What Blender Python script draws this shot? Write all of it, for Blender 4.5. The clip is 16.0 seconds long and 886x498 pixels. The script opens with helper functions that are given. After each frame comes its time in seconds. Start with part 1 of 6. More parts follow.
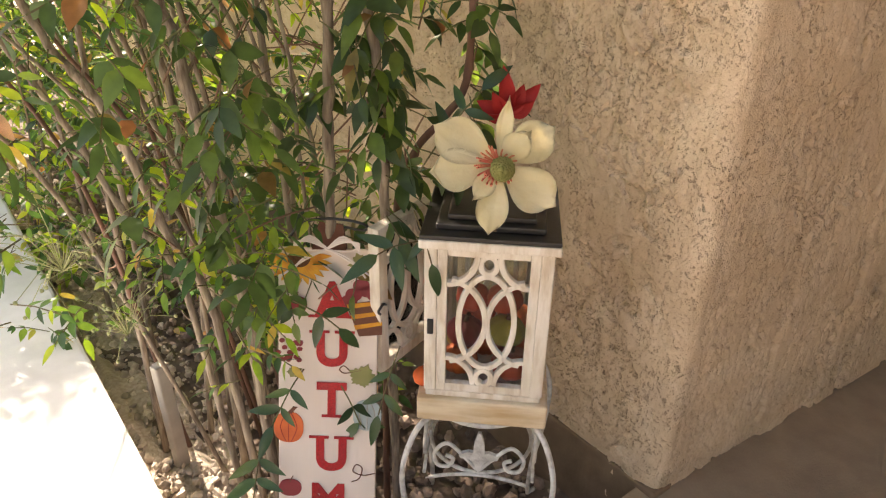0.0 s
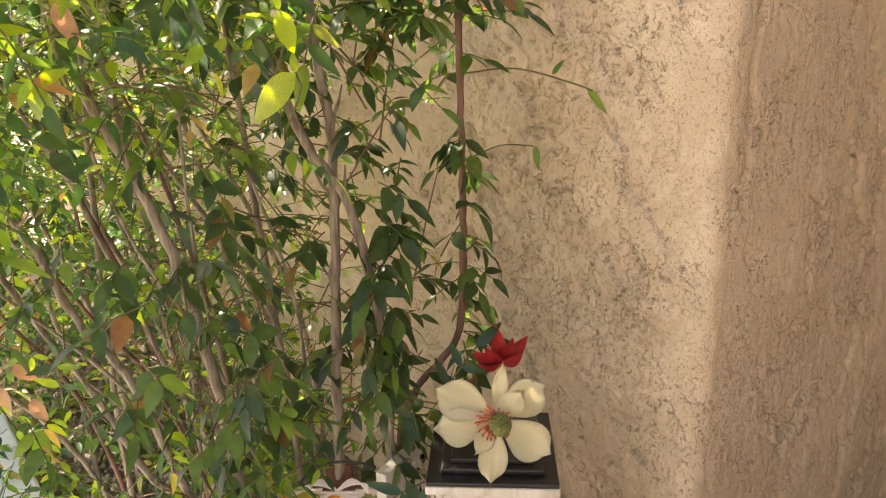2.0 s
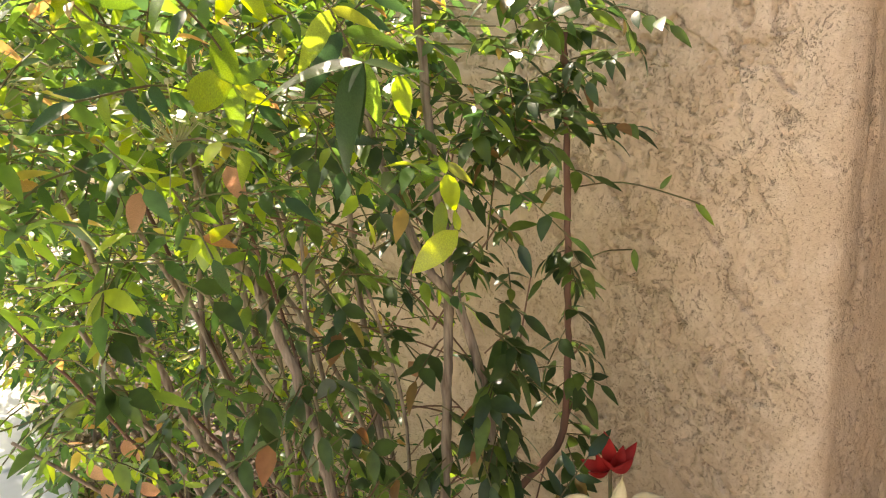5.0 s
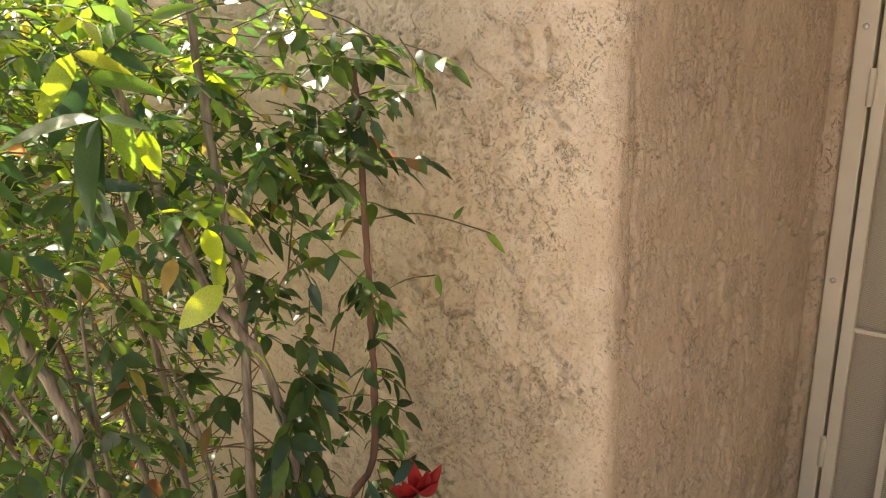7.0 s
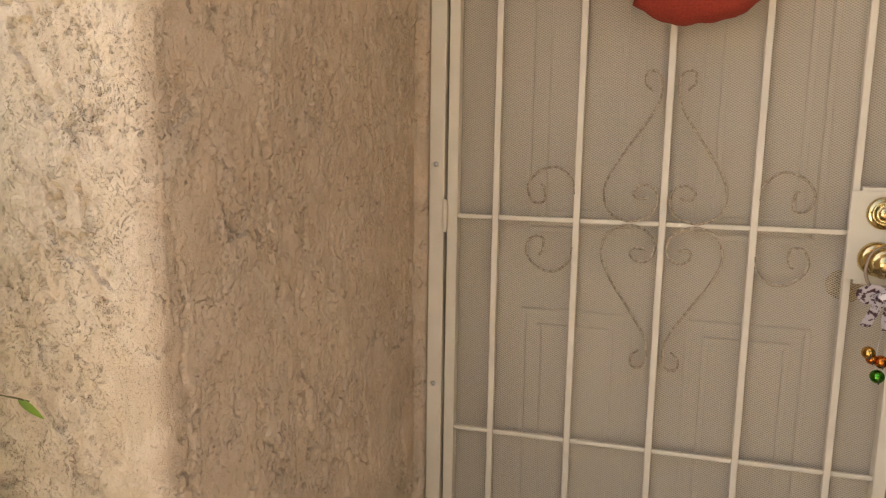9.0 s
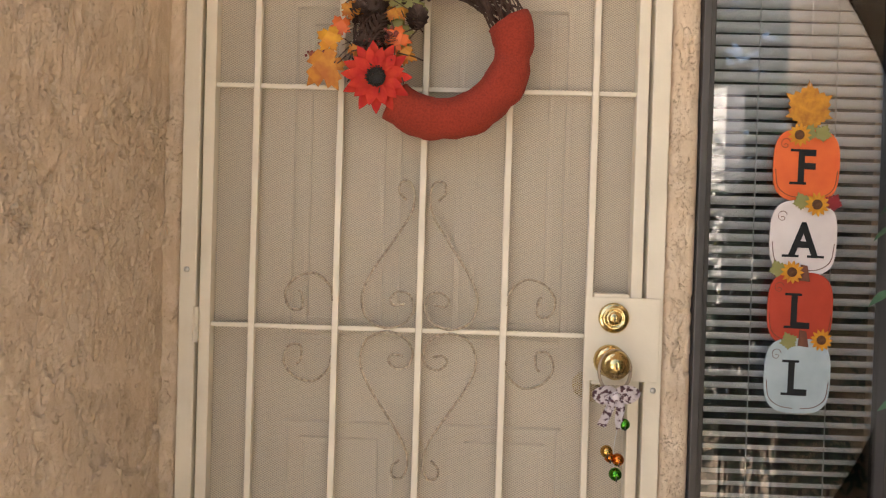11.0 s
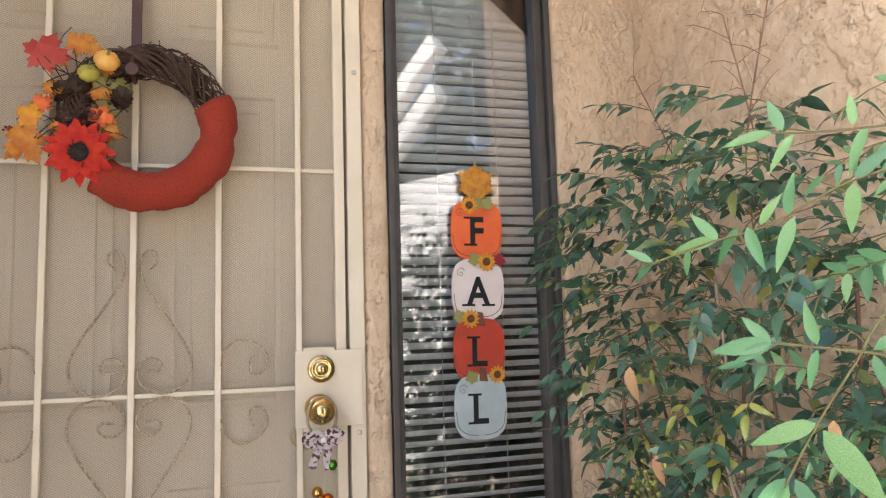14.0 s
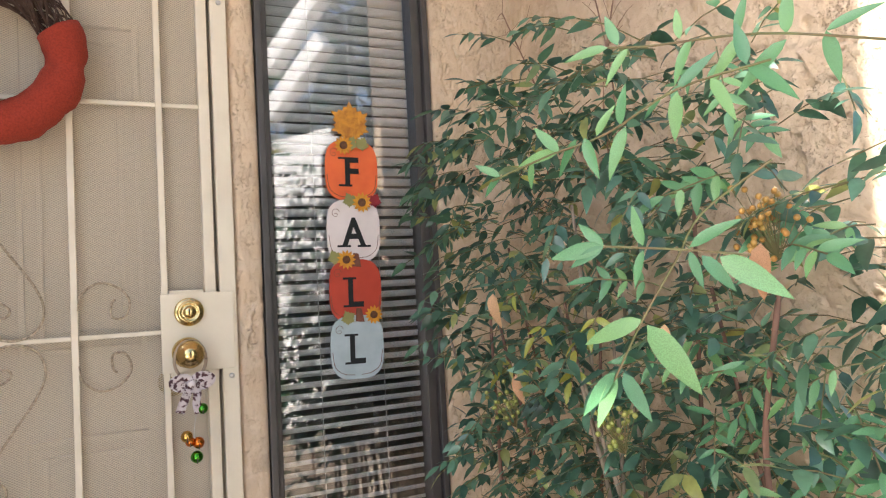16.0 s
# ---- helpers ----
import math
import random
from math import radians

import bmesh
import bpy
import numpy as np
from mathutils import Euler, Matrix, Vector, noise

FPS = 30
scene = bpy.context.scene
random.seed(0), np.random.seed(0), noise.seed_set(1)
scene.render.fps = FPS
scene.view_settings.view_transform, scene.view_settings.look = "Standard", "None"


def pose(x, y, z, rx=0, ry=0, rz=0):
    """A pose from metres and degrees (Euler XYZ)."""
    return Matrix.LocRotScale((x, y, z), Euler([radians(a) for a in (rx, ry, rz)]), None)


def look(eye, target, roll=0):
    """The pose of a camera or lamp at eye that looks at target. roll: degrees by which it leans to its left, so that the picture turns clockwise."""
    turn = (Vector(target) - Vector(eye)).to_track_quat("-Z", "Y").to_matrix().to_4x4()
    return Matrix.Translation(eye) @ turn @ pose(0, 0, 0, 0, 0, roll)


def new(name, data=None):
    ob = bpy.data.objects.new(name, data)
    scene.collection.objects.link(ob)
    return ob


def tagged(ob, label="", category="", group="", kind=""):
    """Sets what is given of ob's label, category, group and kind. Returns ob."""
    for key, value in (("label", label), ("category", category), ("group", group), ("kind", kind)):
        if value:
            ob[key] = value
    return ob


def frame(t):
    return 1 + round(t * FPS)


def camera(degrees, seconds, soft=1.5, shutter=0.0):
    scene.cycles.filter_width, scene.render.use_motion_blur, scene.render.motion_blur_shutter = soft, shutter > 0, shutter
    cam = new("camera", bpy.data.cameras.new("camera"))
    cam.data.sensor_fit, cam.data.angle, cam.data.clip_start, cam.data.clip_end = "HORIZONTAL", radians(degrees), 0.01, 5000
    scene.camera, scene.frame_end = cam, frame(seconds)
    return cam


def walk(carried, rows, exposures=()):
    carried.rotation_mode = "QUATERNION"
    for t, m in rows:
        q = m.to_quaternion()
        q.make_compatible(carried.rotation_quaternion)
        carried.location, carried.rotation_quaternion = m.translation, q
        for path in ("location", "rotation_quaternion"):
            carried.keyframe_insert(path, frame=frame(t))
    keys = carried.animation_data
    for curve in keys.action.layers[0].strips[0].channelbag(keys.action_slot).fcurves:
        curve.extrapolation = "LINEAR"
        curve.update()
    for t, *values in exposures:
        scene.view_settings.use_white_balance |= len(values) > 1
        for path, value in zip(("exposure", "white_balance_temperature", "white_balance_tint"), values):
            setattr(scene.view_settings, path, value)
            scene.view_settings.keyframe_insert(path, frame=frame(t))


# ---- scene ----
cam = camera(64.7, 16.0, soft=1.2)
PATH = [
    (0, (-0.041, 0.334, 0.747), (1.054, 1.727, -0.18), 1.1),
    (0.5, (-0.042, 0.323, 0.806), (1.075, 1.736, -0.062), 0.5),
    (1, (-0.046, 0.301, 0.853), (1.102, 1.74, 0.071), -0.2),
    (1.5, (-0.051, 0.293, 0.892), (1.138, 1.748, 0.207), -0.8),
    (2, (-0.071, 0.335, 0.922), (1.156, 1.796, 0.325), -1.3),
    (2.5, (-0.092, 0.38, 0.958), (1.164, 1.842, 0.424), -2.0),
    (3, (-0.107, 0.388, 0.985), (1.162, 1.859, 0.508), -2.4),
    (3.5, (-0.124, 0.391, 1.005), (1.129, 1.886, 0.561), -2.6),
    (3.7, (-0.132, 0.39, 1.005), (1.102, 1.903, 0.571), -2.7),
    (5.8, (-0.156, 0.427, 1.035), (1.053, 1.927, 0.496), -2.1),
    (6, (-0.147, 0.42, 1.037), (1.098, 1.89, 0.501), -1.9),
    (6.5, (-0.116, 0.398, 1.052), (1.24, 1.767, 0.515), -1.6),
    (7, (-0.094, 0.37, 1.064), (1.402, 1.591, 0.545), -1.2),
    (7.5, (-0.077, 0.323, 1.084), (1.556, 1.365, 0.584), -0.5),
    (8, (-0.06, 0.28, 1.103), (1.696, 1.131, 0.667), 0.1),
    (8.5, (-0.032, 0.241, 1.134), (1.816, 0.91, 0.764), 0.6),
    (9, (-0.006, 0.191, 1.155), (1.9, 0.718, 0.855), 0.9),
    (9.5, (0.025, 0.154, 1.172), (1.972, 0.544, 0.934), 1.0),
    (10, (0.053, 0.113, 1.194), (2.024, 0.389, 1.001), 0.8),
    (10.2, (0.053, 0.12, 1.207), (2.036, 0.307, 1.031), 1.4),
    (12.3, (-0.022, -0.056, 1.133), (1.967, -0.175, 1.3), -0.3),
    (12.5, (-0.049, -0.03, 1.141), (1.933, -0.228, 1.319), -0.7),
    (13, (-0.086, -0.024, 1.147), (1.873, -0.367, 1.353), -1.1),
    (13.5, (-0.115, -0.048, 1.145), (1.82, -0.504, 1.361), -1.3),
    (14, (-0.126, -0.063, 1.133), (1.779, -0.635, 1.342), -1.7),
    (14.5, (-0.131, -0.074, 1.116), (1.744, -0.745, 1.303), -2.0),
    (15, (-0.137, -0.093, 1.1), (1.713, -0.837, 1.254), -2.3),
    (15.5, (-0.138, -0.1, 1.091), (1.69, -0.905, 1.209), -2.6),
    (16, (-0.137, -0.106, 1.083), (1.671, -0.957, 1.168), -2.9),
]
walk(cam, [(t, look(eye, target, roll)) for t, eye, target, roll in PATH],
     [(0.0, 1.77, 7650, 17), (3.7, 1.76, 7250, 15), (5.9, 1.46, 7450, 15), (6.6, 1.47, 7350, 15), (9.3, 1.66, 7150, 14), (12.3, 1.98, 6450, 13), (16.0, 1.98, 6200, 12)])

# ---- light ----
SUN_DIR = Vector((0.01, 0.67, 0.74)).normalized()      # towards the sun
world = bpy.data.worlds.new("sky")
scene.world = world
world.use_nodes = True
wn = world.node_tree.nodes
sky = wn.new("ShaderNodeTexSky")
sky.sky_type = "NISHITA"
sky.sun_disc = False
sky.sun_elevation = math.asin(SUN_DIR.z)
sky.sun_rotation = math.atan2(SUN_DIR.x, SUN_DIR.y)
sky.air_density, sky.dust_density = 1.0, 3.5
wn["Background"].inputs["Strength"].default_value = 0.13
world.node_tree.links.new(sky.outputs[0], wn["Background"].inputs["Color"])
sun = new("sun", bpy.data.lights.new("sun", "SUN"))
sun.data.energy, sun.data.angle, sun.data.color = 4.6, radians(0.6), (1.0, 0.93, 0.82)
sun.matrix_world = look(SUN_DIR * 20, (0, 0, 0))


# ---- materials ----
def material(name, c1, c2=None, rough=0.6, metal=0.0, scale=40.0, bump=0.0, bump_scale=200.0, spread=0.0, stain=0.0,
             stain_scale=6.0, stretch=(1, 1, 1), sheen=0.0, coat=0.0, by="", stain_color=None):
    """Two tones mixed by noise, a wider stain, fine bump; by: 'object' or 'island' varies the tone piece by piece."""
    m = bpy.data.materials.new(name)
    m.use_nodes = True
    t = m.node_tree
    p = t.nodes["Principled BSDF"]
    c2 = c2 or tuple(c * 0.75 for c in c1)
    co = t.nodes.new("ShaderNodeTexCoord")
    mp = t.nodes.new("ShaderNodeMapping")
    mp.inputs["Scale"].default_value = stretch
    t.links.new(co.outputs["Object"], mp.inputs["Vector"])
    n = t.nodes.new("ShaderNodeTexNoise")
    n.inputs["Scale"].default_value, n.inputs["Detail"].default_value = scale, 6
    t.links.new(mp.outputs[0], n.inputs["Vector"])
    ramp = t.nodes.new("ShaderNodeValToRGB")
    ramp.color_ramp.elements[0].position, ramp.color_ramp.elements[1].position = 0.35, 0.68
    ramp.color_ramp.elements[0].color, ramp.color_ramp.elements[1].color = (*c1, 1), (*c2, 1)
    t.links.new(n.outputs["Fac"], ramp.inputs["Fac"])
    out = ramp.outputs["Color"]
    if stain:
        n2 = t.nodes.new("ShaderNodeTexNoise")
        n2.inputs["Scale"].default_value, n2.inputs["Detail"].default_value = stain_scale, 8
        t.links.new(mp.outputs[0], n2.inputs["Vector"])
        r2 = t.nodes.new("ShaderNodeValToRGB")
        r2.color_ramp.elements[0].position, r2.color_ramp.elements[1].position = 0.45, 0.75
        r2.color_ramp.elements[0].color, r2.color_ramp.elements[1].color = (0, 0, 0, 1), (stain, stain, stain, 1)
        t.links.new(n2.outputs["Fac"], r2.inputs["Fac"])
        mix = t.nodes.new("ShaderNodeMix")
        mix.data_type = "RGBA"
        t.links.new(r2.outputs["Color"], mix.inputs["Factor"])
        t.links.new(out, mix.inputs["A"])
        mix.inputs["B"].default_value = (*(stain_color or tuple(c * 0.45 for c in c1)), 1)
        out = mix.outputs["Result"]
    if spread:
        if by == "object":
            src = t.nodes.new("ShaderNodeObjectInfo").outputs["Random"]
        else:
            src = t.nodes.new("ShaderNodeNewGeometry").outputs["Random Per Island"]
        mr = t.nodes.new("ShaderNodeMapRange")
        mr.inputs["To Min"].default_value, mr.inputs["To Max"].default_value = 1 - spread, 1 + spread
        t.links.new(src, mr.inputs["Value"])
        hs = t.nodes.new("ShaderNodeHueSaturation")
        t.links.new(mr.outputs[0], hs.inputs["Value"])
        t.links.new(out, hs.inputs["Color"])
        out = hs.outputs["Color"]
    t.links.new(out, p.inputs["Base Color"])
    p.inputs["Roughness"].default_value, p.inputs["Metallic"].default_value = rough, metal
    p.inputs["Coat Weight"].default_value, p.inputs["Sheen Weight"].default_value = coat, sheen
    if bump:
        n3 = t.nodes.new("ShaderNodeTexNoise")
        n3.inputs["Scale"].default_value, n3.inputs["Detail"].default_value = bump_scale, 5
        t.links.new(mp.outputs[0], n3.inputs["Vector"])
        b = t.nodes.new("ShaderNodeBump")
        b.inputs["Strength"].default_value, b.inputs["Distance"].default_value = min(1.0, bump), 0.002
        t.links.new(n3.outputs["Fac"], b.inputs["Height"])
        t.links.new(b.outputs[0], p.inputs["Normal"])
    return m


def leaf_material(name, tones, by, glow, through_light=0.35, rough=0.38):
    """Leaf: tones picked piece by piece, paler veins, light shining through. tones: (position, colour)."""
    m = bpy.data.materials.new(name)
    m.use_nodes = True
    t = m.node_tree
    p = t.nodes["Principled BSDF"]
    src = t.nodes.new("ShaderNodeObjectInfo" if by == "object" else "ShaderNodeNewGeometry")
    ramp = t.nodes.new("ShaderNodeValToRGB")
    t.links.new(src.outputs["Random" if by == "object" else "Random Per Island"], ramp.inputs["Fac"])
    e = ramp.color_ramp.elements
    while len(e) < len(tones):
        e.new(0.5)
    for el, (pos, col) in zip(e, tones):
        el.position, el.color = pos, (*col, 1)
    n = t.nodes.new("ShaderNodeTexNoise")
    n.inputs["Scale"].default_value, n.inputs["Detail"].default_value = 60, 4
    co = t.nodes.new("ShaderNodeTexCoord")
    t.links.new(co.outputs["Object"], n.inputs["Vector"])
    mr = t.nodes.new("ShaderNodeMapRange")
    mr.inputs["From Min"].default_value, mr.inputs["From Max"].default_value = 0.3, 0.7
    mr.inputs["To Min"].default_value, mr.inputs["To Max"].default_value = 0.75, 1.2
    t.links.new(n.outputs["Fac"], mr.inputs["Value"])
    hs = t.nodes.new("ShaderNodeHueSaturation")
    t.links.new(mr.outputs[0], hs.inputs["Value"])
    t.links.new(ramp.outputs["Color"], hs.inputs["Color"])
    t.links.new(hs.outputs["Color"], p.inputs["Base Color"])
    p.inputs["Roughness"].default_value = rough
    p.inputs["Specular IOR Level"].default_value = 0.6
    tr = t.nodes.new("ShaderNodeBsdfTranslucent")
    h2 = t.nodes.new("ShaderNodeHueSaturation")
    h2.inputs["Saturation"].default_value, h2.inputs["Value"].default_value = 1.1, glow
    h2.inputs["Hue"].default_value = 0.475
    t.links.new(hs.outputs["Color"], h2.inputs["Color"])
    t.links.new(h2.outputs["Color"], tr.inputs["Color"])
    mix = t.nodes.new("ShaderNodeMixShader")
    mix.inputs["Fac"].default_value = through_light
    t.links.new(p.outputs[0], mix.inputs[1])
    t.links.new(tr.outputs[0], mix.inputs[2])
    t.links.new(mix.outputs[0], t.nodes["Material Output"].inputs["Surface"])
    return m


def glass_material(name, tint=(1, 1, 1), rough=0.0):
    m = bpy.data.materials.new(name)
    m.use_nodes = True
    t = m.node_tree
    tr, gl, mix = (t.nodes.new("ShaderNodeBsdfTransparent"), t.nodes.new("ShaderNodeBsdfGlossy"), t.nodes.new("ShaderNodeMixShader"))
    fr = t.nodes.new("ShaderNodeFresnel")
    fr.inputs["IOR"].default_value = 1.85 if name == "window_glass" else 1.5
    tr.inputs["Color"].default_value = (*tint, 1)
    gl.inputs["Roughness"].default_value = rough
    t.links.new(fr.outputs[0], mix.inputs["Fac"])
    t.links.new(tr.outputs[0], mix.inputs[1])
    t.links.new(gl.outputs[0], mix.inputs[2])
    t.links.new(mix.outputs[0], t.nodes["Material Output"].inputs["Surface"])
    return m


def screen_material(name, color, pitch):
    """Painted expanded-metal screen: crossing strands with holes between."""
    m = bpy.data.materials.new(name)
    m.use_nodes = True
    t = m.node_tree
    p = t.nodes["Principled BSDF"]
    p.inputs["Base Color"].default_value, p.inputs["Roughness"].default_value = (*color, 1), 0.5
    co = t.nodes.new("ShaderNodeTexCoord")
    sep = t.nodes.new("ShaderNodeSeparateXYZ")
    t.links.new(co.outputs["Object"], sep.inputs[0])

    def math_node(op, a, b=None):
        n = t.nodes.new("ShaderNodeMath")
        n.operation = op
        for i, v in enumerate((a, b)):
            if v is None:
                continue
            if isinstance(v, (int, float)):
                n.inputs[i].default_value = v
            else:
                t.links.new(v, n.inputs[i])
        return n.outputs[0]
    y, z = sep.outputs["Y"], sep.outputs["Z"]
    k = 2 * math.pi / pitch
    s1 = math_node("SINE", math_node("MULTIPLY", math_node("ADD", math_node("MULTIPLY", y, 0.6), z), k))
    s2 = math_node("SINE", math_node("MULTIPLY", math_node("SUBTRACT", math_node("MULTIPLY", y, 0.6), z), k))
    strand = math_node("GREATER_THAN", math_node("MAXIMUM", s1, s2), 0.72)
    tr, mix = t.nodes.new("ShaderNodeBsdfTransparent"), t.nodes.new("ShaderNodeMixShader")
    t.links.new(strand, mix.inputs["Fac"])
    t.links.new(tr.outputs[0], mix.inputs[1])
    t.links.new(p.outputs[0], mix.inputs[2])
    t.links.new(mix.outputs[0], t.nodes["Material Output"].inputs["Surface"])
    return m


def stucco_material(name, c1, c2, speck_color):
    """Trowelled plates over crumbly plaster: relief, a paler skim on the plates, fine dark specks."""
    m = bpy.data.materials.new(name)
    m.use_nodes = True
    t = m.node_tree
    p = t.nodes["Principled BSDF"]
    p.inputs["Roughness"].default_value = 0.93
    co = t.nodes.new("ShaderNodeTexCoord")

    def noise_node(scale, detail, distort=0.0, stretch=(1, 1, 1)):
        mp = t.nodes.new("ShaderNodeMapping")
        mp.inputs["Scale"].default_value = stretch
        t.links.new(co.outputs["Object"], mp.inputs["Vector"])
        n = t.nodes.new("ShaderNodeTexNoise")
        n.inputs["Scale"].default_value, n.inputs["Detail"].default_value, n.inputs["Distortion"].default_value = scale, detail, distort
        n.inputs["Roughness"].default_value = 0.62
        t.links.new(mp.outputs[0], n.inputs["Vector"])
        return n.outputs["Fac"]

    def span(src, a, b, lo=0.0, hi=1.0):
        r = t.nodes.new("ShaderNodeMapRange")
        r.interpolation_type = "SMOOTHSTEP"
        for key, v in (("From Min", a), ("From Max", b), ("To Min", lo), ("To Max", hi)):
            r.inputs[key].default_value = v
        t.links.new(src, r.inputs["Value"])
        return r.outputs["Result"]

    def calc(op, a, b):
        n = t.nodes.new("ShaderNodeMath")
        n.operation = op
        for i, v in enumerate((a, b)):
            if isinstance(v, (int, float)):
                n.inputs[i].default_value = v
            else:
                t.links.new(v, n.inputs[i])
        return n.outputs[0]

    def blend(fac, a, b):
        n = t.nodes.new("ShaderNodeMix")
        n.data_type = "RGBA"
        t.links.new(fac, n.inputs["Factor"])
        for key, v in (("A", a), ("B", b)):
            if isinstance(v, tuple):
                n.inputs[key].default_value = (*v, 1)
            else:
                t.links.new(v, n.inputs[key])
        return n.outputs["Result"]
    b = t.nodes.new("ShaderNodeBump")
    b.inputs["Strength"].default_value, b.inputs["Distance"].default_value = 1.0, 0.0020
    grit_height = calc("ADD", noise_node(420, 4, 0.3), calc("MULTIPLY", span(noise_node(230, 4, 0.3), 0.60, 0.68), -0.8))

    def torn(scale, width, pit_scale):
        """Small pits strung along torn edges."""
        line = span(calc("ABSOLUTE", calc("SUBTRACT", noise_node(scale, 6, 0.4, (1, 1, 0.75)), 0.5), 0.0), 0.0, width, 1.0, 0.0)
        return calc("MULTIPLY", line, span(noise_node(pit_scale, 2), 0.54, 0.60))
    lines = calc("MULTIPLY", calc("ADD", calc("MULTIPLY", torn(17, 0.026, 210), 3.6), calc("MULTIPLY", torn(38, 0.020, 290), 1.8)), span(noise_node(8, 4, 0.3), 0.42, 0.52))
    t.links.new(calc("SUBTRACT", grit_height, lines), b.inputs["Height"])
    t.links.new(b.outputs[0], p.inputs["Normal"])
    tone = blend(span(noise_node(5, 6, 0.5), 0.35, 0.7), c1, c2)
    skim = blend(span(noise_node(26, 7, 0.8, (1, 1, 0.7)), 0.45, 0.60, 0.0, 0.40), tone, tuple(min(0.8, c * k) for c, k in zip(c1, (1.15, 1.22, 1.34))))
    grit = blend(span(noise_node(330, 3), 0.60, 0.74, 0.0, 0.30), skim, speck_color)
    t.links.new(grit, p.inputs["Base Color"])
    return m


STUCCO = stucco_material("tan_stucco", (0.70, 0.535, 0.365), (0.60, 0.45, 0.305), (0.27, 0.17, 0.10))
GRAVELGROUND = material("pale_tan_gravel", (0.50, 0.43, 0.35), (0.40, 0.33, 0.26), 0.95, scale=12, bump=0.6, bump_scale=60)
CONCRETE = material("pale_concrete", (0.82, 0.81, 0.79), (0.76, 0.75, 0.73), 0.85, scale=30, bump=0.3, bump_scale=300, stain=0.2, stain_scale=3)
PORCH = material("brown_concrete", (0.32, 0.25, 0.175), (0.26, 0.20, 0.14), 0.8, scale=25, bump=0.3, bump_scale=250, stain=0.4, stain_scale=5)
# Soil brown taken darker, to hold the shade under the plants.
SOIL = material("shaded_dry_soil", (0.17, 0.125, 0.10), (0.10, 0.075, 0.06), 0.95, scale=50, bump=0.9, bump_scale=120)
SAND = material("pale_sandy_gravel", (0.56, 0.48, 0.40), (0.38, 0.31, 0.25), 0.95, scale=110, bump=1.0, bump_scale=260, stain=0.4, stain_scale=14)
PALESTONE = material("pale_gravel_stone", (0.58, 0.50, 0.42), (0.44, 0.37, 0.30), 0.85, scale=90, bump=0.4, bump_scale=300, spread=0.4)
FOOTING = material("dark_brown_concrete", (0.20, 0.135, 0.085), (0.13, 0.088, 0.055), 0.9, scale=22, bump=0.6, bump_scale=180, stain=0.5, stain_scale=9)
# Bed stones, browner and darker than PALESTONE because they stand for shaded gravel.
STONE = material("shaded_gravel_stone", (0.30, 0.225, 0.18), (0.20, 0.15, 0.12), 0.85, scale=90, bump=0.4, bump_scale=300, spread=0.5)
CREAM = material("cream_paint", (0.72, 0.64, 0.50), (0.68, 0.60, 0.46), 0.42, scale=14, bump=0.12, bump_scale=180, stain=0.12, stain_scale=10)
# Beige iron, with the scrolls' shaded edges mixed in as a dark second tone.
SCROLLTONE = material("shaded_beige_iron", (0.52, 0.42, 0.29), (0.20, 0.15, 0.10), 0.45, scale=170)
# Beige-grey door paint, darkened to include the shadow behind the mesh screen.
DOORPAINT = material("shaded_beige_door", (0.48, 0.415, 0.32), (0.43, 0.37, 0.285), 0.55, scale=10, bump=0.15, bump_scale=90, stretch=(1, 1, 0.15))
SCREEN = screen_material("beige_screen", (0.68, 0.585, 0.44), 0.0048)
BRASS = material("polished_brass", (0.70, 0.55, 0.27), (0.62, 0.47, 0.21), 0.18, 1.0, scale=30, bump=0.05, bump_scale=100)
STEEL = material("zinc_screw", (0.6, 0.58, 0.54), (0.5, 0.48, 0.45), 0.35, 1.0)
DARK = material("dark_slot", (0.02, 0.018, 0.015), (0.03, 0.025, 0.02), 0.8)
BRONZE = material("dark_bronze_aluminium", (0.05, 0.045, 0.042), (0.065, 0.058, 0.054), 0.42, scale=20, bump=0.1, stain=0.2)
GLASS = glass_material("window_glass")
THINGLASS = glass_material("lantern_glass", (0.93, 0.95, 0.94))
BLIND = material("grey_white_blind", (0.86, 0.86, 0.85), (0.80, 0.80, 0.79), 0.45, scale=8, stain=0.12)
# Dark grey stands in for the unlit interior.
ROOM = material("room_shade_tone", (0.16, 0.15, 0.14), (0.13, 0.12, 0.11), 0.9, scale=4)
CORD = material("white_cord", (0.7, 0.7, 0.68), None, 0.8)
WHITEWOOD = material("whitewashed_wood", (0.78, 0.72, 0.64), (0.68, 0.61, 0.51), 0.62, scale=60, bump=0.5, bump_scale=260, stretch=(1, 1, 0.25),
                     stain=0.75, stain_scale=85, stain_color=(0.46, 0.34, 0.22))
RAWWOOD = material("worn_pine", (0.60, 0.45, 0.27), (0.76, 0.66, 0.50), 0.65, scale=60, bump=0.5, bump_scale=260, stretch=(0.18, 1, 1), stain=0.7, stain_scale=70,
                   stain_color=(0.40, 0.25, 0.12))
BLACKMETAL = material("black_painted_metal", (0.018, 0.017, 0.017), (0.03, 0.028, 0.027), 0.35, scale=30, bump=0.1)
WHITEIRON = material("chipped_white_iron", (0.72, 0.70, 0.66), (0.64, 0.62, 0.58), 0.55, scale=60, bump=0.4, bump_scale=350, stain=0.75, stain_scale=70,
                     stain_color=(0.16, 0.13, 0.11))
PETAL = material("cream_petal_cloth", (0.90, 0.84, 0.62), (0.84, 0.75, 0.47), 0.75, scale=26, bump=0.25, bump_scale=200, stretch=(1, 1, 1), sheen=0.2)
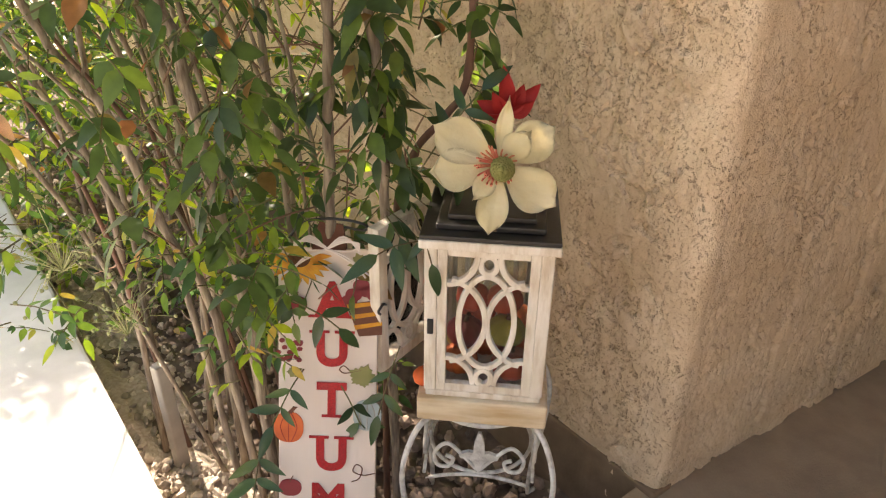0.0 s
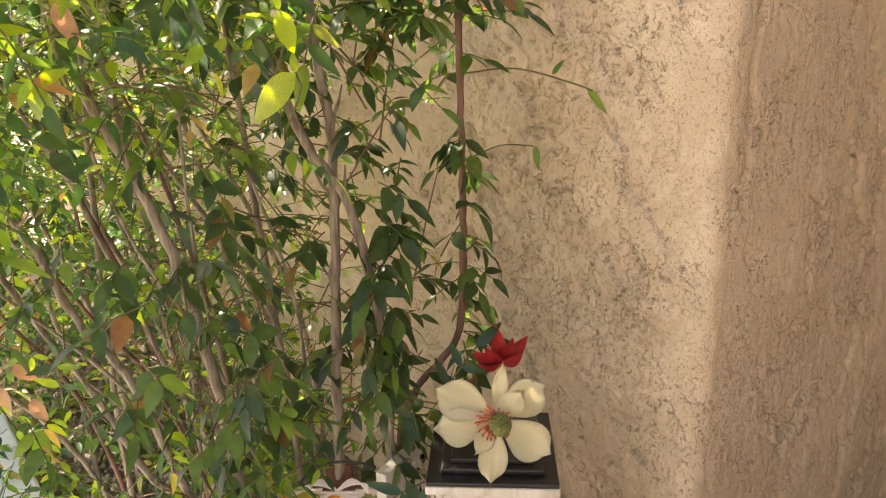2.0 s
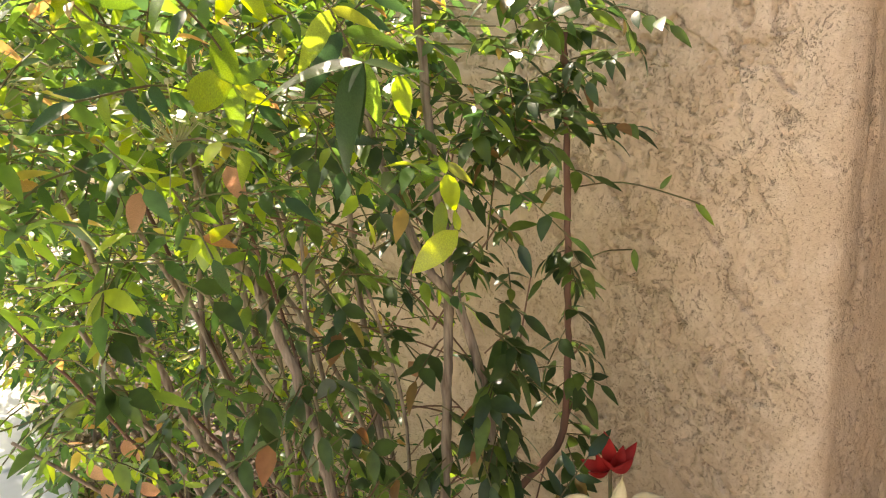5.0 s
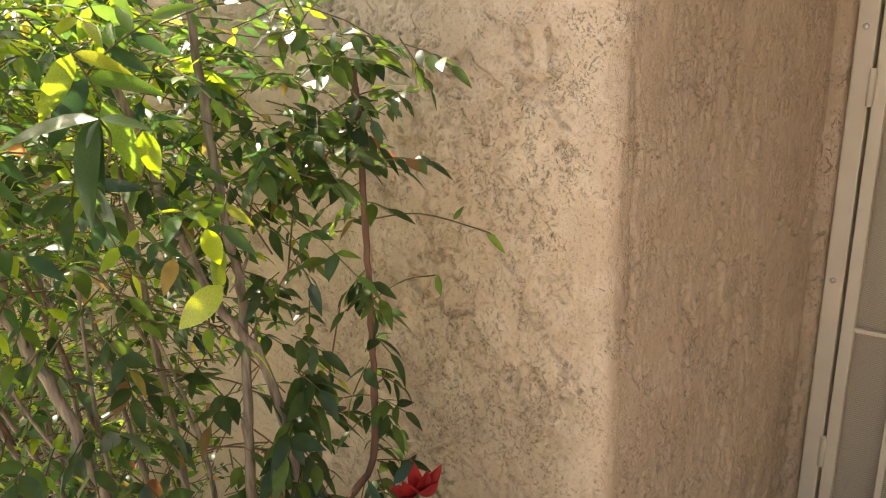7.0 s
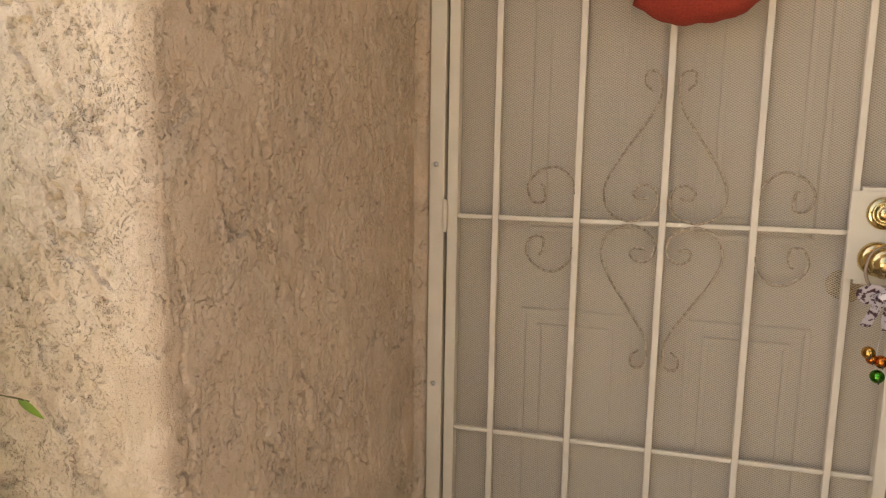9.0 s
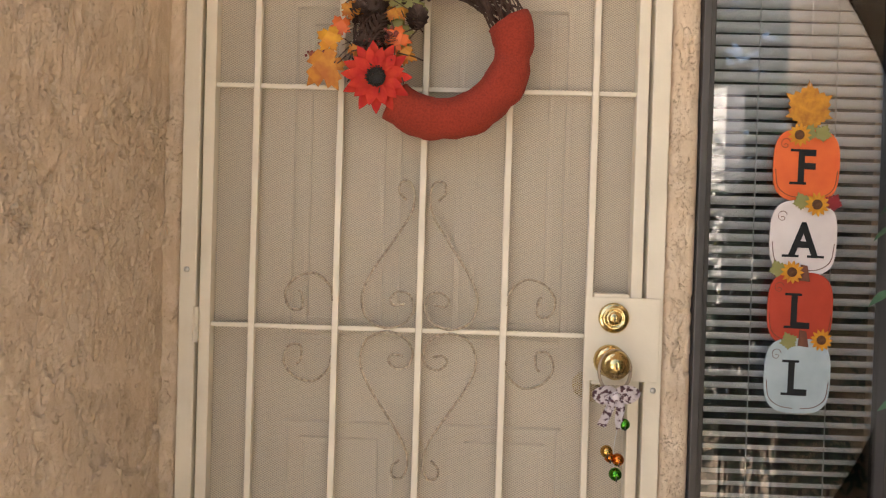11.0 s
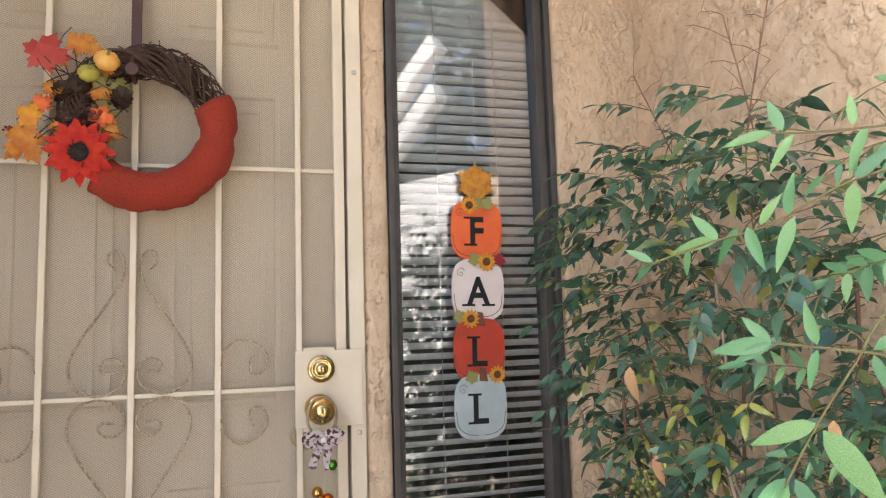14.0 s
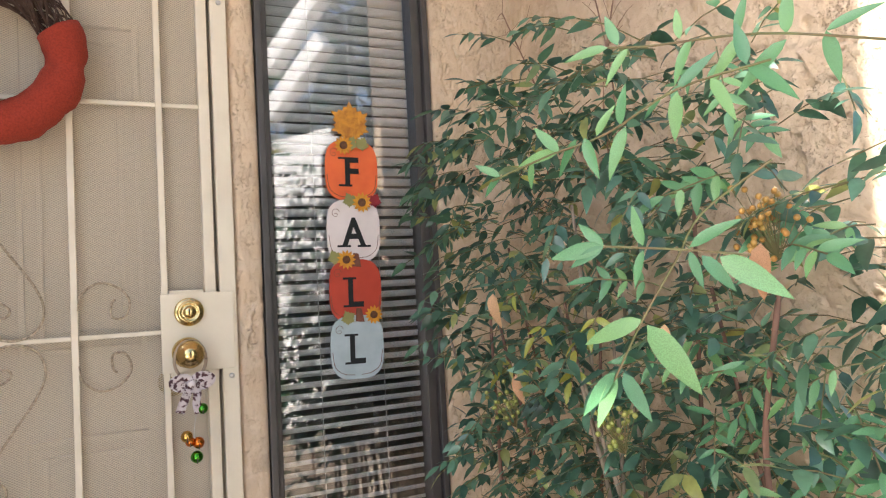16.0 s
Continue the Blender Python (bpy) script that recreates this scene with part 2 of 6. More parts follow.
PINK = material("pink_stamen", (0.62, 0.13, 0.09), (0.75, 0.34, 0.18), 0.7, scale=80)
MOSS = material("green_seed_cone", (0.16, 0.17, 0.04), (0.24, 0.22, 0.07), 0.8, scale=120, bump=0.8, bump_scale=400)
RED = material("red_cloth", (0.40, 0.008, 0.006), (0.26, 0.006, 0.005), 0.65, scale=40, bump=0.2)
GLITTER = material("red_glitter", (0.60, 0.016, 0.022), (0.34, 0.010, 0.014), 0.4, scale=520, bump=1.0, bump_scale=900)
BOARD = material("whitewashed_board", (0.74, 0.64, 0.57), (0.68, 0.57, 0.49), 0.7, scale=16, bump=0.2, bump_scale=90, stretch=(1, 1, 0.12), stain=0.3,
                 stain_scale=12, stain_color=(0.55, 0.42, 0.33))
ORANGE = material("orange_paint", (0.72, 0.15, 0.03), (0.58, 0.10, 0.02), 0.55, scale=30, stain=0.25, stain_scale=14)
RUST = material("rust_orange_paint", (0.48, 0.055, 0.025), (0.42, 0.045, 0.02), 0.55, scale=30, stain=0.2)
PALEBLUE = material("pale_blue_paint", (0.42, 0.49, 0.50), (0.36, 0.43, 0.44), 0.6, scale=25, stain=0.2)
OFFWHITE = material("off_white_paint", (0.74, 0.66, 0.62), (0.68, 0.60, 0.56), 0.6, scale=25, stain=0.1)
BRIGHTORANGE = material("bright_orange_paint", (0.78, 0.15, 0.035), (0.72, 0.12, 0.03), 0.55, scale=25, stain=0.15)
YELLOW = material("sunflower_yellow", (0.68, 0.33, 0.02), (0.55, 0.20, 0.015), 0.65, scale=60)
BROWN = material("dark_brown_seed", (0.09, 0.035, 0.015), (0.14, 0.06, 0.02), 0.85, scale=200, bump=0.8, bump_scale=500)
STEMBROWN = material("stem_brown", (0.13, 0.045, 0.025), (0.18, 0.07, 0.04), 0.8, scale=50)
OLIVE = material("olive_leaf_paint", (0.22, 0.22, 0.07), (0.28, 0.25, 0.09), 0.7, scale=30)
MAROON = material("maroon_paint", (0.28, 0.02, 0.03), (0.20, 0.015, 0.02), 0.5, scale=30)
TOPPERGOLD = material("golden_yellow_leaf_paint", (0.60, 0.27, 0.025), (0.36, 0.13, 0.015), 0.7, scale=60, bump=0.3, bump_scale=220)
GOLDLEAF = material("golden_leaf_cloth", (0.56, 0.24, 0.03), (0.38, 0.11, 0.015), 0.7, scale=45, bump=0.3, bump_scale=220)
BLACKPAINT = material("black_letter_paint", (0.010, 0.010, 0.010), (0.014, 0.014, 0.014), 0.9)
VINE = material("grapevine_twig", (0.058, 0.030, 0.021), (0.105, 0.058, 0.041), 0.85, scale=80, bump=0.6, bump_scale=300, spread=0.35)
BURLAP = material("rust_burlap", (0.36, 0.040, 0.018), (0.25, 0.026, 0.012), 0.95, scale=260, bump=1.0, bump_scale=700, sheen=0.0, stain=0.2, stain_scale=20)
REDPETAL = material("orange_red_petal", (0.42, 0.010, 0.008), (0.52, 0.038, 0.011), 0.85, scale=40, bump=0.2)
CORALLEAF = material("coral_red_leaf", (0.38, 0.040, 0.035), (0.46, 0.07, 0.05), 0.7, scale=40)
CONE = material("pine_cone", (0.05, 0.028, 0.02), (0.10, 0.06, 0.045), 0.8, scale=70)
BERRY = material("dark_red_berry", (0.16, 0.018, 0.014), (0.24, 0.05, 0.03), 0.3, scale=50)
GOURD = material("yellow_gourd", (0.74, 0.42, 0.10), (0.66, 0.32, 0.06), 0.5, scale=30)
GREENGOURD = material("green_gourd", (0.42, 0.36, 0.05), (0.32, 0.28, 0.04), 0.5, scale=30)
STRAP = material("brown_metal_strap", (0.075, 0.028, 0.018), (0.06, 0.022, 0.014), 0.45, scale=20)
RIBBON = material("spotted_ribbon", (0.78, 0.70, 0.70), (0.12, 0.05, 0.06), 0.7, scale=130)
RIBBON.node_tree.nodes["Color Ramp"].color_ramp.elements[0].position = 0.5
RIBBON.node_tree.nodes["Color Ramp"].color_ramp.elements[1].position = 0.56
LEATHER = material("tan_strap", (0.34, 0.25, 0.17), None, 0.6)
GREENBELL = material("green_bell_metal", (0.08, 0.34, 0.03), None, 0.18, 1.0)
GOLDBELL = material("gold_bell_metal", (0.70, 0.40, 0.10), None, 0.2, 1.0)
ORANGEBELL = material("copper_orange_bell_metal", (0.72, 0.20, 0.03), None, 0.2, 1.0)
BARK = material("nandina_bark", (0.40, 0.325, 0.245), (0.15, 0.11, 0.08), 0.92, scale=150, bump=1.0, bump_scale=260, stretch=(1, 1, 0.15), stain=0.4, stain_scale=25,
                stain_color=(0.12, 0.075, 0.055))
REDBARK = material("reddish_bark", (0.22, 0.115, 0.080), (0.11, 0.060, 0.042), 0.85, scale=45, bump=0.9, bump_scale=160, stretch=(1, 1, 0.15))
TWIG = material("green_twig", (0.12, 0.13, 0.045), (0.15, 0.10, 0.05), 0.7, scale=30)
DRYTWIG = material("dry_twig", (0.20, 0.11, 0.075), (0.26, 0.15, 0.10), 0.85, scale=30)
LEAF_TONES = ((0.0, (0.020, 0.052, 0.020)), (0.38, (0.045, 0.105, 0.028)), (0.70, (0.110, 0.205, 0.032)), (0.93, (0.20, 0.28, 0.036)), (1.0, (0.30, 0.18, 0.07)))
LEAF = leaf_material("sunny_leaf", LEAF_TONES, "island", 3.6, 0.44, 0.38)
LEAFP = leaf_material("sunny_leaf_single", LEAF_TONES, "object", 3.6, 0.46, 0.36)
# Brighter, yellower copy of the leaf: the backlight on the tips put into colour.
TIPLEAF = leaf_material("sunlit_tip_leaf", ((0.0, (0.10, 0.20, 0.025)), (0.5, (0.22, 0.33, 0.030)), (1.0, (0.34, 0.42, 0.040))), "object", 2.2, 0.5, 0.35)
# Darker copies of the nandina leaf, with the under-canopy shade put into their greens.
DARKLEAF = leaf_material("shaded_leaf_single", ((0.0, (0.022, 0.052, 0.022)), (0.6, (0.040, 0.090, 0.034)), (1.0, (0.08, 0.14, 0.036))), "object", 2.0, 0.28, 0.28)
SHADELEAF = leaf_material("shaded_leaf", ((0.0, (0.024, 0.050, 0.016)), (0.55, (0.046, 0.090, 0.026)), (0.93, (0.10, 0.17, 0.032)), (1.0, (0.24, 0.12, 0.05))), "island", 2.8, 0.36, 0.36)
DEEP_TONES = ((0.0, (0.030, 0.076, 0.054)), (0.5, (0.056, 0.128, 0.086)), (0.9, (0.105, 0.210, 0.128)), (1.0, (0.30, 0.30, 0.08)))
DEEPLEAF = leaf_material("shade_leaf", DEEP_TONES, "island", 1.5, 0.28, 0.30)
FRESH_TONES = ((0.0, (0.070, 0.19, 0.090)), (0.6, (0.11, 0.27, 0.115)), (1.0, (0.18, 0.34, 0.120)))
FRESHLEAF = leaf_material("fresh_leaf_single", FRESH_TONES, "object", 1.3, 0.25, 0.45)
DRYLEAF = leaf_material("dry_leaf", ((0.0, (0.58, 0.38, 0.20)), (1.0, (0.38, 0.19, 0.10))), "object", 1.2, 0.3, 0.7)
YELLOWLEAF = leaf_material("yellow_leaf", ((0.0, (0.35, 0.33, 0.06)), (1.0, (0.26, 0.30, 0.06))), "object", 1.3, 0.3)
BUD = material("pale_green_bud", (0.42, 0.42, 0.22), (0.34, 0.36, 0.14), 0.6, scale=60)
GREENBERRY = material("green_berry", (0.16, 0.19, 0.03), (0.22, 0.20, 0.05), 0.4, scale=60)
ORANGEBERRY = material("orange_berry", (0.42, 0.19, 0.04), (0.34, 0.22, 0.05), 0.45, scale=60)
PLASTIC = material("grey_plastic_stake", (0.42, 0.38, 0.33), (0.34, 0.31, 0.27), 0.7, scale=30, stain=0.2)
WHITEWALL = material("white_house_paint", (0.88, 0.87, 0.85), (0.84, 0.83, 0.81), 0.85, scale=10, bump=0.3)


# ---- mesh helpers ----
def part(name, bm, mat, parent=None, label="", smooth=False, matrix=None):
    """One bmesh as one mesh object, under a thing or a part."""
    me = bpy.data.meshes.new(name)
    bm.to_mesh(me)
    bm.free()
    me.materials.append(mat)
    if smooth:
        me.shade_smooth()
    return put(name, me, parent, label, matrix)


def put(name, me, parent=None, label="", matrix=None):
    ob = new(name, me)
    if parent is not None:
        ob.parent = parent
    if matrix is not None:
        ob.matrix_local = matrix
    if label:
        ob["label"] = label
    return ob


def base(name, matrix, label, category, group="", kind=""):
    ob = new(name)
    ob.empty_display_size = 0.05
    ob.matrix_world = matrix
    return tagged(ob, label, category, group, kind)


def box(bm, lo, hi, bevel=0.0):
    g = bmesh.ops.create_cube(bm, size=1.0)["verts"]
    lo, hi = Vector(lo), Vector(hi)
    c, s = (lo + hi) / 2, hi - lo
    for v in g:
        v.co = Vector((v.co.x * s.x, v.co.y * s.y, v.co.z * s.z)) + c
    if bevel:
        edges = list({e for v in g for e in v.link_edges})
        bmesh.ops.bevel(bm, geom=edges, offset=bevel, segments=2, affect="EDGES", profile=0.5)
    return bm


def boxed(lo, hi, bevel=0.0):
    return box(bmesh.new(), lo, hi, bevel)


def tube(bm, pts, radius, seg=8, flat=1.0, cap=True):
    """A rod along pts; radius is a number or one for each point; flat squashes it along its second axis."""
    pts = [Vector(p) for p in pts]
    n = len(pts)
    rad = radius if isinstance(radius, (list, tuple)) else [radius] * n
    ref = None
    rings = []
    for i, p in enumerate(pts):
        d = (pts[min(i + 1, n - 1)] - pts[max(i - 1, 0)])
        d = d.normalized() if d.length > 1e-9 else Vector((0, 0, 1))
        if ref is None:
            ref = d.orthogonal().normalized() if abs(d.y) > 0.9 else d.cross(Vector((0, 1, 0))).normalized()
        u = (ref - d * ref.dot(d)).normalized()
        ref = u
        w = d.cross(u)
        rings.append([bm.verts.new(p + rad[i] * (math.cos(a) * u + flat * math.sin(a) * w))
                      for a in (2 * math.pi * k / seg for k in range(seg))])
    for a, b in zip(rings, rings[1:]):
        for k in range(seg):
            bm.faces.new((a[k], a[(k + 1) % seg], b[(k + 1) % seg], b[k]))
    if cap:
        bm.faces.new(rings[0][::-1])
        bm.faces.new(rings[-1])
    return bm


def smooth_path(pts, steps=6):
    """Catmull-Rom through pts."""
    p = [Vector(q) for q in pts]
    p = [2 * p[0] - p[1], *p, 2 * p[-1] - p[-2]]
    out = []
    for i in range(1, len(p) - 2):
        for k in range(steps):
            t = k / steps
            a, b, c, d = p[i - 1:i + 3]
            out.append(0.5 * (2 * b + (c - a) * t + (2 * a - 5 * b + 4 * c - d) * t * t + (3 * b - 3 * c + d - a) * t ** 3))
    return [*out, p[-2]]


def lathe(bm, profile, seg=24, axis="z"):
    """profile: (radius, height) pairs turned round an axis."""
    rings = []
    for r, h in profile:
        ring = []
        for k in range(seg):
            a = 2 * math.pi * k / seg
            c, s = r * math.cos(a), r * math.sin(a)
            ring.append(bm.verts.new((c, s, h) if axis == "z" else (h, c, s)))
        rings.append(ring)
    for a, b in zip(rings, rings[1:]):
        for k in range(seg):
            bm.faces.new((a[k], a[(k + 1) % seg], b[(k + 1) % seg], b[k]))
    bm.faces.new(rings[0][::-1])
    bm.faces.new(rings[-1])
    bmesh.ops.recalc_face_normals(bm, faces=bm.faces)
    return bm


def slab(bm, outline, y0, y1):
    """A flat shape in x and z, from y0 (front) to y1 (back)."""
    f = [bm.verts.new((x, y0, z)) for x, z in outline]
    b = [bm.verts.new((x, y1, z)) for x, z in outline]
    bm.faces.new(f)
    bm.faces.new(b[::-1])
    n = len(f)
    for i in range(n):
        bm.faces.new((f[i], b[i], b[(i + 1) % n], f[(i + 1) % n]))
    bmesh.ops.recalc_face_normals(bm, faces=bm.faces)
    return bm


def ball(bm, c, r, squash=1.0, seg=10):
    g = bmesh.ops.create_uvsphere(bm, u_segments=seg, v_segments=max(5, seg // 2 + 1), radius=r)["verts"]
    for v in g:
        v.co = Vector((v.co.x, v.co.y, v.co.z * squash)) + Vector(c)
    return bm


def squircle(w, h, power=3.2, n=36):
    out = []
    for k in range(n):
        a = 2 * math.pi * k / n
        c, s = math.cos(a), math.sin(a)
        out.append((w / 2 * math.copysign(abs(c) ** (2 / power), c), h / 2 * math.copysign(abs(s) ** (2 / power), s)))
    return out


def gourd(bm, r, h, ribs=8, seg=32, rings=10):
    """A ribbed pumpkin standing on z = 0."""
    rows = []
    for i in range(1, rings):
        v = math.pi * i / rings
        row = []
        for k in range(seg):
            a = 2 * math.pi * k / seg
            rr = r * math.sin(v) ** 0.8 * (1 - 0.10 * abs(math.cos(ribs * a / 2)) ** 6)
            row.append(bm.verts.new((rr * math.cos(a), rr * math.sin(a), h / 2 - h / 2 * math.cos(v) * (1 - 0.12 * math.sin(v)))))
        rows.append(row)
    for a, b in zip(rows, rows[1:]):
        for k in range(seg):
            bm.faces.new((a[k], a[(k + 1) % seg], b[(k + 1) % seg], b[k]))
    bm.faces.new(rows[0][::-1])
    bm.faces.new(rows[-1])
    return bm


def blade(bm, m, length, width, fold=0.25, droop=0.25, pts=6, belly=0.42, thick=0.0):
    """A pointed leaf or petal along +x of m, its face towards +z."""
    rows = []
    for i in range(pts + 1):
        t = i / pts
        w = width / 2 * (math.sin(math.pi * t ** (math.log(0.5) / math.log(belly)))) ** 0.85 if 0 < t < 1 else width * 0.012
        x, z = length * t, -droop * length * t * t
        rows.append([bm.verts.new(m @ Vector((x, s * w, z + fold * abs(s) * w))) for s in (-1, 0, 1)])
    for a, b in zip(rows, rows[1:]):
        for k in (0, 1):
            bm.faces.new((a[k], a[k + 1], b[k + 1], b[k]))
    return bm


def text_mesh(body, size, depth, bold=0.0):
    """Letters of the built-in font as a mesh: x to the right, z up, front at y = 0."""
    cu = bpy.data.curves.new("letter", "FONT")
    cu.body, cu.size, cu.extrude, cu.offset = body, size, depth / 2, bold
    cu.align_x, cu.align_y = "CENTER", "CENTER"
    ob = bpy.data.objects.new("letter", cu)
    scene.collection.objects.link(ob)
    me = bpy.data.meshes.new_from_object(ob.evaluated_get(bpy.context.evaluated_depsgraph_get()))
    bpy.data.objects.remove(ob)
    bpy.data.curves.remove(cu)
    me.transform(Matrix.Rotation(radians(90), 4, "X"))
    return me


SERIFS = {"A": ((-0.30, -0.36), (0.30, -0.36)), "U": ((-0.27, 0.36), (0.27, 0.36)), "T": ((0, -0.36),), "M": ((-0.33, -0.36), (0.33, -0.36)),
          "N": ((-0.27, -0.36), (0.27, 0.36), (-0.27, 0.36)), "F": ((-0.2, -0.36), (-0.2, 0.36)), "L": ((-0.18, 0.36), (-0.18, -0.36))}


def letter(ch, size, depth, mat, parent, at, bold=0.0, wide=1.0, label=""):
    me = text_mesh(ch, size, depth, bold)
    bm = bmesh.new()
    bm.from_mesh(me)
    bpy.data.meshes.remove(me)
    zs = [v.co.z for v in bm.verts]
    xs = [v.co.x for v in bm.verts]
    mid, half, cx = (max(zs) + min(zs)) / 2, (max(zs) - min(zs)) / 2, (max(xs) + min(xs)) / 2
    for v in bm.verts:
        v.co.z, v.co.x = (v.co.z - mid), (v.co.x - cx) * wide
    for sx, sz in SERIFS[ch]:
        z = math.copysign(half, sz)
        x = sx * size * wide
        box(bm, (x - 0.17 * size, -depth * 0.55, min(z, z * 0.86)), (x + 0.17 * size, depth * 0.55, max(z, z * 0.86)))
    ob = part("letter", bm, mat, parent, label)
    ob.location = at
    return ob


# ---- noise on grids, for the trowelled walls ----
def lattice(u, v, seed):
    i, j = np.floor(u).astype(np.int64), np.floor(v).astype(np.int64)
    fu, fv = u - i, v - j
    fu, fv = fu * fu * (3 - 2 * fu), fv * fv * (3 - 2 * fv)

    def h(a, b):
        n = (a * 374761393 + b * 668265263 + seed * 974634777) & 0xFFFFFFFF
        n = ((n ^ (n >> 13)) * 1274126177) & 0xFFFFFFFF
        return ((n ^ (n >> 16)) & 0xFFFF) / 65535.0
    return (h(i, j) * (1 - fu) + h(i + 1, j) * fu) * (1 - fv) + (h(i, j + 1) * (1 - fu) + h(i + 1, j + 1) * fu) * fv


def fractal(u, v, seed, octaves=4):
    out, amp, total = 0, 1.0, 0
    for o in range(octaves):
        out = out + amp * lattice(u * 2 ** o, v * 2 ** o, seed + o)
        total += amp
        amp *= 0.55
    return out / total


def ease(a, b, x):
    t = np.clip((x - a) / (b - a), 0, 1)
    return t * t * (3 - 2 * t)


def stucco_height(s, z, streak, seed, slant=0.0):
    """Hand-trowelled stucco: smooth dragged plates with torn edges, chains of pits along the tears, sandy patches between.
    streak > 1 draws the strokes out upwards, slant leans them."""
    w1, w2 = fractal(s * 22, z * 22, seed + 30, 3) - 0.5, fractal(s * 22, z * 22, seed + 33, 3) - 0.5
    u, v = s + slant * z + 0.030 * w1, (z + 0.030 * w2) / streak
    swell = fractal(s * 5, z * 4, seed, 3) - 0.5
    field = fractal(u * 10.5, v * 10.5, seed + 9, 5)
    plate = ease(0.497, 0.512, field)
    field2 = fractal(u * 30 + 7.3, v * 26, seed + 61, 4)
    plate2 = ease(0.510, 0.528, field2)
    calm = ease(0.40, 0.56, fractal(s * 7, z * 6, seed + 13, 3))
    crumb = fractal(s * 190, z * 190 / streak ** 0.5, seed + 25, 2)
    tear = np.exp(-((field - 0.492) / 0.012) ** 2)
    tear2 = np.exp(-((field2 - 0.503) / 0.012) ** 2)
    pits = ease(0.510, 0.545, crumb) * np.clip(1.2 * tear - 0.1 + 0.55 * tear2 * calm, 0, 1)
    sand = (1 - plate) * ease(0.42, 0.58, fractal(s * 15, z * 15 / streak, seed + 44, 3))
    grain = fractal(s * 210, z * 210 / streak ** 0.5, seed + 17, 2) - 0.5
    speck = ease(0.685, 0.72, fractal(s * 150, z * 150 / streak, seed + 51, 2))
    drag = fractal(u * 130, v * 14, seed + 71, 3) - 0.5
    return (0.007 + 0.006 * swell + 0.0042 * plate + 0.0014 * plate2 * calm + 0.0026 * grain * (0.12 + sand) + 0.0010 * drag * (0.5 + 0.5 * plate)
            - 0.0038 * pits - 0.0040 * speck * (1 - 0.6 * plate))


def grid_wall(name, profile, zs, streak, seed, label, body, bead=None, slant=0.0):
    """A wall whose face follows profile, (x, y, nx, ny, s), plaster relief along the normal; body: boxes behind it."""
    prof = np.array(profile)
    zs = np.array(zs)
    S, Z = np.meshgrid(prof[:, 4], zs)
    h = stucco_height(S, Z, streak, seed, slant)
    if bead is not None:
        side = ease(-0.01, 0.03, S - bead[0])
        h = h * (1 - side) + side * (1.35 * stucco_height(S, Z, 2.3, seed + 100, 0.10) - 0.002)
        w = np.exp(-((S - bead[0]) / bead[1]) ** 4)
        h = h * (1 - 0.70 * w) + w * (0.004 + 0.006 * fractal(S * 60, Z * 5, seed + 60, 4))
    X = prof[None, :, 0] + prof[None, :, 2] * h
    Y = prof[None, :, 1] + prof[None, :, 3] * h
    nz, ns = X.shape
    verts = np.stack((X, Y, Z), -1).reshape(-1, 3)
    idx = np.arange(nz * ns).reshape(nz, ns)
    quads = np.stack((idx[:-1, :-1], idx[:-1, 1:], idx[1:, 1:], idx[1:, :-1]), -1).reshape(-1, 4)
    V, F = verts.tolist(), quads.tolist()
    for lo, hi in body:
        o = len(V)
        V += [(x, y, z) for x in (lo[0], hi[0]) for y in (lo[1], hi[1]) for z in (lo[2], hi[2])]
        F += [[o + i for i in q] for q in ((0, 1, 3, 2), (4, 6, 7, 5), (0, 4, 5, 1), (2, 3, 7, 6), (0, 2, 6, 4), (1, 5, 7, 3))]
    me = bpy.data.meshes.new(name)
    me.from_pydata(V, [], F)
    me.materials.append(STUCCO)
    me.shade_smooth()
    return tagged(put(name, me), label, "wall", kind="structure")


def spaced(a, b, step):
    n = max(1, round(abs(b - a) / step))
    return [a + (b - a) * i / n for i in range(n)]


# ---- the setting ----
FLOOR, BED = -0.06, -0.20
WALL_X, NOSE_Y, DOOR_X, SIDE_Y, R = 0.688, 0.738, 1.465, -1.10, 0.016      # garden wall face, its rounded end, door wall face, side wall face
RET_Y = 0.672                                                   # where the return wall meets the door wall

zs_low = [*spaced(-0.25, -0.1, 0.01), *spaced(-0.1, 1.42, 0.0023), *spaced(1.42, 1.5, 0.01), *spaced(1.5, 2.6, 0.02), 2.6]
LEAN = math.atan2(0.066, 0.76)                                  # the return wall runs slightly askew
prof = []
for y in [*spaced(4.5, 1.6, 0.06), *spaced(1.6, 1.25, 0.008), *spaced(1.25, NOSE_Y + R, 0.0023)]:
    prof.append((WALL_X, y, -1, 0, -y))
turn = math.pi / 2 - LEAN
for k in range(21):
    a = math.pi + turn * k / 20
    prof.append((WALL_X + R + R * math.cos(a), NOSE_Y + R + R * math.sin(a), math.cos(a), math.sin(a), -NOSE_Y - R + R * turn * k / 20))
ax, ay, nx, ny, s0 = prof[-1]
length = (DOOR_X + 0.02 - ax) / math.cos(LEAN)
for d in [*spaced(0.0023, length, 0.0023), length]:
    prof.append((ax + d * math.cos(LEAN), ay - d * math.sin(LEAN), nx, ny, s0 + d))
grid_wall("wall_garden", prof, zs_low, 1.3, 3, "tan trowelled stucco wall with a rounded corner beside the planting bed",
          [((WALL_X + 0.05, NOSE_Y + 0.06, -0.2), (1.9, 4.5, 2.6)), ((1.50, 0.70, -0.2), (1.9, 0.80, 2.6))], bead=(s0 - 0.022, 0.040), slant=0.45)


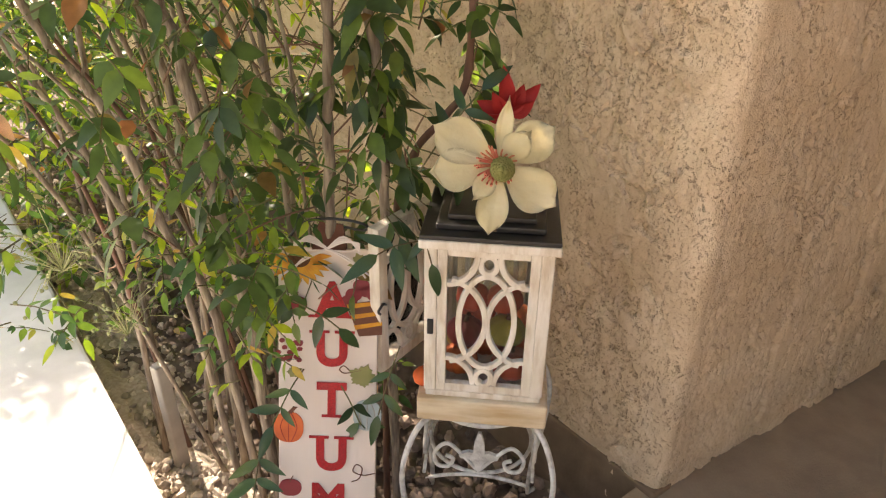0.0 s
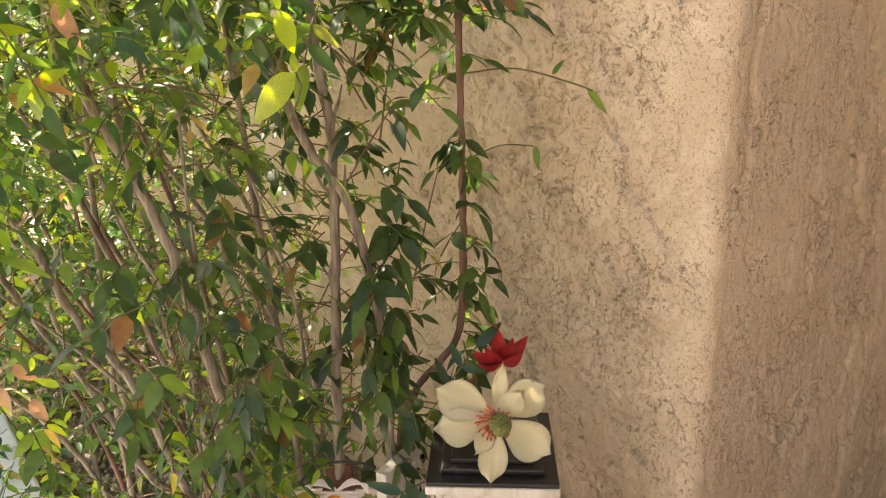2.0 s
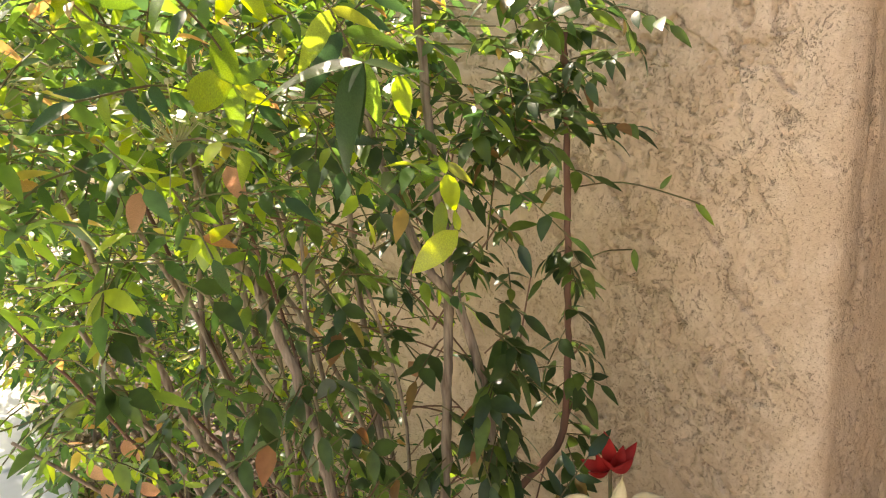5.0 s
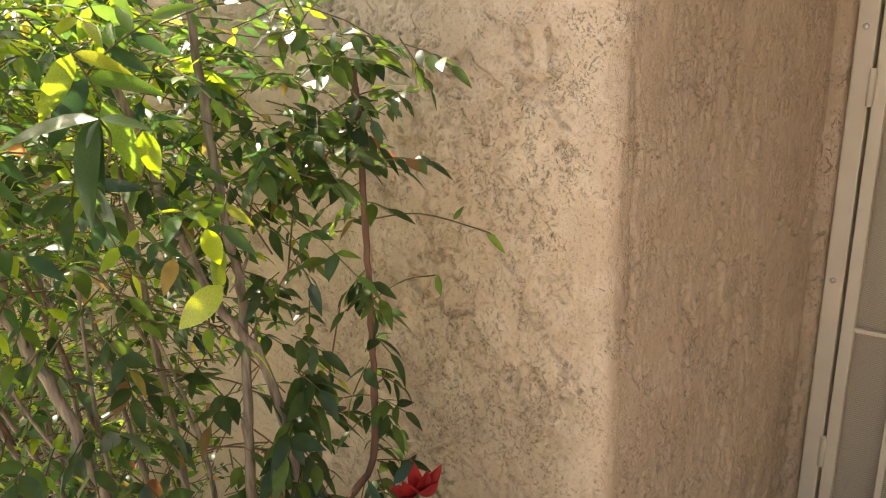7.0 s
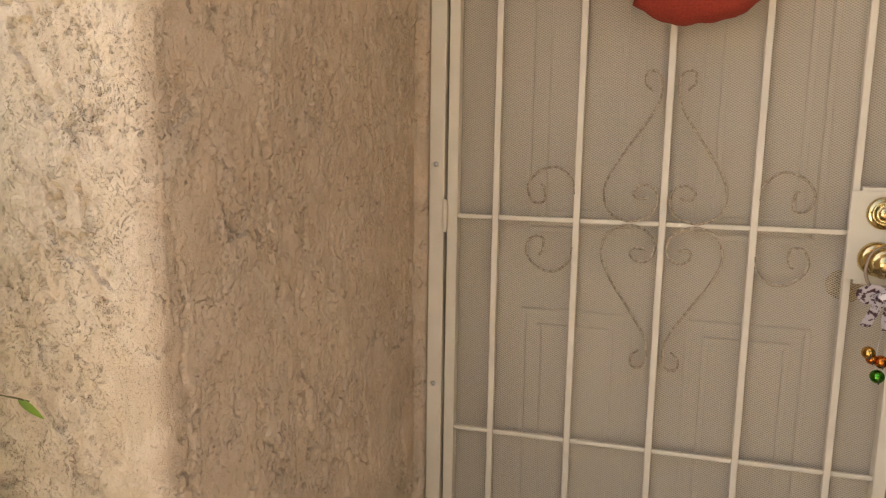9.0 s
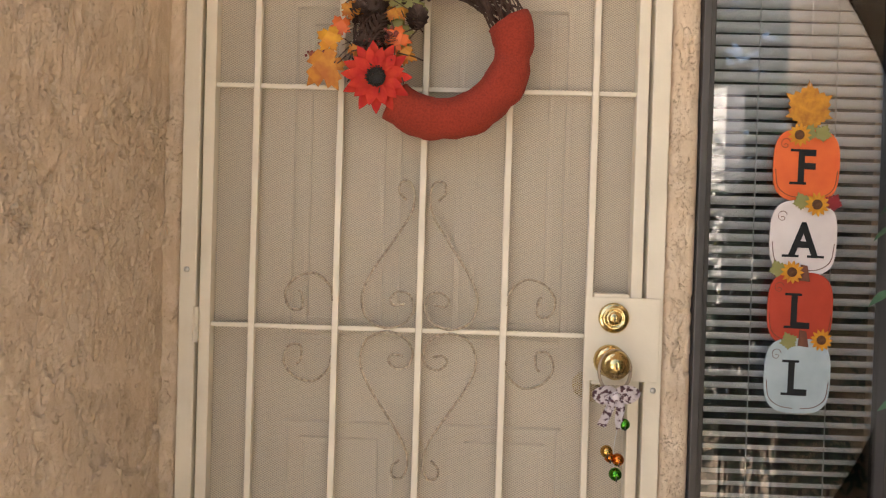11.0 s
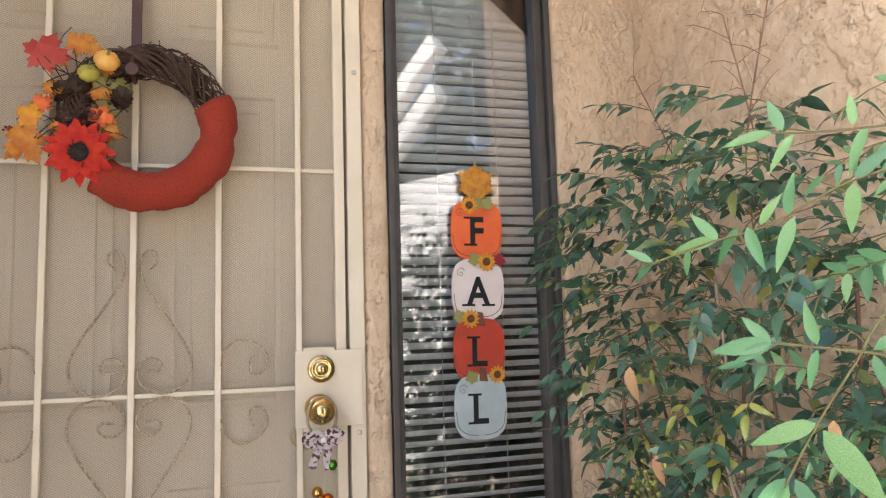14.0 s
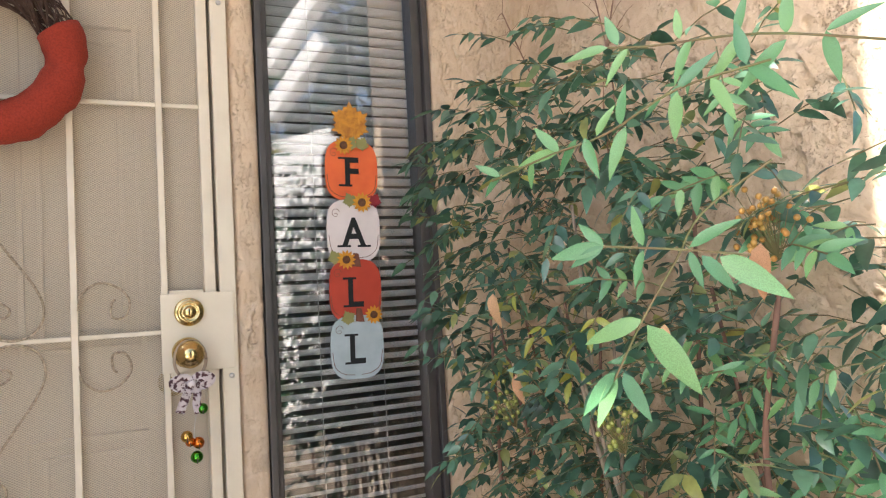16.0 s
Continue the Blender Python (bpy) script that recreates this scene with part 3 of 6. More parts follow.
def door_wall_strip(name, y0, y1, z0, z1, seed):
    prof = [(DOOR_X, y, -1, 0, -y) for y in [*spaced(y0, y1, 0.0027), y1]]
    n = len(prof)
    rounded = []
    for i, (x, y, nx, ny, s) in enumerate(prof):
        d = min(y0 - y, y - y1)
        rounded.append((x + 0.010 * math.exp(-d / 0.006), y, nx, ny, s))
    return grid_wall(name, rounded, [*spaced(z0, z1, 0.0035), z1], 2.0, seed, "tan stucco of the door wall beside the frame",
                     [((DOOR_X + 0.012, y1 + 0.001, z0), (1.62, y0 - 0.001, z1))])


door_wall_strip("wall_door_strip_1", RET_Y + 0.01, 0.628, -0.1, 2.08, 11)
door_wall_strip("wall_door_strip_2", -0.348, -0.407, -0.1, 2.08, 12)
door_wall_strip("wall_door_strip_3", -0.846, SIDE_Y, -0.1, 2.08, 13)
bm = bmesh.new()
box(bm, (DOOR_X + 0.004, SIDE_Y, 2.082), (1.62, RET_Y + 0.01, 2.6))
box(bm, (DOOR_X + 0.012, -0.846, -0.2), (1.62, -0.407, 0.28))
tagged(part("wall_door_lintel", bm, STUCCO), "tan stucco above the door and under the window", "wall", kind="structure")
prof = [(x, SIDE_Y, 0, 1, x) for x in [*spaced(0.42, DOOR_X + 0.02, 0.004), DOOR_X + 0.02]]
grid_wall("wall_side", prof, [*spaced(-0.2, 0.6, 0.03), *spaced(0.6, 1.95, 0.004), *spaced(1.95, 2.6, 0.05), 2.6], 1.2, 21,
          "tan stucco side wall behind the shrub", [((0.42, SIDE_Y - 0.2, -0.2), (1.62, SIDE_Y - 0.012, 2.6))])
# Out-of-view soffit added to shade the door; its edge is set by the light.
tagged(part("ceiling", box(boxed((0.70, SIDE_Y - 0.2, 2.6), (1.9, 4.6, 2.72)), (0.62, 0.95, 2.6), (0.70, 4.6, 2.72)), STUCCO), "unseen tan soffit added to shade the porch", "ceiling", kind="structure")
# Unseen overhead slabs, added to shade the porch; the gap lets some sun in.
bm = boxed((0.22, 0.50, 2.6), (0.70, 0.95, 2.72))
box(bm, (0.52, -0.30, 2.6), (0.70, 0.50, 2.72))
box(bm, (0.22, SIDE_Y - 0.2, 2.6), (0.70, -0.30, 2.72))
tagged(part("ceiling_sun_blockers", bm, STUCCO), "unseen slabs added to block and shape the sun", "eaves", kind="structure")
# The second box is an unseen dark slab that weakens bounce on the return wall.
tagged(part("porch_floor", box(boxed((0.402, SIDE_Y, -0.25), (DOOR_X + 0.15, 0.76, FLOOR), 0.004), (-2.6, -4.0, -0.25), (0.40, 0.60, FLOOR - 0.001), 0.004), PORCH), "brown stained concrete porch floor, with an unseen slab added to cut bounced light", "floor", kind="structure")
# The path's far width is unseen, added to bounce sun onto the garden wall.
bm = bmesh.new()
for i, (a, b) in enumerate(((0.608, 2.62), (2.628, 5.5))):
    box(bm, (-4.5, a, -0.25), (0.095, b, FLOOR + 0.02), 0.008)
tagged(part("pavement", bm, CONCRETE), "pale concrete garden path in bright sun, widened out of view to bounce light", "path", kind="structure")
bm = boxed((WALL_X - 0.014, NOSE_Y - 0.012, -0.30), (WALL_X + 0.03, 4.5, -0.052), 0.004)
bmesh.ops.subdivide_edges(bm, edges=[e for e in bm.edges if e.calc_length() > 1], cuts=160, use_grid_fill=True)
for v in bm.verts:
    v.co += Vector((0.004 * noise.noise(v.co * 14), 0, 0.010 * noise.noise(Vector((v.co.y * 9, 3, 0))) * (v.co.z > -0.1)))
tagged(part("footing", bm, FOOTING), "brown stained concrete footing under the stucco", "footing", kind="structure")
bm = bmesh.new()
box(bm, (-400, -400, -0.5), (400, 400, -0.25))
tagged(part("ground", bm, GRAVELGROUND), "pale tan gravel ground", "ground", kind="structure")
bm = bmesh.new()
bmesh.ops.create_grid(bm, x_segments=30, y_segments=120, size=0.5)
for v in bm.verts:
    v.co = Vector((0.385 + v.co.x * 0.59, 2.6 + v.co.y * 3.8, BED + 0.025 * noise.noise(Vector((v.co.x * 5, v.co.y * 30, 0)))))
tagged(part("planting_bed", bm, SOIL), "dry soil of the planting bed, darkened to stand for shade", "soil", kind="structure")
bm = bmesh.new()
bmesh.ops.create_grid(bm, x_segments=30, y_segments=20, size=0.5)
for v in bm.verts:
    v.co = Vector((0.8 + v.co.x * 1.2, -0.86 + v.co.y * 0.48, FLOOR + 0.02 + 0.01 * noise.noise(Vector((v.co.x * 5, v.co.y * 9, 3)))))
tagged(part("shrub_bed", bm, SOIL), "dark soil under the porch shrub", "soil", kind="structure")

# gravel of the bed
rock = bmesh.new()
bmesh.ops.create_icosphere(rock, subdivisions=1, radius=1.0)
RV = [v.co.copy() for v in rock.verts]
RF = [[v.index for v in f.verts] for f in rock.faces]
rock.free()
# Pale sandy strip; against the darkened bed it carries the sun-and-shade contrast in colour.
bm = bmesh.new()
bmesh.ops.create_grid(bm, x_segments=40, y_segments=200, size=0.5)
for v in bm.verts:
    edge = 0.5 + v.co.x
    v.co = Vector((0.192 + v.co.x * (0.20 + 0.09 * noise.noise(Vector((7, v.co.y * 14, 0))) * edge), 2.6 + v.co.y * 3.8, BED + 0.010 - 0.022 * edge ** 3 + 0.022 * noise.noise(Vector((v.co.x * 5, v.co.y * 30, 0)))))
tagged(part("gravel_strip", bm, SAND), "pale sandy gravel strip beside the path", "gravel", kind="structure")


def loose_gravel(name, mat, label, count, x0, x1, sizes, seed):
    rng = random.Random(seed)
    V, F = [], []
    for i in range(count):
        y = 0.72 + 2.4 * rng.random() ** 1.6
        x = rng.uniform(x0, x1)
        r = rng.choice(sizes)
        m = Matrix.Translation((x, y, BED + 0.008 + r * 0.4)) @ Euler((rng.random() * 6, rng.random() * 6, rng.random() * 6)).to_matrix().to_4x4() @ Matrix.Diagonal((r, r * rng.uniform(0.6, 1), r * rng.uniform(0.5, 0.8), 1))
        o = len(V)
        V += [tuple(m @ (q * rng.uniform(0.8, 1.2))) for q in RV]
        F += [[o + k for k in f] for f in RF]
    me = bpy.data.meshes.new(name)
    me.from_pydata(V, [], F)
    me.materials.append(mat)
    tagged(put(name, me), label, "gravel", kind="stuff")


loose_gravel("pale_gravel", PALESTONE, "loose pale tan gravel beside the path", 2400, 0.105, 0.29, (0.003, 0.004, 0.006, 0.009, 0.012), 5)
loose_gravel("dark_gravel", STONE, "loose brown gravel under the shrub and lantern, darkened for their shade", 1900, 0.27, 0.66, (0.005, 0.008, 0.011, 0.016), 6)

# a white house over the path, which the window mirrors
house = base("neighbour_house", pose(-2.6, -1.62, -0.25, 0, 0, 60), "white painted house front with sloping roof beams, in the sun", "house")
part("wall", boxed((-0.2, -0.46, 0), (0, 0.46, 2.62), 0.01), WHITEWALL, house)
for k in range(2):
    bm = boxed((-0.12, -0.46, 0), (0.02, 0.40, 0.17), 0.008)
    ob = part("roof_beam", bm, WHITEWALL, house)
    ob.matrix_local = pose(0.1, 0.05, 2.98 + 0.42 * k, -36, 0, 0)

# ---- security door ----
door = base("security_door", pose(0, 0, 0), "closed cream steel security door with bars, scrollwork and mesh screen", "door")
tagged(door, kind="structure")
door.name = "door_1"
X0 = 1.446
bm = bmesh.new()
for a, b in ((0.592, 0.626), (-0.346, -0.311)):
    box(bm, (X0, a, FLOOR), (1.50, b, 2.075), 0.003)
box(bm, (X0, -0.311, 2.04), (1.50, 0.592, 2.075), 0.003)
part("frame", bm, CREAM, door)
bm = bmesh.new()
for a, b in ((0.563, 0.586), (-0.304, -0.281)):
    box(bm, (X0 + 0.004, a, FLOOR + 0.01), (1.478, b, 2.034), 0.002)
for a, b in ((FLOOR + 0.01, FLOOR + 0.035), (2.008, 2.034)):
    box(bm, (X0 + 0.0045, -0.281, a), (1.478, 0.563, b), 0.002)
part("leaf_frame", bm, CREAM, door)
for y in (0.48, 0.31, 0.14, -0.03, -0.20):
    part("upright_bar", boxed((X0 + 0.006, y - 0.0065, FLOOR + 0.03), (1.466, y + 0.0065, 2.012), 0.0015), CREAM, door)
for z in (1.485, 1.0, 0.52, 0.03):
    ys = (0.563, 0.4865, 0.4735, 0.3165, 0.3035, 0.1465, 0.1335, -0.0235, -0.0365, -0.1935, -0.2065, -0.281)
    for a, b in zip(ys[::2], ys[1::2]):
        if z == 1.0 and a < -0.2:
            continue
        part("cross_bar", boxed((X0 + 0.009, b, z - 0.0045), (1.463, a, z + 0.0045), 0.001), CREAM, door)


def spiral(cy, cz, r0, r1, a0, a1, n=22):
    return [(0, cy + (r0 + (r1 - r0) * k / n) * math.cos(radians(a0 + (a1 - a0) * k / n)), cz + (r0 + (r1 - r0) * k / n) * math.sin(radians(a0 + (a1 - a0) * k / n))) for k in range(n + 1)]


def scroll(pts):
    bm = tube(bmesh.new(), [(1.4545, y, z) for _, y, z in pts], 0.0029, 6)
    part("scroll", bm, SCROLLTONE, door, smooth=True)


for sy in (1, -1):
    for sz in (1, -1):
        C = lambda u, w: (0, 0.14 + sy * u, 1.0 + sz * w)
        heart = smooth_path([C(u, w) for u, w in ((0.032, 0.262), (0.046, 0.277), (0.044, 0.297), (0.026, 0.299), (0.016, 0.275), (0.022, 0.235), (0.055, 0.18), (0.098, 0.115),
                                                  (0.117, 0.065), (0.105, 0.022), (0.068, 0.004), (0.03, 0.014), (0.012, 0.04), (0.018, 0.07), (0.042, 0.078),
                                                  (0.059, 0.064), (0.052, 0.05), (0.030, 0.052))], 5)
        scroll(heart)
        c2 = smooth_path([C(u, w) for u, w in ((0.175, 0.055), (0.182, 0.085), (0.212, 0.109), (0.25, 0.10), (0.272, 0.070), (0.262, 0.038), (0.238, 0.038), (0.238, 0.066), (0.245, 0.075))], 5)
        scroll(c2)
part("mesh_screen", boxed((1.4775, -0.282, FLOOR + 0.012), (1.4785, 0.565, 2.03)), SCREEN, door, "fine beige expanded metal mesh")
plate = part("lock_plate", boxed((1.4405, -0.338, 0.914), (1.4435, -0.190, 1.080), 0.001), CREAM, door)
part("lock_box", boxed((X0 - 0.002, -0.278, 0.905), (1.478, -0.207, 1.087), 0.003), CREAM, door)
bolt = part("deadbolt", lathe(bmesh.new(), ((0.030, 0.0), (0.030, -0.007), (0.027, -0.010), (0.0235, -0.0095), (0.0230, -0.0125), (0.0180, -0.0130), (0.0175, -0.0115), (0.0120, -0.0115), (0.0115, -0.0145), (0.002, -0.0148)), 32, "x"), BRASS, door,
            "polished brass deadbolt", True, Matrix.Translation((1.4405, -0.246, 1.040)))
part("keyway", boxed((-0.0158, -0.0012, -0.006), (-0.0140, 0.0012, 0.006)), DARK, bolt)
knob = part("door_knob", lathe(bmesh.new(), ((0.032, 0.0), (0.032, -0.004), (0.026, -0.010), (0.014, -0.014), (0.013, -0.028), (0.020, -0.034), (0.028, -0.044), (0.0285, -0.054),
                                             (0.023, -0.062), (0.016, -0.063), (0.0155, -0.066), (0.002, -0.066)), 36, "x"), BRASS, door, "polished brass door knob", True,
            Matrix.Translation((1.4405, -0.241, 0.955)))
part("keyway", boxed((-0.0675, -0.0012, -0.006), (-0.0655, 0.0012, 0.006)), DARK, knob)
for z in (0.24, 1.0, 1.78):
    bm = lathe(bmesh.new(), ((0.006, -0.035), (0.006, 0.035)), 12)
    for k in (-0.021, -0.007, 0.007, 0.021):
        lathe(bm, ((0.0066, k - 0.006), (0.0066, k + 0.006)), 12)
    part("hinge", bm, CREAM, door, smooth=False, matrix=Matrix.Translation((X0 - 0.002, 0.589, z)))
for y, z in ((0.611, 1.78), (0.611, 1.11), (0.611, 0.62), (-0.330, 0.897), (-0.330, 1.72)):
    sc = part("screw", lathe(bmesh.new(), ((0.0058, 0.0), (0.0058, -0.001), (0.004, -0.0025), (0.001, -0.0027)), 14, "x"), STEEL, door, "zinc screw head", True,
              Matrix.Translation((X0, y, z)))

# ---- panelled house door behind the screen ----
inner = base("door_2", pose(0, 0, 0), "closed beige panelled front door behind the security screen", "door", kind="structure")
part("slab", boxed((1.545, -0.33, FLOOR), (1.59, 0.61, 2.07)), DOORPAINT, inner)
for y0, y1 in ((0.43, 0.19), (0.075, -0.165)):
    for z0, z1 in ((0.06, 0.79), (0.965, 1.68), (1.80, 2.0)):
        bm = bmesh.new()
        for d, t in ((0.0, 0.024), (0.035, 0.018)):
            box(bm, (1.545 - t, y1 + d, z0 + d), (1.546, y1 + d + 0.012, z1 - d), 0.002)
            box(bm, (1.545 - t, y0 - d - 0.012, z0 + d), (1.546, y0 - d, z1 - d), 0.002)
            box(bm, (1.545 - t, y1 + d + 0.012, z0 + d), (1.546, y0 - d - 0.012, z0 + d + 0.012), 0.002)
            box(bm, (1.545 - t, y1 + d + 0.012, z1 - d - 0.012), (1.546, y0 - d - 0.012, z1 - d), 0.002)
        part("panel", bm, DOORPAINT, inner)
part("inner_knob", lathe(bmesh.new(), ((0.03, 0.0), (0.03, -0.005), (0.012, -0.012), (0.012, -0.03), (0.024, -0.038), (0.026, -0.05), (0.018, -0.058), (0.002, -0.06)), 24, "x"), BRASS, inner,
     "polished brass inner knob", True, Matrix.Translation((1.545, -0.215, 0.885)))
bm = bmesh.new()
box(bm, (1.502, 0.592, FLOOR), (1.62, 0.628, 2.08))
box(bm, (1.502, -0.348, FLOOR), (1.62, -0.31, 2.08))
box(bm, (1.502, -0.31, 2.05), (1.62, 0.592, 2.08))
tagged(part("trim", bm, DOORPAINT), "beige door jamb", "trim", kind="structure")

# ---- narrow window with blinds ----
window = base("window_1", pose(0, 0, 0), "tall narrow dark-framed window with a mini blind inside", "window", kind="structure")
WY0, WY1, WZ0, WZ1 = -0.409, -0.842, 0.282, 2.08
bm = bmesh.new()
box(bm, (1.452, WY0 - 0.016, WZ0), (1.53, WY0, WZ1), 0.002)
box(bm, (1.452, WY1, WZ0), (1.53, WY1 + 0.016, WZ1), 0.002)
box(bm, (1.452, WY1 + 0.016, WZ0), (1.53, WY0 - 0.016, WZ0 + 0.02), 0.002)
box(bm, (1.452, WY1 + 0.016, WZ1 - 0.02), (1.53, WY0 - 0.016, WZ1), 0.002)
part("window_frame", bm, BRONZE, window)
bm = bmesh.new()
box(bm, (1.468, WY0 - 0.030, WZ0 + 0.02), (1.52, WY0 - 0.0165, WZ1 - 0.02), 0.002)
box(bm, (1.468, WY1 + 0.0165, WZ0 + 0.02), (1.52, WY1 + 0.040, WZ1 - 0.02), 0.002)
box(bm, (1.468, WY1 + 0.040, WZ0 + 0.0205), (1.52, WY0 - 0.030, WZ0 + 0.034), 0.002)
part("sash", bm, BRONZE, window)
pane = part("pane", boxed((1.496, WY1 + 0.03, WZ0 + 0.03), (1.499, WY0 - 0.028, WZ1 - 0.02)), GLASS, window)
pane.visible_shadow = False
blind = base("window_blind", pose(1.528, -0.631, 0), "grey-white mini blind with half-open slats behind the glass", "blind")
sl = bmesh.new()
for i in range(5):
    u = -1 + i / 2
    for sgn in (0, 1):
        sl.verts.new((0.0028 * (1 - u * u) * -1 + u * 0.004, -0.188 + 0.376 * sgn, u * 0.0125))
sl.verts.ensure_lookup_table()
for i in range(4):
    sl.faces.new([sl.verts[2 * i + k] for k in (0, 1, 3, 2)])
me = bpy.data.meshes.new("slat")
sl.to_mesh(me)
sl.free()
me.materials.append(BLIND)
me.shade_smooth()
n = 0
z = 0.33
rb = random.Random(8)
while z < 2.0:
    ob = put("slat", me, blind)
    ob.matrix_local = pose(0, 0, z, rb.uniform(-0.25, 0.25), -70 + rb.uniform(-1.5, 1.5), 0)
    z += 0.0258
for y in (-0.075, 0.085):
    part("cord", tube(bmesh.new(), ((-0.012, y, 0.32), (-0.012, y, 2.03)), 0.0011, 6), CORD, blind)
part("head_rail", boxed((-0.014, -0.188, 2.0), (0.014, 0.188, 2.04), 0.002), BLIND, blind)
# Closed box added behind the blind, coloured dark so the slat gaps look unlit.
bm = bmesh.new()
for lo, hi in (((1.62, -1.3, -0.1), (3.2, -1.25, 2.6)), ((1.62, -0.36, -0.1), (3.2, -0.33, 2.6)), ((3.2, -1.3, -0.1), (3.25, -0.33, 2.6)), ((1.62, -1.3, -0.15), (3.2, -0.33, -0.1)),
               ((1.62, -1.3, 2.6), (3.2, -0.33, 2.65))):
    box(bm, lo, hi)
tagged(part("wall_room", bm, ROOM), "added room behind the blind, its dimness put into dark walls", "wall", kind="structure")


# ---- hanging letters sign on the window ----
def sunflower_flat(r, y0, parent, at, name="sunflower"):
    f = part(name, disc(r), BROWN, parent, "yellow sunflower", matrix=Matrix.Translation(at))
    for k in range(13):
        bm = blade(bmesh.new(), Matrix.Rotation(2 * math.pi * k / 13, 4, "Y") @ Matrix.Rotation(radians(90), 4, "X") @ Matrix.Translation((r * 0.25, 0, 0)), r * 0.8, r * 0.36, 0.15, -0.05, 4)
        part("petal", bm, YELLOW, f)
    return f


def disc(r):
    bm = lathe(bmesh.new(), ((r * 0.43, -0.001), (r * 0.42, 0.0016), (r * 0.2, 0.0024), (0.0003, 0.0024)), 18)
    bm.transform(Matrix.Rotation(radians(90), 4, "X"))
    return bm


def lobed(n, r, notch=0.5, stem=True, squash=1.0):
    """Outline of a maple or oak leaf, in x and z, its tip up: n pointed lobes, each with two side teeth."""
    out = []
    for k in range(n * 6):
        a = 2 * math.pi * k / (n * 6)
        rr = r * (1.0, 0.74, 0.80, notch, 0.80, 0.74)[k % 6]
        back = 0.60 + 0.40 * (0.5 + 0.5 * math.cos(a))
        out.append((rr * back * math.sin(a) * squash, rr * back * math.cos(a)))
    return out


def flat_leaf(name, r, mat, parent, at, turn=0.0, n=5, notch=0.55, thick=0.0016, label="", cup=0.0):
    bm = slab(bmesh.new(), lobed(n, r, notch), -thick / 2, thick / 2)
    bm.transform(Matrix.Rotation(radians(turn), 4, "Y"))
    for v in bm.verts:
        v.co.y += cup * (v.co.x ** 2 + v.co.z ** 2) / max(r, 1e-6)
    return part(name, bm, mat, parent, label, matrix=Matrix.Translation(at))


fall = base("fall_sign", pose(1.484, -0.612, -0.006, 0, -0.0, -90) @ pose(0, 0, 0, 0, 0.9, 0), "hanging sign of four painted pumpkins spelling FALL", "sign")
for ch, z, mat, w, h in (("F", 1.363, BRIGHTORANGE, 0.132, 0.148), ("A", 1.216, OFFWHITE, 0.134, 0.152), ("L", 1.072, RUST, 0.130, 0.150), ("L", 0.937, PALEBLUE, 0.132, 0.152)):
    k = {1.363: 0, 1.216: 1, 1.072: 2, 0.937: 3}[z]
    yo = -0.002 * k
    bm = slab(bmesh.new(), squircle(w, h), -0.003 + yo, 0.001 + yo)
    panel = part("pumpkin_panel", bm, mat, fall, matrix=Matrix.Translation((0, 0, z)))
    letter(ch, 0.098, 0.0012, BLACKPAINT, panel, (0.0, -0.0042 + yo, -0.004), 0.0022, 0.86, "black serif letter")
    for sx in (-1, 1):
        pts = smooth_path([(sx * 0.062, -0.0036 + yo, -0.01), (sx * 0.056, -0.0036 + yo, -0.045), (sx * 0.035, -0.0036 + yo, -0.062), (sx * 0.008, -0.0036 + yo, -0.066)], 4)
        part("vine_line", tube(bmesh.new(), pts, 0.0008, 5), STEMBROWN, panel)
    cu = [(-0.045 + 0.010 * math.cos(a) * (1 - a / 14), -0.0036 + yo, 0.045 + 0.010 * math.sin(a) * (1 - a / 14) - a * 0.001) for a in (i * 0.5 for i in range(18))]
    part("tendril", tube(bmesh.new(), cu, 0.0006, 5), STEMBROWN, panel)
flat_leaf("topper_leaf", 0.066, TOPPERGOLD, fall, (0.0, -0.004, 1.470), 0, 7, 0.66, 0.002, "golden yellow maple leaf", 0.1)
part("topper_stem", boxed((-0.004, 0.0, 1.425), (0.004, 0.003, 1.470), 0.001), STEMBROWN, fall)
for x, z, r, leaves in ((-0.022, 1.422, 0.023, ((0.018, OLIVE), (0.046, OLIVE))), (0.020, 1.284, 0.024, ((-0.028, OLIVE), (0.032, MAROON))),
                        (-0.023, 1.146, 0.023, ((-0.026, OLIVE),)), (0.042, 1.012, 0.022, ((-0.062, OLIVE),))):
    for dx, mat in leaves:
        flat_leaf("painted_leaf", 0.024, mat, fall, (x + dx, -0.0105, z + 0.002 - 0.01 * (dx < -0.03)), 25 * (1 if dx > 0 else -1), 5, 0.6, 0.0012)
    sunflower_flat(r, 0, fall, (x, -0.0125, z))
for x, z in ((0.002, 1.142), (0.006, 1.010)):
    part("pumpkin_stem", slab(bmesh.new(), [(x - 0.009, z - 0.012), (x + 0.012, z - 0.014), (x + 0.006, z + 0.018), (x - 0.006, z + 0.020)], -0.012, -0.008), STEMBROWN, fall)
part("hanging_wire", tube(bmesh.new(), ((0.0, -0.001, 1.48), (0.0, 0.004, 1.75), (0.0, 0.008, 2.05)), 0.0005, 5), CORD, fall)

# ---- wreath on the door ----
WC = Vector((1.405, 0.09, 1.552))
wreath = base("door_wreath", Matrix.Translation(WC) @ pose(0, 0, 0, 0, 0, -90) @ Matrix.Diagonal((0.92, 0.92, 0.92, 1)), "twisted vine wreath half wrapped in rust burlap with flowers and gourds", "wreath")
# local: x to the right, z up, -y towards the path


def ring_pt(deg, r=0.150, y=0.0, vz=1.0):
    return Vector((r * math.cos(radians(deg)) - 0.0196, y, r * vz * math.sin(radians(deg)) + 0.004))


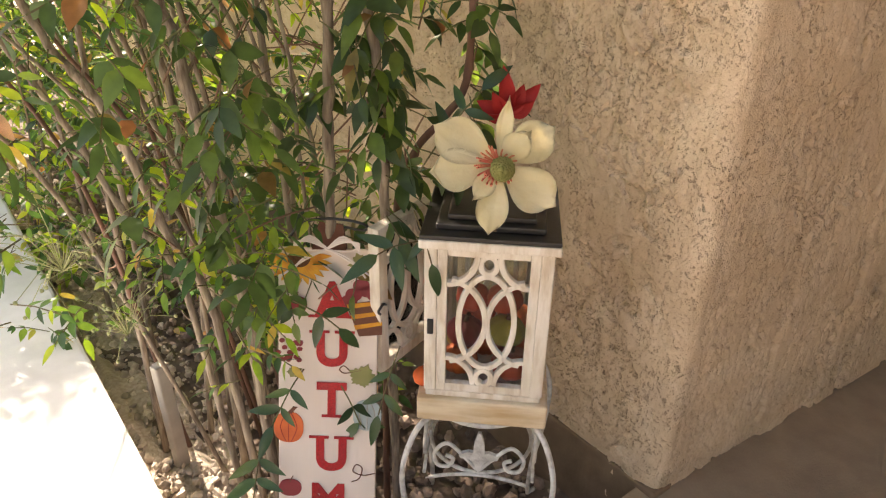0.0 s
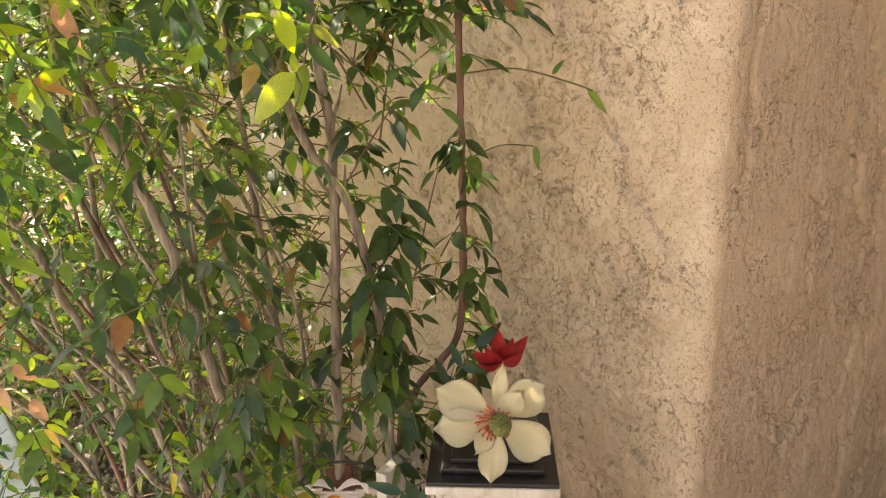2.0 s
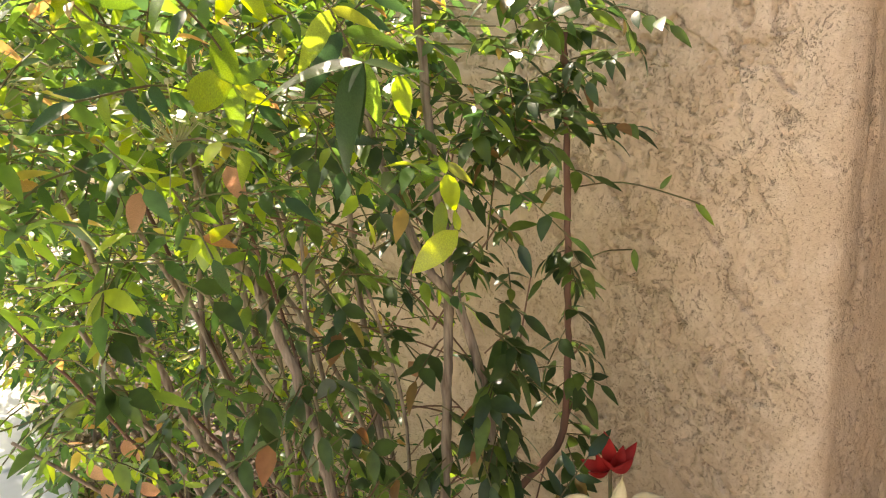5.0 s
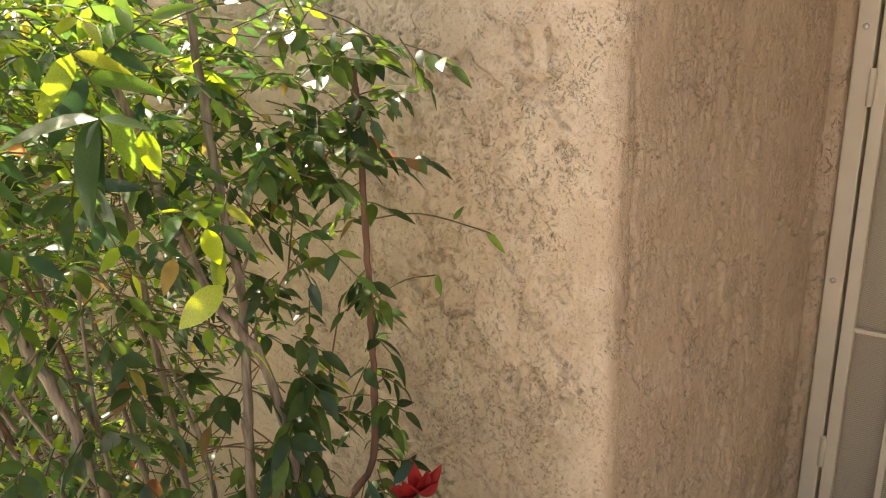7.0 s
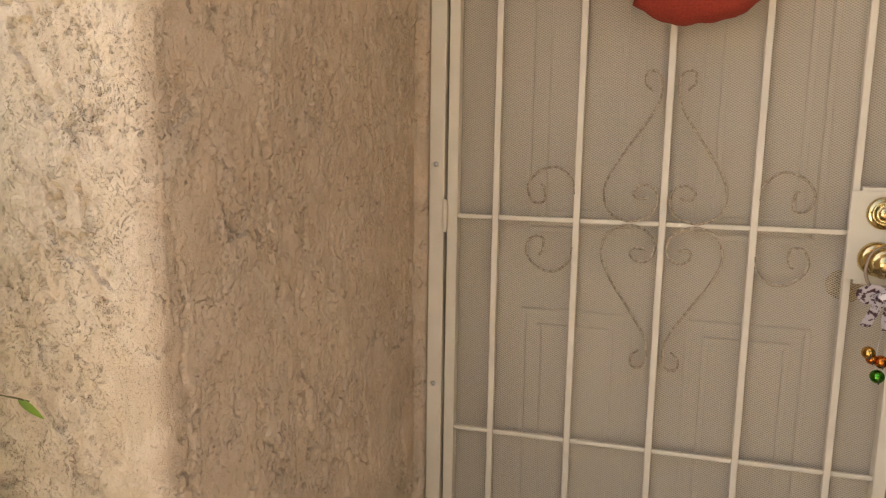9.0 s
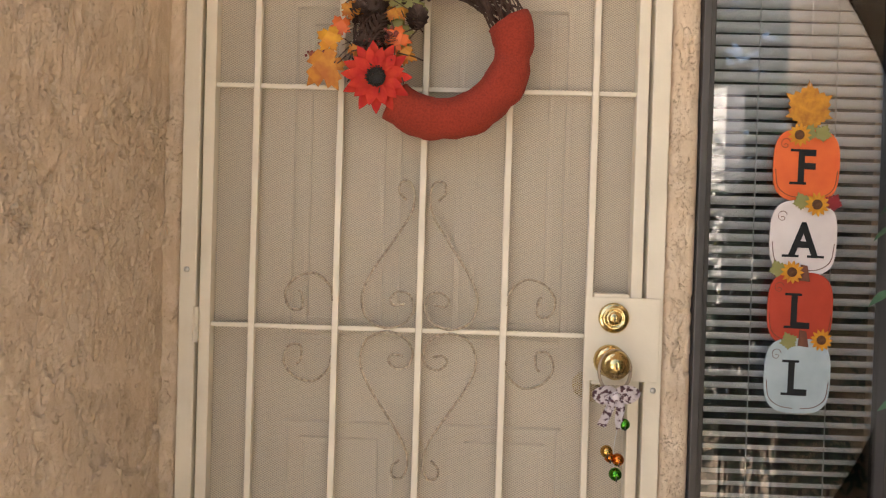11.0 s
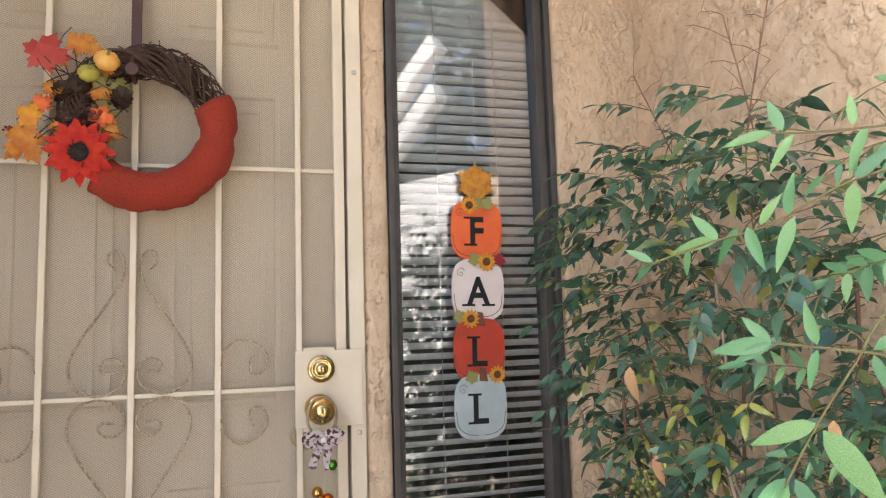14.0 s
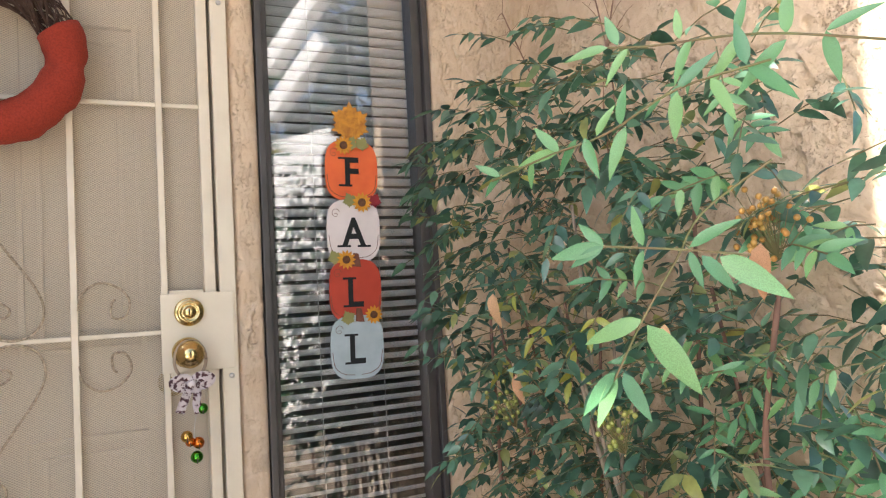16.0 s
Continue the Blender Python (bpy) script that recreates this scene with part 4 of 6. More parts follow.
rw = random.Random(12)
for k in range(84):
    a0 = rw.uniform(5, 60)
    a1 = rw.uniform(120, 245)
    rr, ph, tw = rw.uniform(0.006, 0.041), rw.uniform(0, 6.3), rw.uniform(1.5, 4)
    pts = []
    for i in range(26):
        d = a0 + (a1 - a0) * i / 25
        q = ph + tw * radians(d)
        pts.append(ring_pt(d, 0.150 + rr * math.cos(q) + rw.uniform(-0.001, 0.001), rr * math.sin(q)))
    part("vine_twig", tube(bmesh.new(), pts, rw.uniform(0.0014, 0.0027), 6), VINE, wreath, smooth=True)
for k in range(9):
    d = rw.uniform(40, 150)
    p = ring_pt(d, 0.182)
    pts = smooth_path([ring_pt(d, 0.15), p, p + Vector((rw.uniform(-0.02, 0.02), rw.uniform(-0.02, 0.0), rw.uniform(0.0, 0.018)))], 4)
    part("loose_twig", tube(bmesh.new(), pts, 0.0012, 5), VINE, wreath)
bm = bmesh.new()
pts, rads = [], []
for i in range(46):
    d = 23 - (23 + 130) * i / 45
    w = 0.0026 * math.sin(i * 0.55) + 0.0016 * math.sin(i * 1.3)
    pts.append(ring_pt(d, 0.150 + 0.4 * w, 0))
    rads.append(0.0445 + 0.6 * w - 0.005 * math.exp(-((i - 9) / 3.0) ** 2) + (0.002 if i == 0 else 0))
tube(bm, pts, rads, 20)
for v in bm.verts:
    v.co += v.normal * 0.0 + 0.0016 * Vector((noise.noise(v.co * 55), noise.noise(v.co * 55 + Vector((7, 0, 0))), noise.noise(v.co * 55 + Vector((0, 9, 0)))))
part("burlap_wrap", bm, BURLAP, wreath, "rust orange burlap", True)


def round_flower(name, at, r, petals, mat, centre, parent, facing=(0, 0, 0), width=0.3, layers=2, label=""):
    f = base(name, Matrix.Identity(4), "", "")
    f.parent = parent
    for key in list(f.keys()):
        del f[key]
    if label:
        f["label"] = label
    f.matrix_local = Matrix.Translation(at) @ Euler([radians(q) for q in facing]).to_matrix().to_4x4()
    for L in range(layers):
        for k in range(petals):
            a = 2 * math.pi * (k + 0.5 * L) / petals + rw.uniform(-0.12, 0.12)
            m = Matrix.Rotation(a, 4, "Y") @ Matrix.Rotation(radians(90), 4, "X") @ Matrix.Translation((r * 0.16, 0, 0.002 * L)) @ Matrix.Rotation(radians(-8 - 14 * L), 4, "Y")
            part("petal", blade(bmesh.new(), m, r * (0.88 - 0.18 * L), r * width, 0.3, 0.12, 6, 0.5), mat, f, smooth=True)
    bm = lathe(bmesh.new(), ((r * 0.24, 0.002), (r * 0.27, 0.008), (r * 0.20, 0.013), (r * 0.10, 0.010), (0.0004, 0.010)), 20)
    bm.transform(Matrix.Rotation(radians(90), 4, "X"))
    for k in range(60):
        a, q = k * 2.39996, (k / 60) ** 0.5
        tube(bm, ((r * 0.25 * q * math.cos(a), -0.002, r * 0.25 * q * math.sin(a)), (r * 0.31 * q * math.cos(a), -0.012 - 0.008 * q, r * 0.31 * q * math.sin(a))), 0.0014, 5)
    part("seed_head", bm, centre, f)
    return f


round_flower("sunflower", (-0.150, -0.045, -0.072), 0.071, 12, REDPETAL, DARK, wreath, (6, 0, 0), 0.36, 2, "orange-red cloth sunflower with a dark centre")
for nm, x, z, y, r, mat, turn, n in (("maple_leaf", -0.226, 0.140, -0.040, 0.066, CORALLEAF, 15, 5), ("oak_leaf", -0.164, 0.174, -0.026, 0.044, GOLDLEAF, 40, 5), ("oak_leaf", -0.254, -0.043, -0.034, 0.064, GOLDLEAF, -130, 5),
                                     ("oak_leaf", -0.248, 0.008, -0.032, 0.040, YELLOW, -60, 5), ("oak_leaf", -0.117, 0.012, -0.042, 0.038, ORANGE, 100, 5), ("oak_leaf", -0.118, 0.025, -0.030, 0.044, OLIVE, 80, 5),
                                     ("oak_leaf", -0.122, 0.085, -0.026, 0.046, OLIVE, 150, 5), ("oak_leaf", -0.085, 0.085, -0.024, 0.036, OLIVE, 100, 5), ("oak_leaf", -0.140, 0.170, -0.020, 0.032, GOLDLEAF, 10, 5),
                                     ("oak_leaf", -0.230, 0.035, -0.024, 0.034, ORANGE, -30, 5)):
    flat_leaf(nm, r, mat, wreath, (x, y, z), turn, n, 0.5, 0.0012, "", 0.5)


for k in range(11):                            # small cloth leaves and tendrils between the cones
    flat_leaf("oak_leaf", rw.uniform(0.018, 0.032), rw.choice((GOLDLEAF, YELLOW, OLIVE, GOLDLEAF, OLIVE)), wreath, (rw.uniform(-0.225, -0.095), -0.030 + rw.uniform(-0.012, 0.01), rw.uniform(-0.035, 0.150)), rw.uniform(0, 360), 5, 0.5, 0.0012, "", 0.8)
for k in range(16):
    x, z = rw.uniform(-0.21, -0.11), rw.uniform(-0.04, 0.15)
    d = Vector((rw.uniform(-1, 0.6), rw.uniform(-0.5, 0), rw.uniform(-0.4, 1))).normalized()
    part("tendril", tube(bmesh.new(), smooth_path([(x, -0.02, z), Vector((x, -0.025, z)) + d * 0.04, Vector((x, -0.03, z)) + d * 0.075 + Vector((0.012, 0, -0.01))], 3), 0.0010, 5), VINE, wreath)


def small_gourd(x, z, y, r, mat):
    g = part("gourd", gourd(bmesh.new(), r, r * 1.5, 8, 24, 8), mat, wreath, smooth=True)
    g.matrix_local = pose(x, y, z, 55, 25, 0)
    part("stalk", tube(bmesh.new(), ((0, 0, r * 1.4), (0.001, 0, r * 1.75)), (0.004, 0.003), 6), OLIVE, g)


small_gourd(-0.103, 0.118, -0.045, 0.027, GOURD)
small_gourd(-0.138, 0.090, -0.046, 0.022, GREENGOURD)


def pine_cone(x, z, y, r, tilt):
    c = base("pine_cone", Matrix.Identity(4), "", "")
    for key in list(c.keys()):
        del c[key]
    bm = bmesh.new()
    for k in range(56):
        a, t = k * 2.39996, k / 56
        rr = r * math.sin(math.pi * (0.12 + 0.8 * t)) ** 0.8
        m = Matrix.Translation((0, 0, r * 2.2 * (t - 0.5))) @ Matrix.Rotation(a, 4, "Z") @ Matrix.Translation((rr * 0.3, 0, 0)) @ Matrix.Rotation(radians(-25), 4, "Y")
        blade(bm, m, rr * 0.85, r * 0.55, 0.3, -0.3, 3, 0.6)
    bpy.data.objects.remove(c)
    part("pine_cone", bm, CONE, wreath, matrix=pose(x, y, z, tilt, 30, 0))


pine_cone(-0.192, 0.060, -0.020, 0.026, 60)
pine_cone(-0.073, 0.052, -0.028, 0.026, 70)
pine_cone(-0.160, 0.030, -0.026, 0.028, 20)
pine_cone(-0.150, 0.085, -0.020, 0.026, 110)
pine_cone(-0.135, -0.005, -0.026, 0.024, 40)
pine_cone(-0.180, 0.000, -0.014, 0.024, 80)
for k in range(64):
    x, z = rw.uniform(-0.205, -0.095), rw.uniform(-0.06, 0.13)
    d = Vector((rw.uniform(-1, 1), rw.uniform(-0.6, 0), rw.uniform(-1, 1))).normalized()
    pts = smooth_path([(x, -0.012, z), Vector((x, -0.015, z)) + d * 0.03, Vector((x, -0.02, z)) + d * 0.06 + Vector((0, 0, -0.008))], 3)
    part("twist", tube(bmesh.new(), pts, 0.0014, 5), VINE, wreath)
for cx, cz, n, sp in ((-0.165, -0.012, 14, 0.022), (-0.125, 0.020, 10, 0.016), (-0.175, -0.035, 8, 0.016)):
    for k in range(n):
        part("berry", ball(bmesh.new(), (cx + rw.uniform(-sp, sp), -0.034 + rw.uniform(-0.008, 0.008), cz + rw.uniform(-sp, sp)), rw.uniform(0.0042, 0.0058), 1, 8), BERRY, wreath, smooth=True)
for cx, cz, dx, n in ((-0.240, 0.008, -0.035, 14), (-0.252, -0.012, -0.050, 18)):
    for k in range(n):
        t = k / n
        part("berry", ball(bmesh.new(), (cx + dx * t + rw.uniform(-0.004, 0.004), -0.02, cz - 0.010 * t + rw.uniform(-0.005, 0.005)), 0.0032, 1, 6), BERRY, wreath, smooth=True)
hanger = base("wreath_hanger", pose(1.44, 0.137, 0, 0, 0, -90), "brown metal strap wreath hanger over the door", "hanger")
part("strap", boxed((-0.0105, -0.009, 1.70), (0.0105, -0.007, 2.09), 0.0006), STRAP, hanger)
part("top_hook", boxed((-0.0105, -0.007, 2.0855), (0.0105, 0.075, 2.0885), 0.0006), STRAP, hanger)
part("hook", tube(bmesh.new(), smooth_path([(0, -0.008, 1.72), (0, -0.012, 1.66), (0, -0.04, 1.652), (0, -0.066, 1.665), (0, -0.07, 1.69)], 5), 0.004, 8, 1), STRAP, hanger)
part("hook_disc", lathe(bmesh.new(), ((0.013, -0.003), (0.013, 0.003), (0.0002, 0.004)), 16), STRAP, hanger, matrix=pose(0, -0.072, 1.664, 90, 0, 0))

# ---- bell hanger on the knob ----
bells = base("bell_hanger", pose(1.392, -0.241, 0.955, 0, 0, -90), "spotted ribbon bow and small coloured bells on the knob", "door bells")
loop = [(0.031 * math.cos(q), -0.002 + 0.004 * math.cos(q), -0.012 + 0.040 * math.sin(q)) for q in (2 * math.pi * k / 24 for k in range(25))]
part("strap_loop", tube(bmesh.new(), loop, 0.0034, 8, 0.5), LEATHER, bells, smooth=True)


def ribbon(pts, w):
    bm = bmesh.new()
    p = smooth_path(pts, 5)
    prev = None
    for i, q in enumerate(p):
        d = (p[min(i + 1, len(p) - 1)] - p[max(i - 1, 0)]).normalized()
        side = d.cross(Vector((0, 1, 0.25))).normalized() * w / 2
        cur = [bm.verts.new(q - side), bm.verts.new(q + Vector((0, -0.002, 0))), bm.verts.new(q + side)]
        if prev:
            for k in (0, 1):
                bm.faces.new((prev[k], prev[k + 1], cur[k + 1], cur[k]))
        prev = cur
    bmesh.ops.solidify(bm, geom=bm.faces, thickness=0.0008)
    part("ribbon", bm, RIBBON, bells, smooth=True)


ribbon([(0, -0.008, -0.056), (-0.016, -0.016, -0.046), (-0.034, -0.012, -0.054), (-0.022, -0.008, -0.066), (0, -0.010, -0.060)], 0.020)
ribbon([(0, -0.008, -0.056), (0.018, -0.016, -0.044), (0.038, -0.012, -0.052), (0.024, -0.008, -0.064), (0, -0.010, -0.060)], 0.020)
ribbon([(-0.002, -0.012, -0.058), (-0.010, -0.014, -0.080), (-0.020, -0.012, -0.104), (-0.024, -0.010, -0.116)], 0.018)
ribbon([(0.002, -0.012, -0.058), (0.010, -0.016, -0.078), (0.008, -0.013, -0.100), (0.012, -0.010, -0.120)], 0.016)
part("bow_knot", ball(bmesh.new(), (0, -0.015, -0.058), 0.008, 1.2, 10), RIBBON, bells, smooth=True)
cordpts = smooth_path([(0.002, -0.006, -0.06), (0.010, -0.004, -0.10), (0.002, -0.004, -0.16), (0.004, -0.004, -0.22)], 4)
part("thread", tube(bmesh.new(), cordpts, 0.0008, 5), CORD, bells)
for x, z, r, mat in ((0.020, -0.112, 0.011, GREENBELL), (-0.012, -0.165, 0.012, GOLDBELL), (0.010, -0.180, 0.012, ORANGEBELL), (0.006, -0.208, 0.0125, GREENBELL), (-0.006, -0.176, 0.010, ORANGEBELL)):
    b = part("bell", ball(bmesh.new(), (0, 0, 0), r, 1.0, 16), mat, bells, smooth=True, matrix=Matrix.Translation((x, -0.006, z)))
    part("slot", boxed((-0.0008, -r - 0.0006, -r * 0.9), (0.0008, -r * 0.55, r * 0.1)), DARK, b)

# ---- lantern on its stand ----
LA = -44.0
LF = Vector((0.4485, 0.8685, 0))          # middle of the base's front edge
front = pose(LF.x, LF.y, 0, 0, 0, LA)      # local x to the right, -y to the front
D = 0.165
lantern = base("candle_lantern", front, "whitewashed wooden lantern with black lid and one lattice door open", "lantern")
HW = 0.070                                # half width of the case
part("base_plinth", boxed((-0.0865, 0.0, 0.104), (0.0865, D + 0.008, 0.141), 0.003), RAWWOOD, lantern, "pale worn pine plinth")
part("base_step", boxed((-0.076, 0.008, 0.1405), (0.076, D, 0.150), 0.002), WHITEWOOD, lantern)
y0, y1 = 0.014, D - 0.006
for x in (-HW, HW):
    for y in (y0, y1):
        part("corner_post", boxed((x - 0.008, y - 0.006, 0.1495), (x + 0.008, y + 0.010, 0.366), 0.0015), WHITEWOOD, lantern)


def fret(bm, pts, half, y0, y1):
    """A flat sawn strip along pts, in x and z."""
    n = len(pts)
    closed = (Vector(pts[0]) - Vector(pts[-1])).length < 1e-5
    rows = []
    for i in range(n):
        a = Vector(pts[i - 1 if i else (n - 2 if closed else 0)])
        b = Vector(pts[i + 1 if i < n - 1 else (1 if closed else n - 1)])
        d = (b - a).normalized()
        o = Vector((-d.z, 0, d.x)) * half
        p = Vector(pts[i])
        rows.append([bm.verts.new((q.x, y, q.z)) for q, y in ((p - o * 0.8, y0), (p - o, y0 + 0.0012), (p - o, y1), (p + o, y1), (p + o, y0 + 0.0012), (p + o * 0.8, y0))])
    for a, b in zip(rows, rows[1:]):
        for k in range(6):
            bm.faces.new((a[k], a[(k + 1) % 6], b[(k + 1) % 6], b[k]))
    bmesh.ops.recalc_face_normals(bm, faces=bm.faces)
    return bm


def lattice_panel(w, h, parent, mats=(WHITEWOOD, THINGLASS), b=0.012, k=0.005):
    """Framed pane with overlapping ovals and a cross of curves, in x and z, its foot on z = 0."""
    fr = bmesh.new()
    for lo, hi in (((-w / 2, -k, 0), (-w / 2 + b, k, h)), ((w / 2 - b, -k, 0), (w / 2, k, h)), ((-w / 2 + b, -k, 0), (w / 2 - b, k, b)), ((-w / 2 + b, -k, h - b), (w / 2 - b, k, h))):
        box(fr, lo, hi, 0.001)
    part("panel_frame", fr, mats[0], parent)
    cx, cz, iw, ih = 0, h / 2, w / 2 - b, h / 2 - b
    curves = []
    arc_pts = lambda x, z, rx, rz, q0, q1, n: [(x + rx * math.cos(radians(q0 + (q1 - q0) * i / n)), 0.0, z + rz * math.sin(radians(q0 + (q1 - q0) * i / n))) for i in range(n + 1)]
    curves.append(arc_pts(cx, cz, 0.70 * iw, 0.72 * ih, 0, 360, 32))
    for sx in (-1, 1):
        turn = 90 + 90 * sx
        curves.append(arc_pts(cx + sx * iw, cz, 0.98 * iw, 0.64 * ih, turn - 84, turn + 84, 18))
        for sz in (-1, 1):
            curves.append(arc_pts(cx + sx * iw, cz + sz * ih, 0.72 * iw, 0.42 * ih, turn, turn + sx * sz * 90, 10))
    for sz in (-1, 1):
        curves.append(arc_pts(cx, cz + sz * 0.88 * ih, 0.20 * iw, 0.13 * ih, 0, 360, 12))
    for i, c in enumerate(curves):
        part("lattice_strip", fret(bmesh.new(), c, 0.0037, -0.0036 - 0.0003 * (i % 4), 0.0036), mats[0], parent)
    p = part("glass_pane", boxed((-w / 2 + 0.006, 0.0052, 0.006), (w / 2 - 0.006, 0.0064, h - 0.006)), mats[1], parent)
    p.visible_shadow = False


def panel_at(name, matrix, w, h, b=0.012, k=0.005):
    e = new(name)
    e.parent = lantern
    e.matrix_local = matrix
    lattice_panel(w, h, e, b=b, k=k)
    return e


PW, PH = 2 * HW - 0.016, 0.214
panel_at("front_panel", pose(0, y0, 0.150), PW, PH)
panel_at("back_panel", pose(0, y1 + 0.004, 0.150, 0, 0, 180), PW, PH)
panel_at("side_panel", pose(HW + 0.001, (y0 + y1) / 2, 0.150, 0, 0, 90), y1 - y0 - 0.016, PH)
dr = panel_at("open_door", pose(-HW - 0.010, y1 + 0.002, 0.150, 0, 0, -118) @ pose((y1 - y0) / 2, 0, 0, 0, 0, 180), y1 - y0 - 0.008, PH + 0.004, 0.017, 0.0085)
part("latch", tube(bmesh.new(), smooth_path([(-(y1 - y0) / 2 + 0.016, -0.008, 0.105), (-(y1 - y0) / 2 + 0.006, -0.012, 0.112), (-(y1 - y0) / 2 - 0.004, -0.012, 0.106), (-(y1 - y0) / 2 + 0.002, -0.010, 0.098)], 4), 0.0018, 6), BLACKMETAL, dr, "black iron latch")
part("latch_plate", boxed((-HW - 0.004, y0 - 0.0085, 0.240), (-HW + 0.004, y0 - 0.0055, 0.262), 0.001), BLACKMETAL, lantern, "black iron latch plate")
part("lid_board", boxed((-0.084, -0.004, 0.366), (0.084, D + 0.006, 0.378), 0.002), WHITEWOOD, lantern)
bm = bmesh.new()
box(bm, (-0.083, -0.003, 0.378), (0.083, D + 0.005, 0.384), 0.0015)
for k, (i, z0, z1) in enumerate(((0.018, 0.384, 0.392), (0.030, 0.392, 0.399))):
    box(bm, (-0.083 + i, -0.003 + i, z0), (0.083 - i, D + 0.005 - i, z1), 0.002)
part("black_lid", bm, BLACKMETAL, lantern, "black metal stepped lid")

pumpkin_spots = ((-0.035, 0.05, 0.026, ORANGE, 0), (0.036, 0.045, 0.028, RUST, 0), (-0.002, 0.10, 0.030, BRIGHTORANGE, 0), (-0.038, 0.11, 0.024, GREENGOURD, 0.0), (0.040, 0.11, 0.026, ORANGE, 0),
                 (-0.030, 0.06, 0.026, MAROON, 0.040), (0.024, 0.06, 0.027, GREENGOURD, 0.044), (0.036, 0.10, 0.026, ORANGE, 0.041), (-0.016, 0.105, 0.026, RUST, 0.046), (0.020, 0.075, 0.025, RUST, 0.086),
                 (-0.022, 0.080, 0.024, RUST, 0.084))
tones = {ORANGE: "orange", RUST: "rust red", BRIGHTORANGE: "bright orange", GREENGOURD: "green", MAROON: "dark red"}
for x, y, r, mat, z in pumpkin_spots:
    pk = base("small_pumpkin", front @ pose(x, y + 0.005, 0.1505 + z, 4 * (z > 0), 5 * (z > 0), x * 900), f"small {tones[mat]} craft pumpkin inside the lantern", "pumpkin", "pumpkins in the lantern")
    part("flesh", gourd(bmesh.new(), r, r * 1.55, 9, 36, 9), mat, pk, smooth=True)
    part("stalk", tube(bmesh.new(), ((0, 0, r * 1.42), (0.001, 0.001, r * 1.7), (0.004, 0.0, r * 1.95)), (0.0042, 0.003, 0.0034), 7), STEMBROWN, pk)
pk = base("small_pumpkin", front @ pose(-0.098 + 0.018, 0.030, 0.1415), "small orange craft pumpkin at the lantern's open side", "pumpkin", "pumpkins in the lantern")
part("flesh", gourd(bmesh.new(), 0.016, 0.026, 9, 32, 9), BRIGHTORANGE, pk, smooth=True)
part("stalk", tube(bmesh.new(), ((0, 0, 0.024), (0.002, 0, 0.032)), 0.0025, 6), STEMBROWN, pk)

stand = base("plant_stand", front @ pose(0, D / 2 + 0.004, 0), "small white chipped wrought-iron plant stand with scrolls", "plant stand")
TOP = 0.104
ringpts = [(0.082 * math.cos(q), 0.082 * math.sin(q), TOP - 0.006) for q in (2 * math.pi * k / 40 for k in range(41))]
part("top_ring", tube(bmesh.new(), ringpts, 0.004, 8), WHITEIRON, stand, smooth=True)
part("top_plate", lathe(bmesh.new(), ((0.080, TOP - 0.004), (0.080, TOP - 0.0005)), 40), WHITEIRON, stand)
part("lower_ring", tube(bmesh.new(), [(p[0] * 0.92, p[1] * 0.92, 0.006) for p in ringpts], 0.003, 8), WHITEIRON, stand, smooth=True)
for k in range(4):
    a = radians(45 + 90 * k)
    leg = smooth_path([(math.cos(a) * r, math.sin(a) * r, z) for r, z in ((0.084, TOP - 0.004), (0.122, 0.085), (0.146, 0.030), (0.142, -0.04), (0.122, -0.12), (0.118, BED + 0.012), (0.134, BED + 0.01))], 6)
    part("leg", tube(bmesh.new(), leg, 0.0042, 8), WHITEIRON, stand, smooth=True)
    b = radians(90 * k)
    e = new("scroll_panel")
    e.parent = stand
    e.matrix_local = pose(0, 0, 0, 0, 0, 90 * k) @ pose(0, -0.078, 0)
    for sx in (-1, 1):
        q0 = [(sx * x, 0.0, z) for x, z in ((0.002, 0.014), (0.020, 0.036), (0.044, 0.058), (0.062, 0.040), (0.058, 0.018), (0.042, 0.016), (0.036, 0.030), (0.046, 0.036))]
        part("scroll", tube(bmesh.new(), smooth_path(q0, 6), 0.0030, 7), WHITEIRON, e, smooth=True)
    arc = [(x, 0.0, 0.004 - 0.9 * x * x * 3) for x in (i / 100 for i in range(-7, 8))]
    part("arc", tube(bmesh.new(), arc, 0.0028, 7), WHITEIRON, e, smooth=True)
    outline = [(0, 0.008), (0.006, 0.026), (0.012, 0.034), (0.026, 0.036), (0.028, 0.042), (0.014, 0.048), (0.008, 0.046), (0.007, 0.062), (0.002, 0.082)]
    outline = outline + [(-x, z) for x, z in outline[:0:-1]]
    part("fleur", slab(bmesh.new(), outline, -0.003, 0.003), WHITEIRON, e)

# ---- flowers lying on the lantern ----
mag = base("magnolia_flower", Matrix.Translation((0.452, 0.866, 0.475)) @ pose(0, 0, 0, 0, 0, -40) @ pose(0, 0, 0, -16, 0, 0), "large cream cloth magnolia flower resting on the lantern lid", "flower")
rm = random.Random(3)


